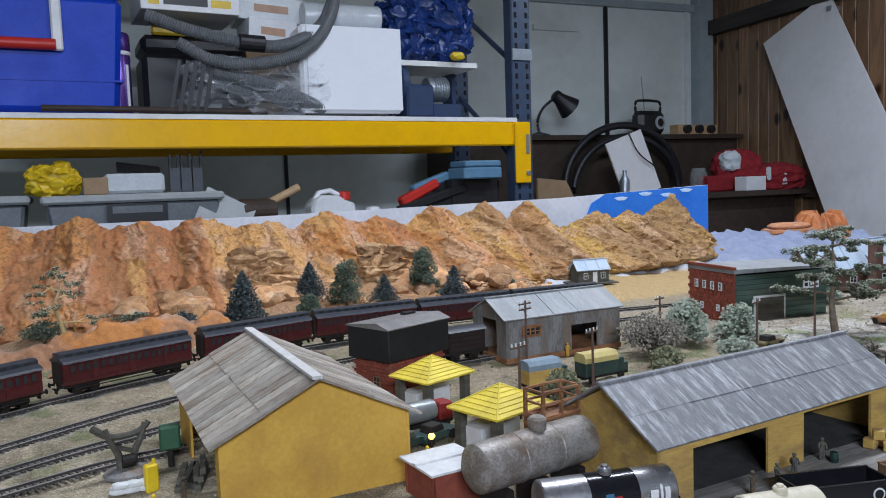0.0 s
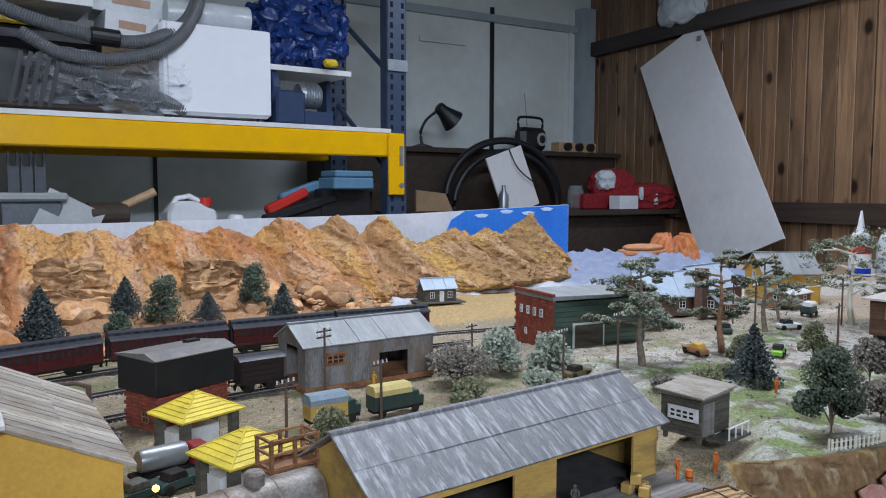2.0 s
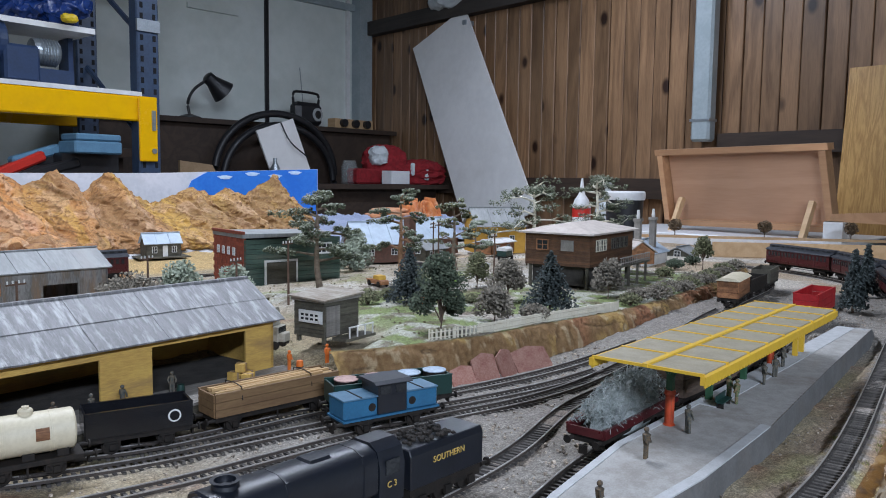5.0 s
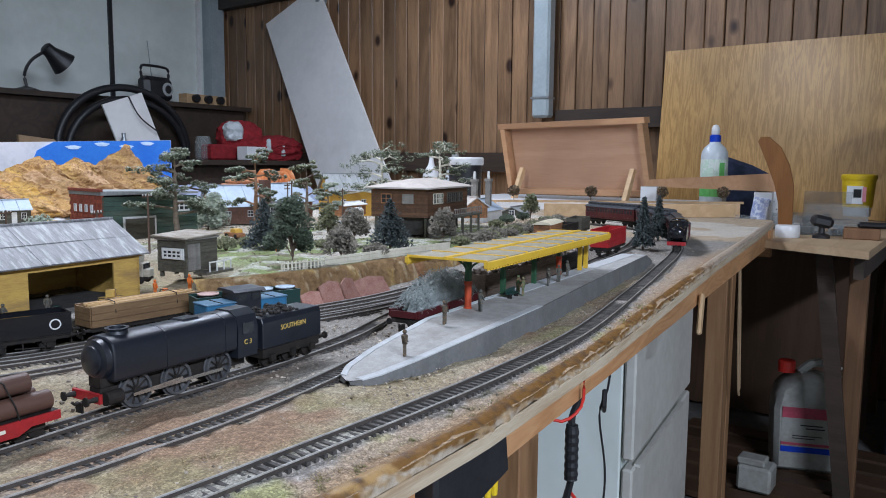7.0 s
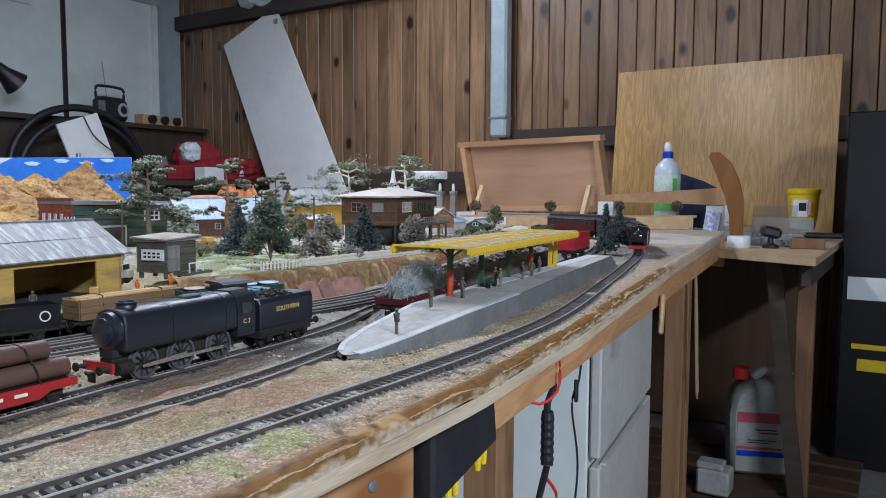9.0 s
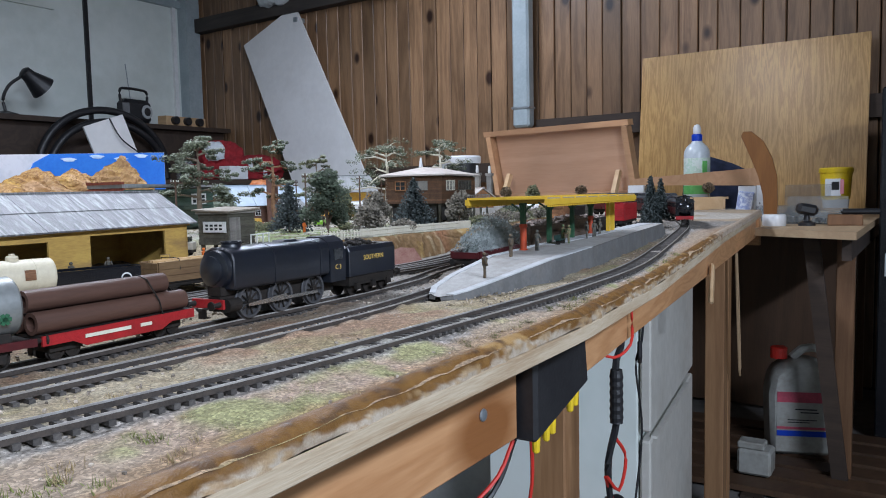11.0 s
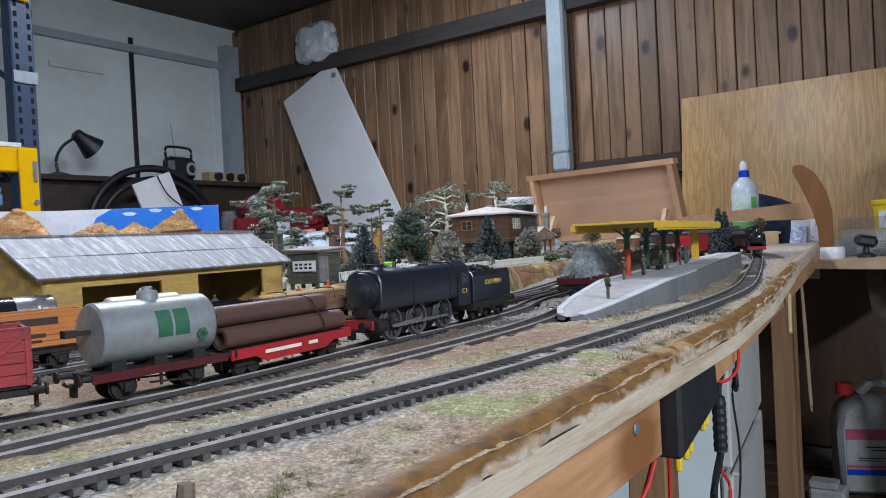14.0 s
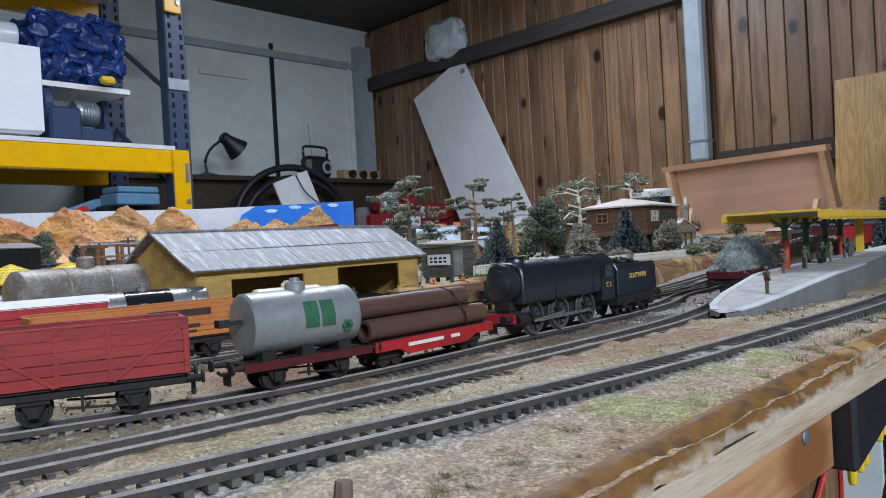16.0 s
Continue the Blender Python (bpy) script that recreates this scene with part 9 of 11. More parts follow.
part("cab_roof", prism(B(), [(-0.0160, 0.0395), (-0.012, 0.0415), (0.012, 0.0415), (0.0160, 0.0395), (0.0155, 0.0388), (-0.0155, 0.0388)], -0.0165, 0.0165, "x"), MT["coachroof"], bl)
for x in (-0.007, 0.007):
    part("cab_window", box(B(), (x, -0.0134, 0.0345), (0.009, 0.0008, 0.0065)), MT["glassdark"], bl)

# wagon with a tangled wire load, grey and brown wagons, red wagon by the platform
w1 = open_wagon(set_on(MID, 0.975), 0.12, 0.006, MT["maroon"], "low dark red wagon carrying scrap wire", wb=0.07, planks=1, braces=False)
bm = B()
for i in range(1300):
    x = random.uniform(-0.056, 0.056)
    top = 0.034 * math.sqrt(max(0.02, 1 - (x / 0.060) ** 2))
    u, v = random.uniform(-1, 1), random.random() ** 0.6
    c = Vector((x, 0.0165 * u * math.sqrt(1 - 0.75 * v * v), 0.017 + top * v * (1 - 0.35 * u * u)))
    a = random.uniform(0, math.tau)
    d = Vector((math.cos(a), math.sin(a) * 0.7, random.uniform(-0.5, 0.5))) * random.uniform(0.002, 0.0045)
    tube(bm, [c - d, c + Vector((random.gauss(0, 0.0012), random.gauss(0, 0.0012), 0.0022)), c + d], 0.00026, 3)
ball(bm, (0, 0, 0.019), 0.016, 3, (3.1, 0.85, 1.35), 0.3, 3, 2)
single("wire_load", bm, MT["wirewool"], "tangled grey-green heap of scrap wire", "wire load", set_on(MID, 0.975), kind="")
for pts, x, L, hh, mat, lab in ((MID, 1.115, 0.10, 0.022, MT["woodwagon"], "weathered grey-brown planked open wagon"), (MID, 1.225, 0.10, 0.022, MT["woodwagon"], "weathered grey-brown planked open wagon"), (MID, 1.345, 0.11, 0.016, MT["blackdull"], "dull black open wagon"), (MID, 1.60, 0.10, 0.026, MT["red"], "bright red open wagon")):
    open_wagon(set_on(pts, x), L, hh, mat, lab, planks=3, braces=False)
    if x < 1.5:
        bm = B()
        for i in range(110):
            u, v = random.uniform(-1, 1), random.uniform(-1, 1)
            box(bm, (u * L * 0.45, v * 0.0115, 0.0142 + hh + 0.0035 * (1 - v * v) * (1 - u ** 4) + random.uniform(-0.0015, 0.0015)), [random.uniform(0.002, 0.0048) for _ in range(3)], *[random.uniform(0, 90) for _ in range(3)])
        single("stone_load", bm, MT["stoneload"], "heap of broken pinkish grey stone in a wagon", "stone load", set_on(pts, x), kind="stuff")
bv = open_wagon(set_on(TA, 1.655), 0.085, 0.024, MT["brownplank"], "red-brown brake van with cream roof", planks=3, braces=False)
part("roof", prism(B(), [(-0.0165, 0.0395), (-0.011, 0.0430), (0, 0.0445), (0.011, 0.0430), (0.0165, 0.0395)], -0.047, 0.047, "x"), MT["creamtank"], bv, "cream curved roof", smooth=30)
open_wagon(set_on(TA, 1.765), 0.10, 0.017, MT["blackdull"], "dull black open wagon", planks=3, braces=False)
open_wagon(set_on(TA, 1.885), 0.08, 0.022, MT["huttimber"], "dark planked open wagon", planks=3, braces=False)
# dark van by the weathered shed
vn = open_wagon(set_on(BK2, 0.615, True), 0.055, 0.026, MT["vanbrown"], "dull brown-black planked van with dark roof", planks=4, braces=False)
part("roof", prism(B(), [(-0.0165, 0.041), (-0.011, 0.0450), (0, 0.0465), (0.011, 0.0450), (0.0165, 0.041)], -0.030, 0.030, "x"), MT["coachroof"], vn, smooth=30)


# maroon clerestory coach
def coach(m, label, group):
    t = thing("coach", label, "model coach", m, group=group)
    L, W = 0.185, 0.0300
    part("body", prism(B(), [(-W / 2 + 0.001, 0.0135), (-W / 2, 0.019), (-W / 2, 0.038), (W / 2, 0.038), (W / 2, 0.019), (W / 2 - 0.001, 0.0135)], -L / 2, L / 2, "x"), MT["maroon"], t, bev=0.0004)
    part("roof", prism(B(), [(-0.0165, 0.038), (-0.0150, 0.0405), (-0.0085, 0.0432), (-0.007, 0.0434), (-0.007, 0.0474), (-0.0035, 0.0490), (0.0035, 0.0490), (0.007, 0.0474), (0.007, 0.0434), (0.0085, 0.0432), (0.0150, 0.0405), (0.0165, 0.038)], -L / 2 - 0.0015, L / 2 + 0.0015, "x"), MT["coachroof"], t, "dark clerestory roof", smooth=25)
    part("underframe", box(B(), (0, 0, 0.0118), (L - 0.004, 0.022, 0.0034)), MT["blackdull"], t)
    for sy in (-1, 1):
        y = sy * W / 2
        for k in range(17):
            x = -L / 2 + 0.011 + k * (L - 0.022) / 16
            if k in (3, 8, 13):
                part("door", box(B(), (x, y + sy * 0.0003, 0.0265), (0.0075, 0.0008, 0.0225)), MT["maroon"], t, bev=0.0002)
            part("window_pane", box(B(), (x, y + sy * 0.0004, 0.0315), (0.0052, 0.0010, 0.0075)), MT["glassdark"], t)
        for z in (0.0185, 0.0262, 0.0365):
            part("beading", box(B(), (0, y + sy * 0.0004, z), (L - 0.003, 0.0008, 0.0007)), MT["maroon"], t)
        part("step_board", box(B(), (0, sy * 0.0135, 0.0085), (L * 0.8, 0.002, 0.0008)), MT["blackdull"], t)
        for k in range(12):
            part("clerestory_light", box(B(), (-L / 2 + 0.012 + k * (L - 0.024) / 11, sy * 0.0071, 0.0454), (0.008, 0.0006, 0.0022)), MT["glassdark"], t)
    for x in (-L * 0.33, L * 0.33):
        bo = part("bogie", box(B(), (x, 0, 0.0075), (0.034, 0.021, 0.0045)), MT["blackdull"], t, bev=0.0008)
        for dx in (-0.0115, 0.0115):
            for y in (-0.0068, 0.0068):
                w_ = wheel(bo, x + dx, y, 0.0058)
    part("end_vestibule", box(B(), (-L / 2 - 0.0015, 0, 0.027), (0.004, 0.014, 0.024)), MT["blackdull"], t)
    part("end_vestibule", box(B(), (L / 2 + 0.0015, 0, 0.027), (0.004, 0.014, 0.024)), MT["blackdull"], t)
    buffers(t, L / 2, 1)
    buffers(t, -L / 2, -1)
    return t


def along(pts, x0, dist, lo=0.0):
    """The pose on a track, dist metres on from where it passes x0 in front."""
    ln_ = line(pts, 0.002)
    i = min(range(len(ln_)), key=lambda k: abs(ln_[k][0] - x0) + (10 if ln_[k][1] > 0.9 else 0))
    p = ln_[min(len(ln_) - 1, i + int(dist / 0.002))]
    return Matrix.Translation((p[0], p[1], RAIL)) @ Matrix.Rotation(p[2], 4, "Z") @ Matrix.Diagonal((1, 1.14, 1.1, 1))


# black tank engine with three coaches on the main line
TX = 1.74
lo_ = thing("tank_locomotive", "glossy black side-tank locomotive with red buffer beam", "model locomotive", along(MAIN, TX, 0.045))
part("boiler", lathe(B(), [(0.0108, -0.058), (0.0108, 0.015)], 28, (0, 0, 0.0300), "x"), MT["blackgloss"], lo_, smooth=35)
part("smokebox", lathe(B(), [(0.0005, -0.0665), (0.008, -0.0655), (0.0112, -0.062), (0.0116, -0.060), (0.0116, -0.046)], 28, (0, 0, 0.0300), "x"), MT["blackgloss"], lo_, smooth=35)
part("smokebox_door", lathe(B(), [(0.0005, -0.0690), (0.005, -0.0685), (0.0078, -0.0670), (0.0082, -0.0655)], 24, (0, 0, 0.0300), "x"), MT["blackgloss"], lo_, smooth=35)
part("chimney", lathe(B(), [(0.0052, 0.0400), (0.0034, 0.0425), (0.0032, 0.0490), (0.0042, 0.0505), (0.0042, 0.0520), (0.0028, 0.0520)], 20, (-0.053, 0, 0)), MT["blackgloss"], lo_, smooth=35)
part("dome", lathe(B(), [(0.0062, 0.0395), (0.0046, 0.0415), (0.0046, 0.0480), (0.0036, 0.0515), (0.0018, 0.0528), (0.0003, 0.0530)], 22, (-0.020, 0, 0)), MT["blackgloss"], lo_, smooth=40)
part("safety_valve", lathe(B(), [(0.0016, 0.040), (0.0016, 0.0475), (0.0010, 0.0480), (0.0010, 0.0495)], 12, (0.006, 0, 0)), MT["brass"], lo_)
for sy in (-1, 1):
    y0_, y1_ = sy * 0.0088, sy * 0.0150
    prism(bm := B(), [(-0.056, 0.0170), (0.014, 0.0170), (0.014, 0.0385), (-0.028, 0.0385), (-0.053, 0.0290), (-0.056, 0.0285)], min(y0_, y1_), max(y0_, y1_))
    st_ = part("side_tank", bm, MT["blackgloss"], lo_, bev=0.0005)
    if sy < 0:
        part("crest", lathe(B(), [(0.0026, -0.0154), (0.0026, -0.0150)], 20, (-0.003, 0, 0.0290), "y"), MT["cream"], st_, "round cream crest")
        part("crest_wing", box(B(), (-0.003, -0.0152, 0.0290), (0.011, 0.0005, 0.0013)), MT["letter_gold"], st_)
        part("maker_plate", lathe(B(), [(0.0012, -0.0154), (0.0012, -0.0150)], 14, (-0.044, 0, 0.0215), "y"), MT["letter_gold"], st_)
part("cab_front", box(B(), (0.0145, 0, 0.034), (0.0012, 0.029, 0.022)), MT["blackgloss"], lo_)
part("cab_back", box(B(), (0.0355, 0, 0.034), (0.0012, 0.029, 0.022)), MT["blackgloss"], lo_)
for sy in (-1, 1):
    bm = B()
    for x0, x1, z0, z1 in ((0.0145, 0.0355, 0.0170, 0.0330), (0.0145, 0.0205, 0.033, 0.0445), (0.0305, 0.0355, 0.033, 0.0445), (0.0145, 0.0355, 0.0432, 0.0452)):
        box(bm, ((x0 + x1) / 2, sy * 0.0147, (z0 + z1) / 2), (x1 - x0, 0.0009, z1 - z0))
    part("cab_side", bm, MT["blackgloss"], lo_)
prism(bm := B(), [(-0.0158, 0.0448), (-0.0125, 0.0490), (-0.006, 0.0512), (0.006, 0.0512), (0.0125, 0.0490), (0.0158, 0.0448), (0.0120, 0.0475), (0.0, 0.0500), (-0.0120, 0.0475)], 0.012, 0.0385, "x")
part("cab_roof", bm, MT["blackgloss"], lo_, smooth=35)
part("bunker", box(B(), (0.0475, 0, 0.0275), (0.024, 0.029, 0.021)), MT["blackgloss"], lo_, bev=0.0006)
bm = B()
for i in range(50):
    ball(bm, (0.040 + 0.016 * random.random(), (random.random() - 0.5) * 0.022, 0.038 + 0.003 * random.random()), 0.0018, 1)
tagged(part("coal", bm, MT["blackdull"], lo_), kind="stuff")
bars(lo_, -0.0146, [(0.040 + k * 0.0030, 0.0335, 0.0019, 0.0034) for k in range(5)], MT["letter_gold"], "number_bar")
part("running_plate", box(B(), (-0.003, 0, 0.0162), (0.126, 0.029, 0.0016)), MT["blackgloss"], lo_)
part("frames", box(B(), (-0.003, 0, 0.011), (0.112, 0.010, 0.009)), MT["blackdull"], lo_)
part("buffer_beam", box(B(), (-0.0665, 0, 0.0138), (0.002, 0.029, 0.0062)), MT["red"], lo_, "red buffer beam")
buffers(lo_, -0.0675, -1, 0.0135, MT["red"])
buffers(lo_, 0.0600, 1, 0.0135)
for x in (-0.040, -0.008, 0.026):
    for y in (-0.0068, 0.0068):
        wheel(lo_, x, y, 0.0098, MT["blackgloss"], 12, MT["chrome"])
part("coupling_rod", box(B(), (-0.007, -0.0094, 0.0092), (0.068, 0.0010, 0.0019)), MT["chrome"], lo_, "bright coupling rod")
part("connecting_rod", box(B(), (-0.026, -0.0106, 0.0108), (0.040, 0.0010, 0.0016), 0, 0, 3), MT["chrome"], lo_, "bright connecting rod")
part("guard_iron", box(B(), (-0.060, -0.0068, 0.0065), (0.0016, 0.0016, 0.010)), MT["blackdull"], lo_)
part("cab_step", box(B(), (0.026, -0.0135, 0.0075), (0.010, 0.0012, 0.006)), MT["blackdull"], lo_)
part("handrail", tube(B(), [(-0.056, -0.0118, 0.0365), (-0.03, -0.0112, 0.0390), (0.012, -0.0112, 0.0400)], 0.0004, 5), MT["chrome"], lo_)
c0 = coach(along(MAIN, TX, 0.215), "maroon coach with black clerestory roof on the main line", "maroon coaches")
for d in (0.415, 0.615):
    copy_thing(c0, along(MAIN, TX, d))


def back_at(x):
    p = min((q for q in line(MAIN, 0.003) if q[1] > 1.15), key=lambda q: abs(q[0] - x))
    return Matrix.Translation((p[0], p[1], RAIL)) @ Matrix.Rotation(p[2], 4, "Z") @ Matrix.Diagonal((1, 1.14, 1.1, 1))


for x in (-0.035, 0.15, 0.345, 0.54, 0.735, 0.93):
    copy_thing(c0, back_at(x))["label"] = "maroon coach with black clerestory roof on the rear line"

# ---- trees and shrubs ----
MT["bark"] = pbr("tree_bark", (0.16, 0.11, 0.08), (0.10, 0.07, 0.05), 150, 0.9, bump=0.3)
MT["palebark"] = pbr("pale_gum_bark", (0.26, 0.20, 0.145), (0.15, 0.11, 0.08), 120, 0.85, bump=0.3)
MT["spruce"] = pbr("spruce_needles", (0.014, 0.024, 0.022), (0.062, 0.076, 0.074), 150, 0.85, bump=0, island=0.45)
MT["leaf"] = pbr("leaf_green", (0.030, 0.048, 0.027), (0.105, 0.130, 0.085), 200, 0.85, bump=0, island=0.25)
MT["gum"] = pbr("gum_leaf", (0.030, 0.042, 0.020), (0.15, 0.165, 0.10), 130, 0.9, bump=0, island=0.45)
MT["frost"] = pbr("frosted_sage", (0.17, 0.205, 0.14), (0.34, 0.375, 0.30), 200, 0.95, bump=0, island=0.3)
# pale leaf colour carries both the frost and the light from above
MT["flock"] = pbr("frost_and_top_light_flock", (0.23, 0.26, 0.185), (0.43, 0.45, 0.37), 180, 0.95, bump=0, island=0.3)
MT["sprucetip"] = pbr("frosted_needle_tip", (0.055, 0.07, 0.075), (0.13, 0.155, 0.16), 150, 0.9, bump=0, island=0.35)
MT["drybush"] = pbr("dry_bush", (0.085, 0.072, 0.054), (0.25, 0.225, 0.18), 200, 0.95, bump=0, island=0.4)
MT["olive"] = pbr("olive_bush", (0.075, 0.08, 0.035), (0.20, 0.20, 0.11), 200, 0.9, bump=0, island=0.4)
MT["ballbrown"] = pbr("dried_brown", (0.20, 0.14, 0.08), (0.12, 0.08, 0.05), 200, 0.9, bump=0, island=0.4)


def leaves(bm, c, r, n, size, rnd, flat_=1.0):
    for i in range(n):
        while True:
            p = Vector((rnd.uniform(-1, 1), rnd.uniform(-1, 1), rnd.uniform(-1, 1)))
            if 0.25 < p.length <= 1:
                break
        p = Vector((p.x * r[0], p.y * r[1], p.z * r[2] * flat_)) + Vector(c)
        leaf(bm, p, 1.12 * size * rnd.uniform(0.6, 1.4), rnd)


def leaf(bm, p, s, rnd):
    a = Vector((rnd.gauss(0, 1), rnd.gauss(0, 1), rnd.gauss(0, 1))).normalized()
    b = a.orthogonal().normalized()
    v = [bm.verts.new(p + a * s), bm.verts.new(p + b * s * 0.7), bm.verts.new(p - a * s * 0.9), bm.verts.new(p - b * s * 0.7)]
    bm.faces.new(v)


def spruce(x, y, h, w, z=None, seed=1, label="dark blue-green model spruce tree", group="model spruces"):
    rnd = random.Random(seed)
    t = thing("spruce_tree", label, "model tree", pose(x, y, (ground_z(x, y) if z is None else z) - 0.001), group=group)
    part("trunk", cyl(B(), (0, 0, 0), (0, 0, h * 0.95), h * 0.022, h * 0.004, 7), MT["bark"], t)
    bm, tp_ = B(), B()
    tiers = 26
    for k in range(tiers):
        f = k / (tiers - 1)
        zz = h * (0.17 + 0.81 * f)
        rad = w / 2 * (1.22 if w > 0.05 else 1.0) * (1 - f) ** 0.80 * (0.92 + 0.16 * rnd.random()) + w * 0.02
        nb_ = max(7, int(30 * (1 - f)))
        for j in range(nb_):
            a = j * math.tau / nb_ + rnd.uniform(-0.25, 0.25)
            L = rad * rnd.uniform(0.75, 1.1)
            for m_ in range(5):
                q = (m_ + 0.6) / 5
                p = Vector((math.cos(a) * L * q, math.sin(a) * L * q, zz - L * 0.42 * q * q + rnd.uniform(-1, 1) * h * 0.008))
                leaf(bm, p, h * 0.032 * (1.2 - 0.5 * q), rnd)
                if m_ == 4:
                    leaf(tp_, p + Vector((math.cos(a), math.sin(a), 0.4)) * h * 0.012, h * 0.014, rnd)
                leaf(bm, p + Vector((rnd.gauss(0, 1), rnd.gauss(0, 1), rnd.gauss(0, 1))) * h * 0.014, h * 0.030, rnd)
    cr_ = part("crown", bm, MT["spruce"], t)
    tagged(part("frosted_tip", tp_, MT["sprucetip"], cr_), kind="stuff")
    return t


def leafy(x, y, h, w, z=None, seed=1, mat=None, label="bushy green model tree", name="leafy_tree", n=1500, trunk=0.3, group="", size=0.0022):
    rnd = random.Random(seed)
    t = thing(name, label, "model tree", pose(x, y, (ground_z(x, y) if z is None else z) - 0.001), group=group)
    bm = B()
    tube(bm, [(0, 0, 0), (w * 0.03, 0, h * trunk * 0.6), (0, w * 0.03, h * 0.75)], h * 0.026, 7, h * 0.006)
    cl = []
    for k in range(11):
        a = k * 2.4
        q = (k + 0.5) / 11
        c = Vector((math.cos(a) * w * 0.27 * (1.2 - q), math.sin(a) * w * 0.27 * (1.2 - q), h * (trunk + (0.88 - trunk) * q)))
        cl.append(c)
        tube(bm, [(0, 0, h * trunk * (0.5 + 0.5 * q)), c * 0.6 + Vector((0, 0, h * 0.2)), c], h * 0.010, 5, h * 0.003)
    part("trunk", bm, MT["bark"], t)
    bm = B()
    for c in cl:
        r = w * rnd.uniform(0.17, 0.27)
        leaves(bm, c, (r, r, r * 0.85), int(n * 2.4) // 11, size * rnd.uniform(0.85, 1.2), rnd)
    part("crown", bm, mat or MT["leaf"], t)
    return t


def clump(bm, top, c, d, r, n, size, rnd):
    """A thick flat pad of foliage along a twig, dark inside, with pale flock on its upper side that paints light from
    above.
    """
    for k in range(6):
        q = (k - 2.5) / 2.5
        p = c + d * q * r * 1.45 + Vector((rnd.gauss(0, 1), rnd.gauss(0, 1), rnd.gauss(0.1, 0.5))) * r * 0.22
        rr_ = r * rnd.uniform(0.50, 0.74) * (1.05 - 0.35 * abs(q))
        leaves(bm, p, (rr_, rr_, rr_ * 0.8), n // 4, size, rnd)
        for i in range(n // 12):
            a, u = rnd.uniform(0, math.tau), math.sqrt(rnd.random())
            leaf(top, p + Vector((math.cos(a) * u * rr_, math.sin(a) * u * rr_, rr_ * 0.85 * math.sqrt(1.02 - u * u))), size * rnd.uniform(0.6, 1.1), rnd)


def gum(x, y, h, w, z=None, seed=1, mat=None, bark=None, label="spindly gum tree with knotted leaf clumps", lean=0.1, pads=11, n=120, group="model gum trees"):
    rnd = random.Random(seed)
    t = thing("gum_tree", label, "model tree", pose(x, y, (ground_z(x, y) if z is None else z) - 0.001), group=group)
    bm = B()
    trunk = [(0, 0, 0), (-lean * h * 0.3, 0.02 * h, h * 0.28), (-lean * h * 0.55, -0.02 * h, h * 0.55), (-lean * h * 0.25, 0.02 * h, h * 0.80), (-lean * h * 0.5, 0.0, h * 0.97)]
    tp_ = line3(trunk, h / 18)
    tube(bm, tp_, h * 0.036, 8, h * 0.008)
    lv, fl = B(), B()
    for k in range(pads):
        q = 0.36 + 0.62 * k / (pads - 1)
        b0 = tp_[min(len(tp_) - 1, int(q * len(tp_)))]
        a = k * 2.4 + rnd.uniform(-0.5, 0.5)
        L = w / 2 * rnd.uniform(0.75, 1.15) * (1.12 - 0.62 * max(0.0, q - 0.45) / 0.55)
        out = Vector((math.cos(a), math.sin(a), 0))
        m1 = b0 + out * L * 0.4 + Vector((0, 0, h * rnd.uniform(0.0, 0.06)))
        m2 = b0 + out * L * 0.75 + Vector((rnd.gauss(0, 1), rnd.gauss(0, 1), 0)) * L * 0.10 + Vector((0, 0, h * rnd.uniform(-0.04, 0.05)))
        e = b0 + out * L + Vector((0, 0, h * rnd.uniform(-0.03, 0.05)))
        tube(bm, [b0, m1, m2, e], h * 0.014, 5, h * 0.004)
        side = out.cross(Vector((0, 0, 1)))
        tw = m1 + (side * rnd.choice((-1, 1)) + out * 0.5) * L * 0.38 + Vector((0, 0, h * rnd.uniform(0.0, 0.05)))
        tube(bm, [m1, m1.lerp(tw, 0.5) + Vector((0, 0, h * 0.012)), tw], h * 0.008, 4, h * 0.003)
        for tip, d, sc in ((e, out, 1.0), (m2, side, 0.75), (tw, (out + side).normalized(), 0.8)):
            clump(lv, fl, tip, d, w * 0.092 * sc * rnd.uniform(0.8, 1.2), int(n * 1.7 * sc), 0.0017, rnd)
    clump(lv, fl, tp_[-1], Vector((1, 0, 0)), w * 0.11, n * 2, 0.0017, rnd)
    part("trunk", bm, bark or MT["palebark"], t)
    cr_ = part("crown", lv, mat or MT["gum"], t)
    tagged(part("flock", fl, MT["flock"], cr_, "pale frosty flock with top light in its colour"), kind="stuff")
    return t


def bush(x, y, r, z=None, seed=1, mat=None, label="dry grey-brown model bush", n=420, flat_=0.8, group="model bushes"):
    rnd = random.Random(seed)
    t = thing("bush", label, "model bush", pose(x, y, (ground_z(x, y) if z is None else z) - 0.001), group=group)
    bm = B()
    for k in range(9):
        a = k * 2.4
        tube(bm, [(0, 0, 0), (math.cos(a) * r * 0.3, math.sin(a) * r * 0.3, r * 0.5), (math.cos(a) * r * 0.7, math.sin(a) * r * 0.7, r * (0.8 + 0.4 * rnd.random()) * flat_)], r * 0.05, 4, r * 0.015)
    part("branchwork", bm, MT["bark"], t)
    bm = B()
    for k in range(7):
        a = k * 2.4
        c = (math.cos(a) * r * 0.45 * (k > 0), math.sin(a) * r * 0.45 * (k > 0), r * flat_ * (0.75 if k else 1.0))
        leaves(bm, c, (r * 0.55, r * 0.55, r * 0.5 * flat_), int(n * 2.2) // 7, 0.0021, rnd)
    part("foliage", bm, mat or MT["drybush"], t)
    return t


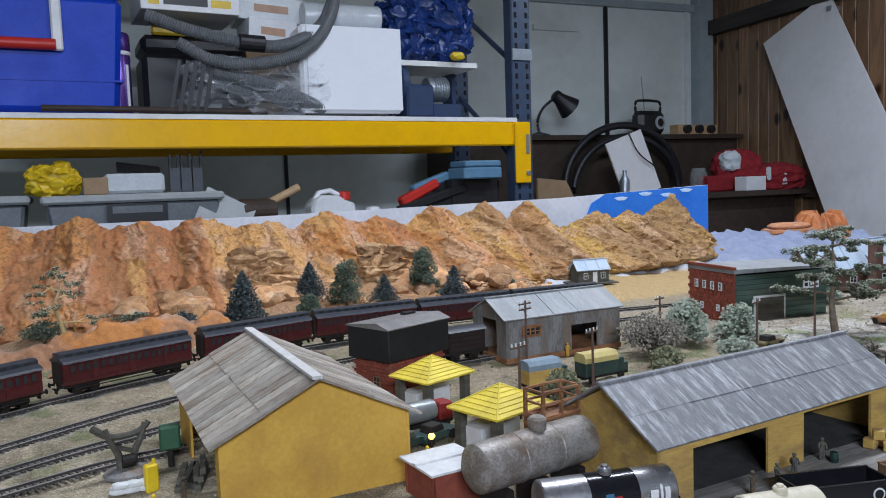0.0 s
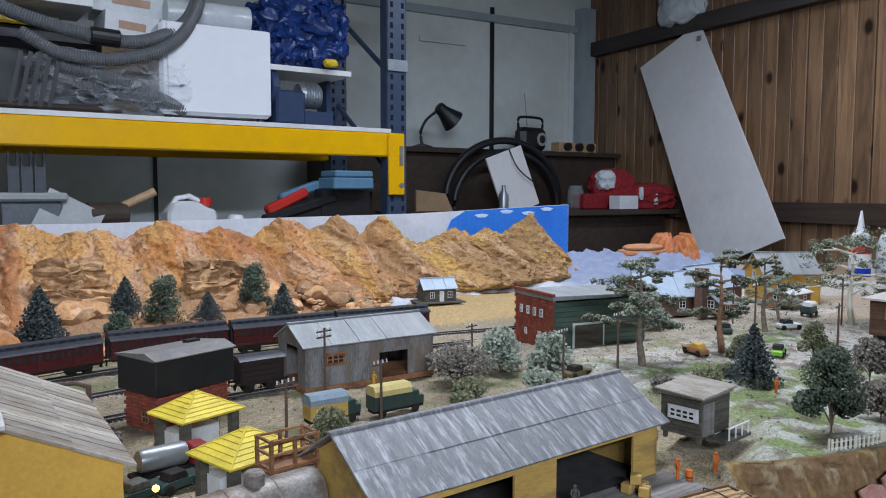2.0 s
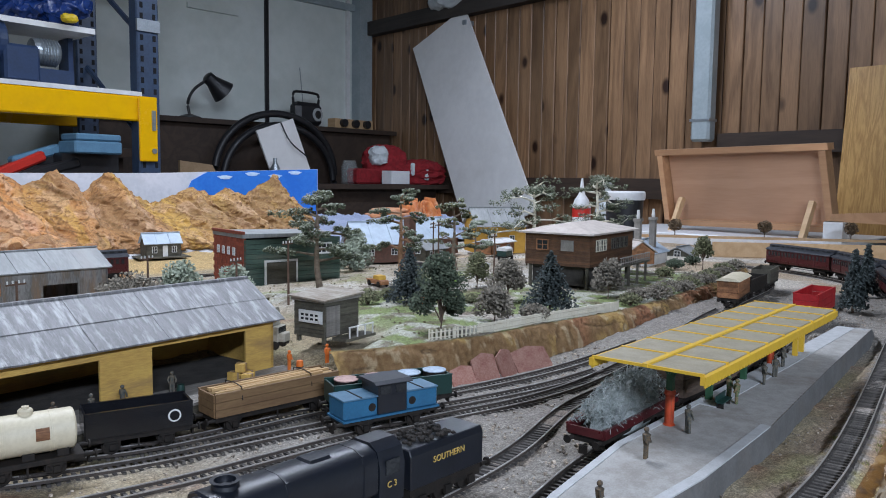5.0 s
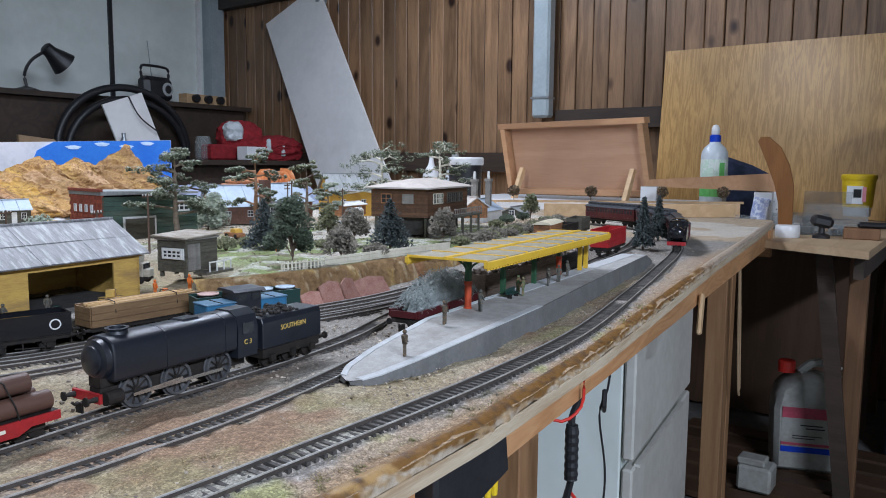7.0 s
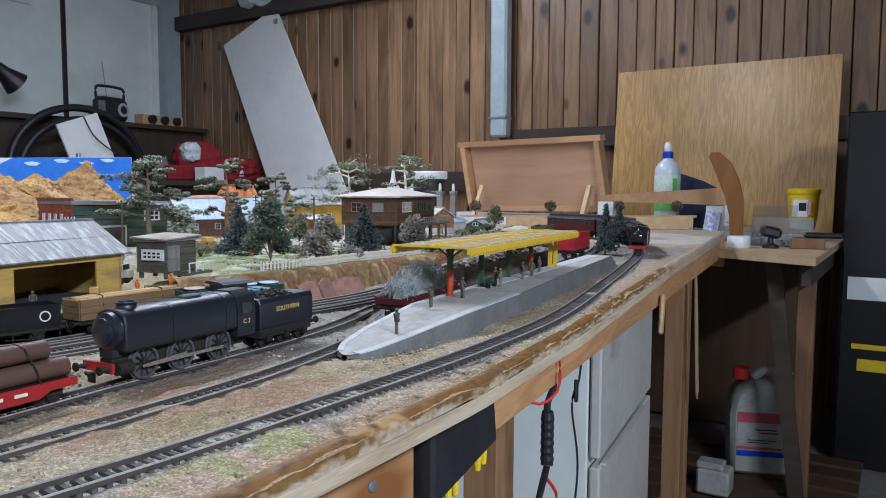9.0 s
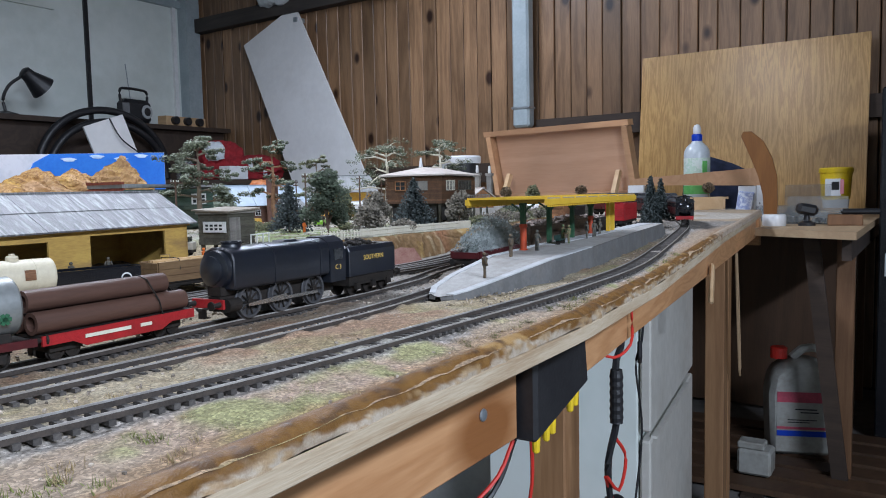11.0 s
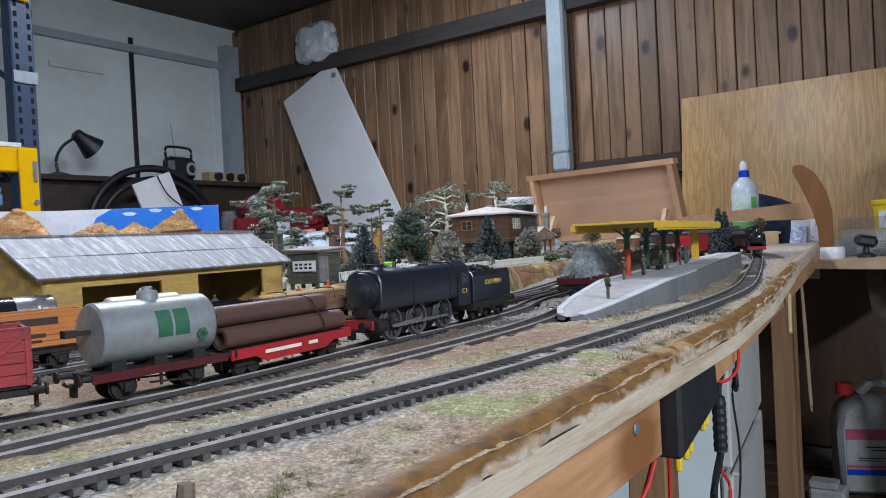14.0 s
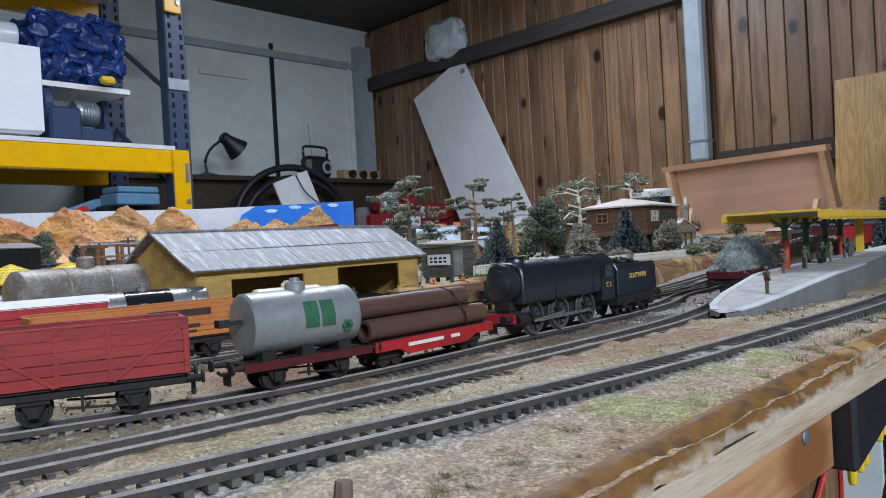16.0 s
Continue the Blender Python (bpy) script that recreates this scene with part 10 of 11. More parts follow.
def talus(y):
    return G + 0.052 * float(sm(1.53, 1.80, np.array(y)))


# rock-foot trees
for i, (x, y, h, w) in enumerate(((0.362, 1.615, 0.112, 0.080), (0.515, 1.72, 0.082, 0.066), (0.795, 1.60, 0.094, 0.068), (0.662, 1.668, 0.064, 0.066))):
    spruce(x, y, h, w * 1.18, max(G + 0.008, talus(y) - 0.004), 10 + i)
for i, (x, y, h, w, mt) in enumerate(((0.575, 1.655, 0.110, 0.084, "leaf"), (0.765, 1.70, 0.112, 0.080, "leaf"), (0.49, 1.625, 0.056, 0.060, "leaf"))):
    leafy(x, y, h, w, max(G + 0.006, talus(y) - 0.006), 30 + i, MT[mt], trunk=0.18)
bush(0.25, 1.64, 0.036, talus(1.64), 3, MT["spruce"], "dark low bush at the foot of the rocks", flat_=0.6)
bush(0.02, 1.62, 0.040, G + 0.02, 4, MT["leaf"], "green low bush at the foot of the rocks", flat_=0.7)
bush(-0.08, 1.66, 0.040, G + 0.02, 5, MT["leaf"], "green low bush at the foot of the rocks", flat_=0.7)
gum(0.06, 1.60, 0.135, 0.11, G + 0.012, 8, MT["gum"], pbr("bleached_bark", (0.58, 0.42, 0.20), (0.48, 0.33, 0.14), 90, 0.8), "bare bleached yellow tree with few leaves", 0.25, 7, 30)
gum(0.165, 1.57, 0.055, 0.07, G + 0.01, 18, MT["gum"], MT["bark"], "small dark twiggy tree", 0.1, 6, 40)

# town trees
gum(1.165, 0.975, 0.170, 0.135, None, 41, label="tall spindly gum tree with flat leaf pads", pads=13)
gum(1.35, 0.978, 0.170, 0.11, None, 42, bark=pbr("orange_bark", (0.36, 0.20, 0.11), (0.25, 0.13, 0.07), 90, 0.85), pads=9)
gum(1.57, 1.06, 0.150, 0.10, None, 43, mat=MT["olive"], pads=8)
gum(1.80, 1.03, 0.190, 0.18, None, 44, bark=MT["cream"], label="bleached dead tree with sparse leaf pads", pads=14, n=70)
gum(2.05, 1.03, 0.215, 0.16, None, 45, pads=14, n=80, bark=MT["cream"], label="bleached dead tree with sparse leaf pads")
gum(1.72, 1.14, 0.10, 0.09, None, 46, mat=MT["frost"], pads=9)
spruce(1.216, 0.814, 0.086, 0.070, None, 21)
spruce(1.315, 0.618, 0.090, 0.076, None, 22)
leafy(1.092, 0.618, 0.108, 0.080, None, 51, MT["leaf"], n=4200, trunk=0.27, label="full grey-green model tree on a bare trunk", size=0.0016)
leafy(1.205, 0.628, 0.046, 0.058, None, 52, MT["drybush"], n=1000, trunk=0.3)
leafy(1.345, 0.725, 0.070, 0.066, None, 53, MT["drybush"], n=1200, trunk=0.4, label="grey-green rounded model tree")
leafy(1.42, 0.86, 0.066, 0.05, None, 54, MT["olive"], n=900)
leafy(1.50, 0.640, 0.066, 0.060, None, 55, MT["drybush"], n=1100, trunk=0.3, label="frosted twiggy model tree")
leafy(2.02, 0.735, 0.078, 0.05, None, 56, MT["olive"], n=800, trunk=0.45)
leafy(1.30, 0.90, 0.05, 0.05, None, 57, MT["olive"], n=800)
bush(1.245, 0.590, 0.022, None, 61)
bush(1.27, 0.592, 0.013, None, 62, MT["olive"])
for i in range(16):
    x = 1.46 + i * 0.042
    y = float(np.interp(x, SX, SY)) + 0.026 + 0.010 * math.sin(i * 2.1)
    bush(x, y, 0.019 + 0.007 * ((i * 37) % 5) / 5, None, 70 + i, MT["drybush"] if i % 3 else MT["olive"], "greyish hedge bush along the bank", 300)
for i, (x, y, r, mt) in enumerate(((1.22, 0.86, 0.018, "olive"), (1.16, 0.845, 0.022, "olive"), (1.29, 0.75, 0.014, "olive"), (1.09, 0.86, 0.020, "drybush"), (1.52, 0.90, 0.016, "olive"), (1.62, 0.74, 0.018, "drybush"), (1.83, 0.72, 0.020, "olive"), (1.98, 0.78, 0.022, "leaf"), (2.10, 0.80, 0.020, "leaf"))):
    bush(x, y, r, None, 90 + i, MT[mt], "low scrubby model bush")
# yard bushes
bush(0.895, 1.075, 0.054, G, 111, MT["drybush"], "large dark dry bush by the shed", 1500, 0.85)
bush(0.865, 1.005, 0.026, G, 112, MT["olive"], "olive green bush in the yard", 700)
bush(0.835, 0.975, 0.018, G, 113, MT["olive"], "olive green bush in the yard")
leafy(0.985, 1.105, 0.072, 0.085, G, 114, MT["frost"], n=1300, trunk=0.2, label="pale frosted tree by the works", size=0.0026)
leafy(1.06, 1.07, 0.058, 0.085, G + 0.004, 115, MT["frost"], n=1100, trunk=0.1, label="pale frosted low tree by the works", size=0.0026)
bush(0.975, 0.985, 0.030, G, 116, MT["frost"], "pale frosted bush in the yard", 700)
leafy(0.605, 0.862, 0.060, 0.062, G, 117, MT["olive"], n=1000, trunk=0.3, label="small olive green tree by the kiosk")
bush(0.405, 1.035, 0.018, G, 118, MT["drybush"])
leafy(1.47, 1.27, 0.085, 0.085, G + 0.012, 119, MT["frost"], n=1200, trunk=0.2, label="pale frosted tree in the town", size=0.0026)
leafy(1.40, 1.20, 0.065, 0.07, G + 0.012, 120, MT["frost"], n=900, trunk=0.2, label="pale frosted tree in the town", size=0.0026)
# pair of spruces inside the curve
spruce(1.775, 0.352, 0.104, 0.046, G, 131)
spruce(1.965, 0.388, 0.100, 0.044, G, 132)
# ball-shaped dried trees on the rod
for i, xx in enumerate((-0.36, -0.08, 0.18, 0.40)):
    m_ = pose(2.95, 0.90, BT + 0.083 + 0.008, 0, 0, -55) @ pose(xx, 0, 0)
    t = thing("dried_ball_tree", "small ball-shaped dried brown tree on the rod", "model tree", m_, group="dried ball trees")
    part("stem", cyl(B(), (0, 0, 0), (0, 0, 0.02), 0.0016, seg=6), MT["bark"], t)
    bm = B()
    leaves(bm, (0, 0, 0.034), (0.022, 0.022, 0.020), 500, 0.0034, random.Random(140 + i))
    part("crown", bm, MT["ballbrown"], t)

# ---- rocks ----
MT["boulder"] = pbr("orange_boulder", (0.55, 0.30, 0.13), (0.33, 0.155, 0.07), 60, 0.85, bump=0.4, island=0.35, contrast=0.65, dirt=(0.64, 0.50, 0.34), dirt_scale=40, dirt_amt=0.6)
MT["strata"] = pbr("broken_strata", (0.54, 0.345, 0.165), (0.36, 0.19, 0.09), 70, 0.85, bump=0.6, island=0.3, contrast=0.6, dirt=(0.16, 0.08, 0.035), dirt_scale=60, dirt_amt=0.7)
rr = random.Random(4)


def rock(bm, c, r, rnd):
    vs = ball(bm, c, r, 2, (rnd.uniform(0.8, 1.3), rnd.uniform(0.8, 1.2), rnd.uniform(0.5, 0.9)), 0.45, 1.2, rnd.uniform(0, 50))
    return vs


bm = B()
for i in range(640):
    x = rr.uniform(0.22, 1.08)
    y = rr.uniform(1.50, 1.78)
    rock(bm, (x, y, talus(y) + 0.001), rr.choice((0.004, 0.005, 0.006, 0.008, 0.011)), rr)
single("rock_debris", bm, MT["boulder"], "scattered orange stones at the foot of the rocks", "model rocks", kind="stuff", smooth=40)
for i in range(26):
    x, y = rr.uniform(0.15, 1.0), rr.uniform(1.66, 1.80)
    bm = B()
    rock(bm, (0, 0, 0.010), rr.uniform(0.020, 0.044), rr)
    single("boulder", bm, MT["boulder"], "rounded orange-brown model boulder", "model rock", pose(x, y, talus(y) - 0.004, 0, 0, rr.uniform(0, 360)), "model boulders", smooth=35)
for i, (x, y, r) in enumerate(((0.60, 1.615, 0.013), (0.70, 1.625, 0.015), (0.745, 1.63, 0.011), (0.95, 1.70, 0.024))):
    bm = B()
    rock(bm, (0, 0, r * 0.5), r, rr)
    single("boulder", bm, MT["orange"] if i < 3 else MT["boulder"], "bright orange painted boulder" if i < 3 else "smooth pink-orange boulder beside the line", "model rock", pose(x, y, talus(y) - 0.001), "model boulders", smooth=35)
# stacked ledges of broken stone against the rock face
for x0, x1, z0, z1, sd in ((0.365, 0.475, 1.075, 1.195, 5), (0.640, 0.735, 1.072, 1.180, 8)):
    rl = random.Random(sd)
    oc = thing("rock_outcrop", "outcrop of stacked broken stone ledges at the rock face", "model rock", pose((x0 + x1) / 2, 1.735, z0), group="rock outcrops")
    z = 0.0
    while z < z1 - z0:
        hgt = rl.uniform(0.014, 0.026)
        xx = -(x1 - x0) / 2 * rl.uniform(0.8, 1.1)
        while xx < (x1 - x0) / 2 - 0.015:
            w = rl.uniform(0.028, 0.062)
            bm = B()
            bmesh.ops.create_cube(bm, size=1.0)
            bmesh.ops.subdivide_edges(bm, edges=bm.edges[:], cuts=3, use_grid_fill=True)
            so_ = rl.uniform(0, 90)
            for v_ in bm.verts:
                n_ = noise.noise_vector(v_.co * 2.1 + Vector((so_, 0, 0)))
                f_ = noise.noise_vector(v_.co * 6.0 + Vector((0, so_, 0)))
                v_.co += n_ * 0.26 + f_ * 0.10
                v_.co = Vector((v_.co.x * w * 1.05, v_.co.y * w * 0.75, v_.co.z * hgt * 1.05 + hgt * 0.45))
            o = part("ledge", bm, MT["strata"], oc)
            o.matrix_basis = pose(xx + w / 2, 0.010 + z * 0.55 + rl.uniform(-0.010, 0.010), z + rl.uniform(-0.006, 0.006), rl.uniform(-12, 12), rl.uniform(-14, 14), rl.uniform(-25, 25))
            xx += w * rl.uniform(0.75, 0.95)
        z += hgt * 0.8
# green and olive scrub among the stones
for i in range(13):
    x, y = 0.24 + 0.062 * i, 1.585 + 0.03 * ((i * 7) % 5)
    bush(x, y, 0.011 + 0.005 * ((i * 3) % 4) / 3, talus(y), 300 + i, MT["olive"] if i % 3 else MT["leaf"], "small green scrub among the fallen stones", 160, 0.7)
# low orange hill behind the rear line
HX, HY = np.meshgrid(np.linspace(-0.45, 0.36, 320), np.linspace(1.40, 1.64, 110))
hn = fbm(HX, HY, 14, 4, 71)
off = np.interp(HX, [-0.45, -0.1, 0.1, 0.36], [0.0, 0.02, 0.075, 0.125])
HZ = G - 0.004 + 0.055 * sm(0.0, 0.03, HY - 1.405 - off) * (1 - sm(0.06, 0.14, HY - 1.405 - off)) * (0.7 + 0.5 * hn) * sm(0, 0.05, 0.36 - HX) + 0.007 * np.abs(fbm(HX, HY, 46, 4, 72))
ht = np.ones((*HX.shape, 3)) * C(0.40, 0.20, 0.10)
ht = lay(ht, C(0.64, 0.25, 0.05), sm(0.2, 0.5, hn) * 0.8)
ht = lay(ht, C(0.16, 0.085, 0.045), sm(0.2, 0.5, fbm(HX, HY, 38, 4, 73)) * 0.7)
ht = lay(ht, C(0.42, 0.30, 0.22), sm(0.03, 0.06, HY - 1.405 - off) * 0.7)
tagged(new("low_hill", grid_mesh("low_hill", HX, HY, HZ, MT["mount"], ht)), "low bright orange plaster hill behind the rear line", "model hill")
# red-brown slabs leaning on the bank
MT["slab"] = pbr("red_brown_slab", (0.25, 0.10, 0.075), (0.37, 0.21, 0.165), 60, 0.8, bump=0.3, island=0.25, contrast=0.4)
for i, (x, y, w, h, rz, rx) in enumerate(((1.060, 0.541, 0.034, 0.026, -15, -35), (1.092, 0.535, 0.036, 0.036, -10, -28), (1.127, 0.531, 0.030, 0.036, 6, -26), (1.168, 0.524, 0.056, 0.036, -14, -42))):
    bm = B()
    prism(bm, [(-w / 2, 0), (w / 2, 0.002), (w * 0.46, h * 0.9), (0, h), (-w * 0.5, h * 0.8)], -0.0015, 0.0015)
    single("stone_slab", bm, MT["slab"], "red-brown stone slab leaning on the bank", "model slab", pose(x, y, ground_z(x, y) - 0.002, rx, 0, rz), "leaning slabs")
# loose stones and tufts on the verge and between the near tracks
bm = B()
r2 = random.Random(9)
for i in range(6000):
    x = r2.uniform(0.2, 1.3) if i % 3 else r2.uniform(0.75, 1.9)
    y = float(yfront(x)) + r2.uniform(0.008, 0.46 if i % 3 else 0.40)
    s = r2.choice((0.0006, 0.0008, 0.0010, 0.0013)) * (1.5 if y > 0.25 else 1.0)
    if y > float(np.interp(x, SX, SY)) - 0.01 or (y < float(yfront(x)) + 0.055 and i % 4):
        continue
    box(bm, (x, y, ground_z(x, y) + s * 0.25), (s * r2.uniform(0.8, 1.5), s * r2.uniform(0.8, 1.5), s), r2.uniform(0, 90), r2.uniform(-30, 30))
MT["chips"] = pbr("stone_chips", (0.44, 0.38, 0.31), (0.20, 0.16, 0.125), 300, 0.9, bump=0, island=0.6)
tagged(part("stone_chips", bm, MT["chips"]), "loose stone chips beside the tracks", "stone chips", kind="stuff")
MT["flock"] = pbr("green_flock", (0.17, 0.20, 0.055), (0.28, 0.29, 0.10), 300, 0.95, bump=0, island=0.4)
MT["straw"] = pbr("straw_flock", (0.36, 0.27, 0.14), (0.46, 0.36, 0.20), 300, 0.95, bump=0, island=0.4)
for nm, mt, cnt, seed in (("green_tufts", "flock", 150, 5), ("straw_tufts", "straw", 150, 6)):
    bm = B()
    r3 = random.Random(seed)
    for i in range(cnt):
        x = r3.uniform(0.22, 1.2)
        y = float(yfront(x)) + (r3.uniform(0.012, 0.045) if nm == "green_tufts" else r3.choice((r3.uniform(0.09, 0.105), r3.uniform(0.145, 0.165), r3.uniform(0.01, 0.05))))
        rad = r3.uniform(0.003, 0.008)
        for k in range(26):
            a, q = r3.uniform(0, math.tau), rad * r3.random()
            p = Vector((x + math.cos(a) * q, y + math.sin(a) * q, ground_z(x, y) - 0.0005))
            tip = p + Vector((r3.gauss(0, 0.0012), r3.gauss(0, 0.0012), r3.uniform(0.0015, 0.0042)))
            w = Vector((0.0004, 0.0003, 0))
            bm.faces.new([bm.verts.new(p - w), bm.verts.new(p + w), bm.verts.new(tip)])
    tagged(part(nm, bm, MT[mt]), "small tufts of " + ("green" if mt == "flock" else "straw") + " grass beside the track", "grass tufts", kind="stuff")
bm = B()
r4 = random.Random(12)
for i in range(5200):
    if i % 3 == 0:
        x, y = r4.uniform(0.22, 1.0), r4.uniform(0.64, 1.35)
    else:
        x, y = r4.uniform(1.0, 2.1), r4.uniform(0.56, 1.3)
    f = float(np.interp(x, SX, SY))
    if y < f + 0.02:
        continue
    s = r4.choice((0.0010, 0.0014, 0.0018, 0.0026))
    leaf(bm, Vector((x, y, ground_z(x, y) + s * 0.6)), s, r4)
MT["litter"] = pbr("dark_flock_litter", (0.10, 0.085, 0.05), (0.20, 0.17, 0.10), 300, 0.95, bump=0, island=0.5)
tagged(part("flock_litter", bm, MT["litter"]), "loose dark flock and twig litter on the ground", "ground litter", kind="stuff")
st_ = thing("tree_stump", "tiny dark post stump in the verge", "stump", pose(0.313, 0.104, G))
part("post", cyl(B(), (0, 0, 0), (0.001, 0, 0.009), 0.0028, 0.0022, 8), MT["bark"], st_)
bm = B()
leaves(bm, (-0.004, 0, 0.002), (0.005, 0.004, 0.003), 60, 0.0012, random.Random(3))
part("weeds", bm, MT["flock"], st_)

# ---- fence along the bank ----
fe = thing("picket_fence", "cream plank fence along the top of the bank", "model fence")
fxs = [1.046 + 0.0061 * i for i in range(60)]
for i in range(0, 60):
    x = fxs[i]
    y = float(np.interp(x, SX, SY)) + 0.021
    z = G + TOWN
    x2 = x + 0.0061
    y2 = float(np.interp(x2, SX, SY)) + 0.021
    a = math.atan2(y2 - y, x2 - x)
    part("picket", box(B(), ((x + x2) / 2, (y + y2) / 2, z + 0.0066), (0.0058 if i > 11 else 0.0024, 0.0012, 0.0136), math.degrees(a)), MT["cream"], fe)
    if i % 6 == 0:
        part("fence_post", box(B(), (x, y + 0.001, z + 0.0066), (0.0018, 0.0018, 0.0150)), MT["cream"], fe)
bm = B()
for h in (0.004, 0.0105):
    tube(bm, [(x, float(np.interp(x, SX, SY)) + 0.0198, G + TOWN + h) for x in fxs[::6]], 0.0007, 4)
part("fence_rail", bm, MT["cream"], fe)

# ---- telegraph poles ----
MT["pole"] = pbr("brown_pole", (0.14, 0.085, 0.06), (0.10, 0.06, 0.042), 150, 0.85, bump=0.2)


def tpole(x, y, h, rz=20, z=None, arms=1):
    t = thing("telegraph_pole", "brown telegraph pole with cross arm", "telegraph pole", pose(x, y, (ground_z(x, y) if z is None else z) - 0.001, 0, 0, rz), group="telegraph poles")
    part("pole", cyl(B(), (0, 0, 0), (0, 0, h), 0.0020, 0.0014, 8), MT["pole"], t)
    for k in range(arms):
        zz = h * (0.95 - 0.08 * k)
        part("cross_arm", box(B(), (0, 0.001, zz), (0.026, 0.0016, 0.0022)), MT["pole"], t)
        for q in (-0.011, -0.004, 0.004, 0.011):
            part("insulator", cyl(B(), (q, 0.001, zz + 0.001), (q, 0.001, zz + 0.0048), 0.0010, seg=6), MT["trimwhite"], t)


for x, y, h, a in ((0.566, 0.892, 0.088, 1), (0.707, 0.955, 0.080, 1), (0.690, 1.10, 0.10, 2), (1.08, 0.94, 0.10, 1), (1.46, 1.0, 0.11, 1), (1.42, 0.82, 0.10, 1), (0.93, 1.10, 0.085, 1), (1.60, 1.16, 0.10, 2), (1.78, 1.04, 0.105, 1), (1.02, 0.99, 0.085, 1)):
    tpole(x, y, h, 20, None, a)

# ---- yard things ----
rt_ = thing("storage_tank", "weathered grey cylindrical storage tank on dark trestles", "storage tank", pose(0.468, 0.690, G - 0.009, 0, 0, 12))
part("barrel", lathe(B(), [(0.001, -0.066), (0.015, -0.064), (0.0200, -0.060), (0.0205, -0.057), (0.0205, 0.057), (0.0200, 0.060), (0.015, 0.064), (0.001, 0.066)], 32, (0, 0, 0.050), "x"), MT["rusttank"], rt_, smooth=35)
for x in (-0.02, 0.02):
    part("barrel_band", lathe(B(), [(0.0204, x - 0.001), (0.0210, x), (0.0204, x + 0.001)], 32, (0, 0, 0.050), "x"), MT["rusttank"], rt_)
part("manhole", lathe(B(), [(0.008, 0.069), (0.008, 0.078), (0.006, 0.080)], 18, (0.006, 0, 0)), MT["rusttank"], rt_, smooth=35)
for x in (-0.04, 0.0, 0.04):
    part("trestle", box(B(), (x, 0, 0.016), (0.008, 0.036, 0.032)), MT["blackdull"], rt_)
pf = thing("timber_staging", "rust-brown timber staging beside the tank", "staging", pose(0.515, 0.735, G, 0, 0, 12))
for x in (-0.022, 0.0, 0.022):
    for y in (-0.012, 0.012):
        part("post", box(B(), (x, y, 0.041), (0.0028, 0.0028, 0.082)), MT["brownplank"], pf)
for z in (0.058, 0.070, 0.081):
    for y in (-0.012, 0.012):
        part("rail", box(B(), (0, y, z), (0.048, 0.002, 0.002)), MT["brownplank"], pf)
    for x in (-0.022, 0.022):
        part("rail", box(B(), (x, 0, z), (0.002, 0.026, 0.002)), MT["brownplank"], pf)
part("deck", box(B(), (0, 0, 0.056), (0.05, 0.028, 0.002)), MT["brownplank"], pf)
gn = thing("coaling_crane", "dark gnarled timber loading crane on a round base", "model crane", pose(0.150, 0.925, G, 0, 0, 15))
part("base", lathe(B(), [(0.022, 0), (0.022, 0.003), (0.012, 0.006)], 24), MT["greywall"], gn)
for sx in (-1, 1):
    part("mast", tube(B(), line3([(sx * 0.006, 0, 0.002), (sx * 0.007, 0.001, 0.018), (sx * 0.014, -0.001, 0.034), (sx * 0.019, 0, 0.050)], 0.006), 0.0042, 7, 0.0026), MT["huttimber"], gn)
part("beam", tube(B(), line3([(-0.030, 0, 0.051), (-0.016, 0, 0.040), (0, 0, 0.0375), (0.016, 0, 0.041), (0.026, 0, 0.052)], 0.006), 0.0036, 7, 0.0030), MT["huttimber"], gn)
part("brace", box(B(), (0, 0, 0.024), (0.022, 0.004, 0.004), 0, 0, 25), MT["huttimber"], gn)
part("winch", lathe(B(), [(0.006, -0.006), (0.006, 0.006)], 12, (0, -0.004, 0.014), "x"), MT["blackdull"], gn)
gb_ = thing("oil_bin", "dark green oil bin on a post", "bin", pose(0.190, 0.925, G))
part("bin", box(B(), (0, 0, 0.030), (0.020, 0.014, 0.024)), MT["green"], gb_, bev=0.002)
part("post", cyl(B(), (0, 0, 0), (0, 0, 0.020), 0.003, seg=8), MT["blackdull"], gb_)
sk_ = random.Random(71)
for k in range(9):
    bm = crumple((0, 0, 0.003), (0.0075, 0.0048, 0.003), 40 + k, 0.35, 3, 2.0)
    single("sack", bm, MT["trimwhite"], "small whitish grain sack in a heap", "sack", pose(0.142 + 0.011 * (k % 3) + 0.002 * (k // 6), 0.868 + 0.008 * ((k // 3) % 2), G + 0.001 + 0.0052 * (k // 6), 0, 0, sk_.uniform(-25, 25)), "heap of sacks", smooth=50)
yc_ = thing("fuel_can", "yellow upright fuel can beside the sacks", "can", pose(0.170, 0.864, G, 0, 0, 20))
part("can", box(B(), (0, 0, 0.013), (0.012, 0.008, 0.026)), MT["yelp"], yc_, bev=0.0015)
part("spout", cyl(B(), (0.003, 0, 0.026), (0.003, 0, 0.030), 0.0016, seg=8), MT["yelp"], yc_)
pl_ = thing("timber_pile", "pile of dark old timber beside the shed", "timber pile", pose(0.206, 0.868, G, 0, 0, 80))
for k in range(9):
    part("baulk", box(B(), (0.002 * (k % 3), -0.009 + 0.006 * (k % 4), 0.004 + 0.006 * (k // 4)), (0.050 - 0.004 * (k % 3), 0.0052, 0.0052), 5 * (k % 3) - 5), MT["huttimber"], pl_)
wc_ = thing("water_crane", "rust-brown water crane with swinging arm", "water crane", pose(0.395, 1.12, G, 0, 0, -20))
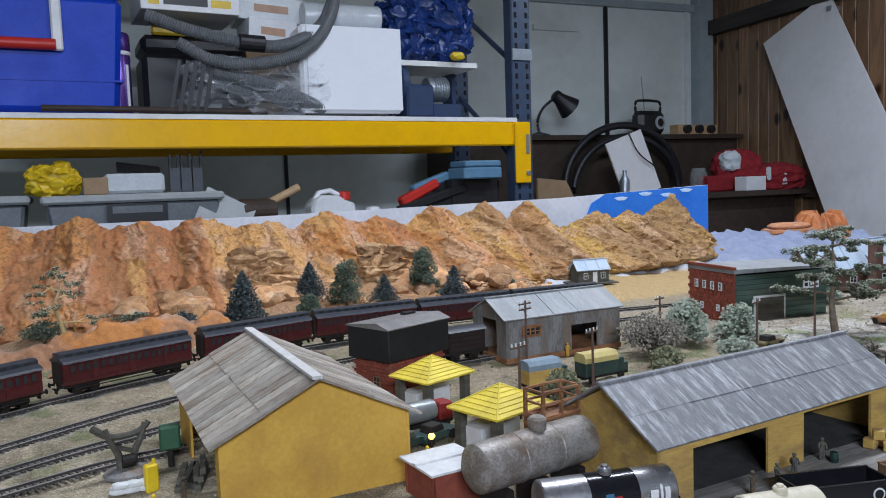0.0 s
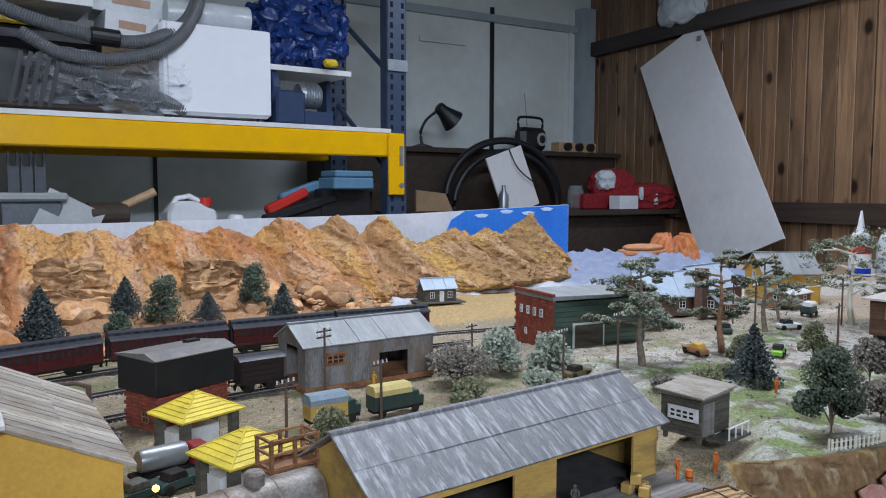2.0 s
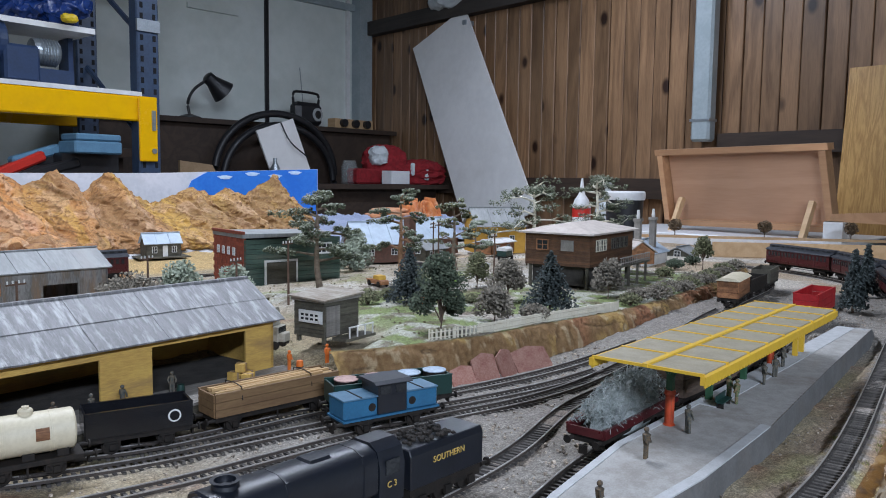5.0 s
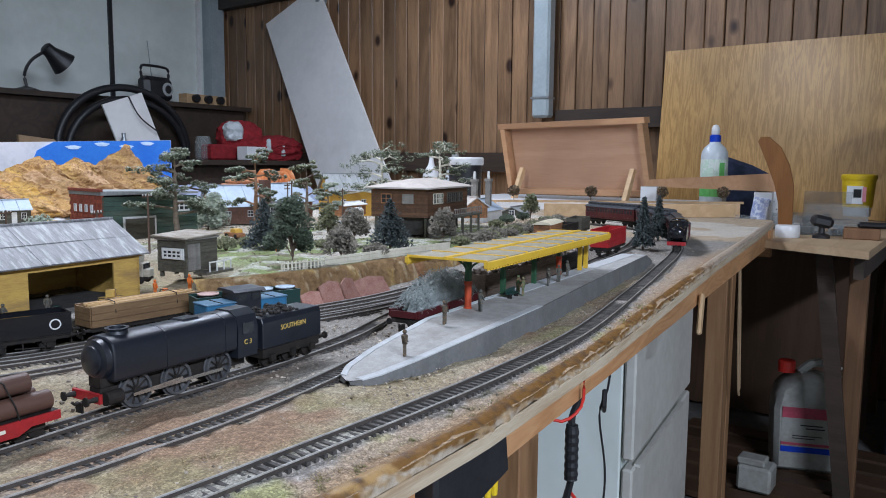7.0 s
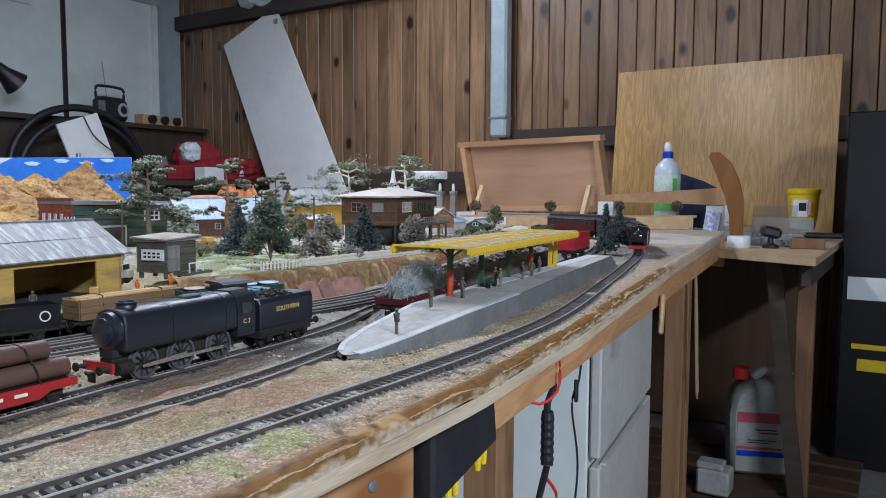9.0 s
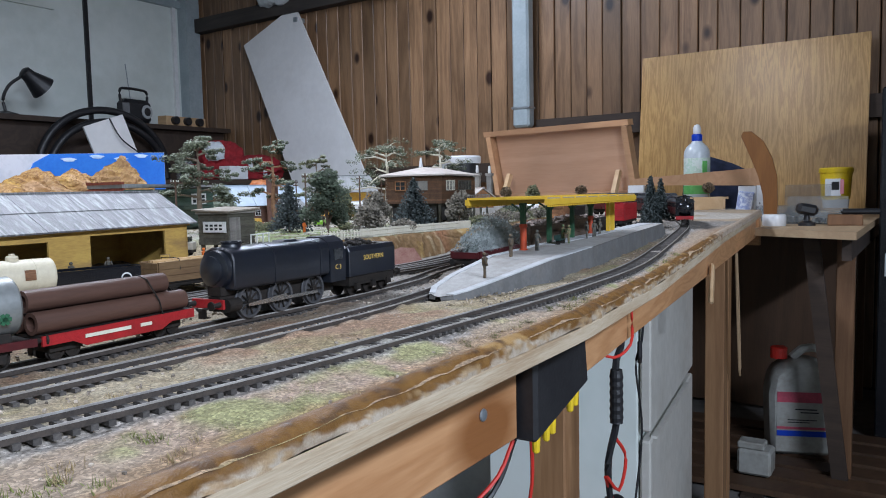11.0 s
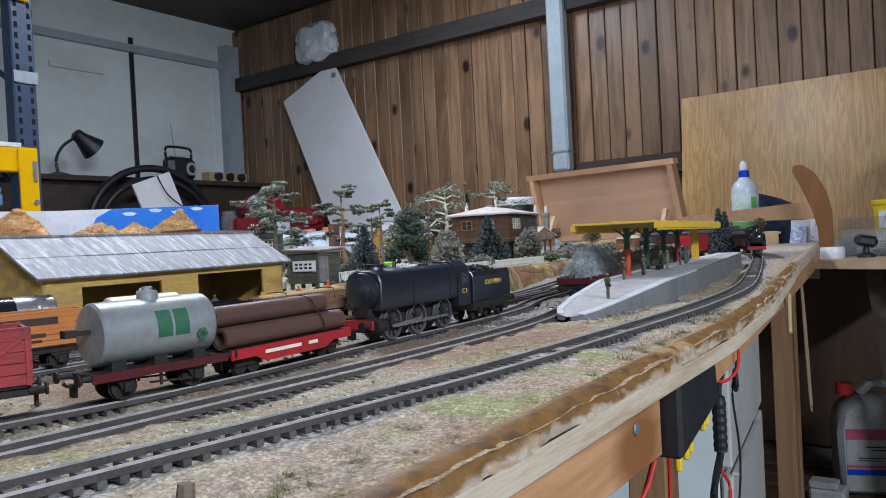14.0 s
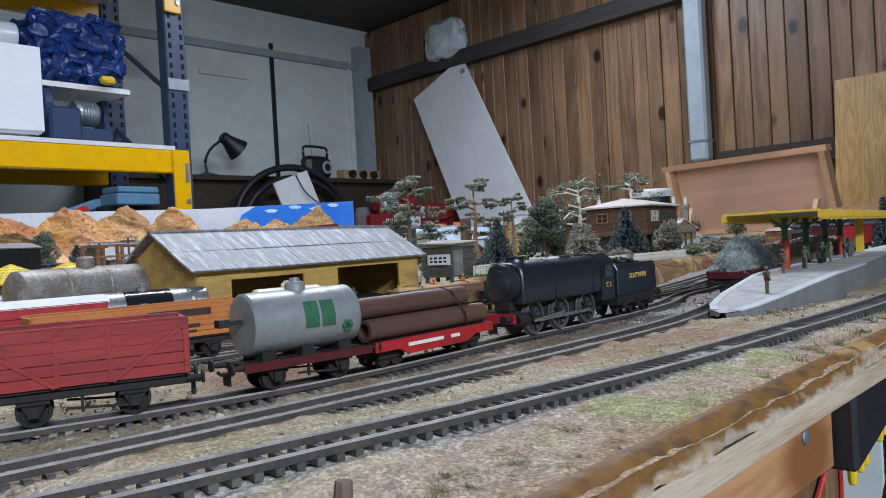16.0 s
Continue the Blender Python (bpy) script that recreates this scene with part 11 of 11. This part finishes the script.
part("column", cyl(B(), (0, 0, 0), (0, 0, 0.052), 0.004, 0.003, 10), MT["pole"], wc_)
part("arm", tube(B(), [(0, 0, 0.050), (-0.015, 0, 0.055), (-0.035, 0, 0.054)], 0.003, 8), MT["pole"], wc_, smooth=True)
part("spout", cyl(B(), (-0.034, 0, 0.055), (-0.034, 0, 0.030), 0.0024, seg=8), MT["pole"], wc_)
for i, (x, y) in enumerate(((0.826, 0.652), (0.840, 0.648), (0.833, 0.637), (0.832, 0.648))):
    c_ = thing("packing_crate", "small ochre packing crate on the platform", "packing crate", pose(x, y, 1.0520 + (0.009 if i == 3 else 0), 0, 0, 15 + 9 * i), group="packing crates")
    part("crate", box(B(), (0, 0, 0.0045), (0.011, 0.010, 0.009)), MT["ochre2"], c_, bev=0.0004)
    part("strap", box(B(), (0, 0, 0.0046), (0.0025, 0.0104, 0.0093)), MT["card"], c_)


def figure(x, y, z, col, rz=0, h=0.022, label="tiny painted standing figurine"):
    bm = B()
    s = h / 0.022
    for sx in (-1, 1):
        cyl(bm, (sx * 0.0014 * s, 0, 0), (sx * 0.0012 * s, 0, 0.0105 * s), 0.0013 * s, 0.0014 * s, 7)
        tube(bm, [(sx * 0.0026 * s, 0, 0.0170 * s), (sx * 0.0038 * s, -0.0008 * s, 0.0135 * s), (sx * 0.0030 * s, -0.0022 * s, 0.0105 * s)], 0.0008 * s, 6)
    lathe(bm, [(0.0020 * s, 0.0098 * s), (0.0024 * s, 0.013 * s), (0.0029 * s, 0.0168 * s), (0.0010 * s, 0.0182 * s)], 10)
    ball(bm, (0, 0, 0.0200 * s), 0.0019 * s, 2)
    return single("figurine", bm, col, label, "figurine", pose(x, y, z, 0, 0, rz), "painted figurines", smooth=40)


MT["figdark"] = pbr("figure_dark", (0.06, 0.065, 0.06), (0.13, 0.11, 0.08), 200, 0.7, contrast=0.8)
MT["figtan"] = pbr("figure_tan", (0.13, 0.085, 0.045), (0.06, 0.052, 0.042), 200, 0.7, contrast=0.8)
MT["figgreen"] = pbr("figure_green", (0.06, 0.12, 0.05), (0.22, 0.15, 0.08), 200, 0.7, contrast=0.8)
MT["figorange"] = pbr("figure_orange", (0.70, 0.17, 0.02), (0.60, 0.13, 0.02), 200, 0.6)
DZ = 1.0520
PZ = G + 0.0215
for x, y, z, m_, rz in ((0.640, 0.618, DZ, "figtan", 10), (0.672, 0.622, DZ, "figdark", 60), (0.758, 0.650, DZ, "figdark", -20), (0.703, 0.632, DZ, "figdark", 120), (0.893, 0.652, DZ, "figorange", 30), (0.935, 0.64, G, "figorange", 0), (0.806, 0.192, G + 0.011, "figtan", 30), (0.885, 0.208, PZ, "figtan", 10), (0.955, 0.214, PZ, "figdark", 70), (1.055, 0.222, PZ, "figgreen", 200), (1.062, 0.232, PZ, "figgreen", 60), (1.135, 0.232, PZ, "figdark", 20), (1.17, 0.236, PZ, "figdark", -40), (1.215, 0.246, PZ, "figdark", 0), (0.778, 1.130, G, "ochre", 0), (1.20, 0.765, G + TOWN, "figorange", 0), (0.415, 0.80, G, "yelp", 0), (0.195, 0.83, G, "figtan", 40), (0.17, 0.80, G, "yelp", 10)):
    figure(x, y, z, MT[m_], rz)
for x, y, lab in ((0.684, 0.616, "small brown barrel"), (0.762, 0.640, "small green barrel"), (0.902, 0.645, "orange pumpkin-like tub")):
    c_ = thing("barrel", lab + " standing on the platform", "barrel", pose(x, y, DZ))
    mt = MT["darkgreen"] if "green" in lab else (MT["figorange"] if "orange" in lab else MT["brownplank"])
    part("staves", lathe(B(), [(0.0032, 0), (0.0040, 0.004), (0.0040, 0.006), (0.0033, 0.010)], 14), mt, c_, smooth=40)
    part("hoop", lathe(B(), [(0.0040, 0.0024), (0.00425, 0.003), (0.0040, 0.0036)], 14), MT["blackdull"], c_)
bs_ = thing("garden_bench", "dark bench seat on the platform", "bench seat", pose(1.04, 0.226, PZ, 0, 0, 8))
part("seat", box(B(), (0, 0, 0.0055), (0.024, 0.006, 0.001)), MT["darkgreen"], bs_)
part("backrest", box(B(), (0, 0.003, 0.0085), (0.024, 0.001, 0.005)), MT["darkgreen"], bs_)
for x in (-0.009, 0.009):
    part("leg", box(B(), (x, 0, 0.0026), (0.0012, 0.005, 0.0052)), MT["blackdull"], bs_)

# ---- road vehicles ----
MT["lorrygreen"] = pbr("vehicle_dark_green", (0.03, 0.06, 0.05), (0.02, 0.045, 0.04), 80, 0.4)
MT["greyblue"] = pbr("grey_blue_roof", (0.24, 0.31, 0.36), (0.19, 0.25, 0.29), 60, 0.55)
MT["palyellow"] = pbr("pale_yellow_roof", (0.62, 0.50, 0.20), (0.52, 0.41, 0.15), 60, 0.55)
MT["khaki"] = pbr("khaki_paint", (0.13, 0.105, 0.045), (0.09, 0.07, 0.03), 60, 0.45)
MT["lime"] = pbr("lime_green_paint", (0.22, 0.50, 0.03), (0.18, 0.42, 0.03), 60, 0.35)


def lorry(x, y, z, rz, L, body, roof, cab, label, arch=True, h=0.030):
    t = thing("lorry", label, "model lorry", pose(x, y, z, 0, 0, rz))
    for sx in (-0.33, 0.30):
        for sy in (-1, 1):
            w_ = part("wheel", lathe(B(), [(0.001, sy * 0.0120), (0.0032, sy * 0.0118), (0.0052, sy * 0.0112), (0.0052, sy * 0.0085)], 16, (L * sx, 0, 0.0052), "y"), MT["blackdull"], t)
    part("chassis", box(B(), (0, 0, 0.0075), (L * 0.95, 0.016, 0.004)), MT["blackdull"], t)
    part("load_body", box(B(), (-L * 0.13, 0, 0.0095 + h * 0.3), (L * 0.70, 0.024, h * 0.6)), body, t, bev=0.0005)
    prof = [(-0.0130, 0.0095 + h * 0.6), (-0.0125, 0.0095 + h * 0.82), (-0.008, 0.0095 + h), (0.008, 0.0095 + h), (0.0125, 0.0095 + h * 0.82), (0.0130, 0.0095 + h * 0.6)]
    part("canvas_top", prism(B(), prof, -L * 0.48, L * 0.22, "x"), roof, t, smooth=30)
    part("cab", box(B(), (L * 0.30, 0, 0.0185), (L * 0.15, 0.021, 0.019)), cab, t, bev=0.001)
    part("bonnet", box(B(), (L * 0.43, 0, 0.0145), (L * 0.14, 0.015, 0.011)), cab, t, bev=0.001)
    part("windscreen", box(B(), (L * 0.3765, 0, 0.0235), (0.001, 0.018, 0.007)), MT["glassdark"], t)
    return t


lorry(0.742, 0.985, G + 0.002, 5, 0.078, MT["lorrygreen"], MT["palyellow"], MT["lorrygreen"], "old lorry with pale yellow canvas top")
lorry(0.655, 0.985, G + 0.002, 5, 0.072, MT["ochre2"], MT["greyblue"], MT["lorrygreen"], "old lorry with grey-blue canvas top")
lorry(0.922, 0.746, G + 0.002, -60, 0.056, MT["canvas"], MT["canvas"], MT["canvas"], "lorry with grubby cream canvas behind the goods shed", h=0.040)
lorry(1.83, 1.145, G + TOWN, 15, 0.05, MT["lorrygreen"], MT["trimwhite"], MT["trimwhite"], "small lorry with white top", h=0.022)
tk = thing("tanker_lorry", "silver tanker lorry with red cab", "model lorry", pose(0.448, 0.905, G + 0.001, 0, 0, 12))
part("tank", lathe(B(), [(0.001, -0.032), (0.0105, -0.030), (0.0118, -0.027), (0.0118, 0.014), (0.0105, 0.017), (0.001, 0.018)], 24, (0, 0, 0.021), "x"), MT["silver"], tk, smooth=35)
part("cab", box(B(), (0.029, 0, 0.0185), (0.018, 0.020, 0.020)), MT["wagonred"], tk, bev=0.0015)
part("chassis", box(B(), (0, 0, 0.0075), (0.076, 0.016, 0.004)), MT["blackdull"], tk)
for x in (-0.022, 0.028):
    for sy in (-1, 1):
        part("wheel", lathe(B(), [(0.001, sy * 0.0115), (0.0050, sy * 0.0108), (0.0050, sy * 0.0080)], 16, (x, 0, 0.0050), "y"), MT["blackdull"], tk)


def car(x, y, z, rz, mat, label, top=None):
    t = thing("motor_car", label, "model car", pose(x, y, z, 0, 0, rz))
    part("body", prism(B(), [(-0.024, 0.004), (0.026, 0.004), (0.026, 0.0115), (0.010, 0.0125), (-0.022, 0.0125), (-0.025, 0.010)], -0.0085, 0.0085), mat, t, bev=0.0008)
    if top:
        part("hood", prism(B(), [(-0.017, 0.0125), (0.006, 0.0125), (0.003, 0.0200), (-0.014, 0.0200)], -0.0078, 0.0078), top, t, bev=0.0008)
    part("seat", box(B(), (-0.006, 0, 0.013), (0.010, 0.013, 0.003)), MT["brownplank"], t)
    for sx in (-0.016, 0.017):
        for sy in (-1, 1):
            part("wheel", lathe(B(), [(0.001, sy * 0.0105), (0.0044, sy * 0.0100), (0.0052, sy * 0.0095), (0.0052, sy * 0.0075)], 16, (sx, 0, 0.0052), "y"), MT["blackdull"], t)
    for sy in (-1, 1):
        part("mudguard", box(B(), (0.017, sy * 0.009, 0.0112), (0.013, 0.004, 0.0012)), mat, t)


car(1.055, 1.0, G + 0.006, 12, MT["khaki"], "old khaki open tourer on the road", MT["blackdull"])
car(1.30, 0.99, G + TOWN, 80, MT["brownplank"], "old orange-brown car with black wheels", MT["ochre"])
car(1.41, 0.915, G + TOWN, 30, MT["lime"], "bright lime green car on the grass", MT["blackdull"])
car(1.50, 1.10, G + TOWN, 60, MT["lorrygreen"], "dark green old car on the road", MT["blackdull"])
car(1.64, 1.06, G + TOWN, -20, MT["trimwhite"], "white old car on the road", MT["glassdark"])
car(0.415, 0.855, G + 0.001, 25, MT["lorrygreen"], "dark green old tractor by the kiosk", MT["figdark"])
car(0.450, 0.865, G + 0.001, 25, MT["lorrygreen"], "dark green old car by the kiosk", MT["blackdull"])
# small glowing lamp by the oil tank and one in the yard
for x, y, z in ((0.575, 0.640, G + 0.020), (0.418, 0.795, G + 0.030)):
    l_ = thing("yard_lamp", "small warm glowing yard lamp on a post", "yard lamp", pose(x, y, G))
    part("post", cyl(B(), (0, 0, 0), (0, 0, z - G), 0.0012, seg=6), MT["blackdull"], l_)
    ball(bm := B(), (0, 0, z - G + 0.002), 0.0032, 2)
    part("bulb", bm, glow("warm_bulb", (1.0, 0.55, 0.10), 6.0), l_, "glowing yellow bulb", smooth=True)
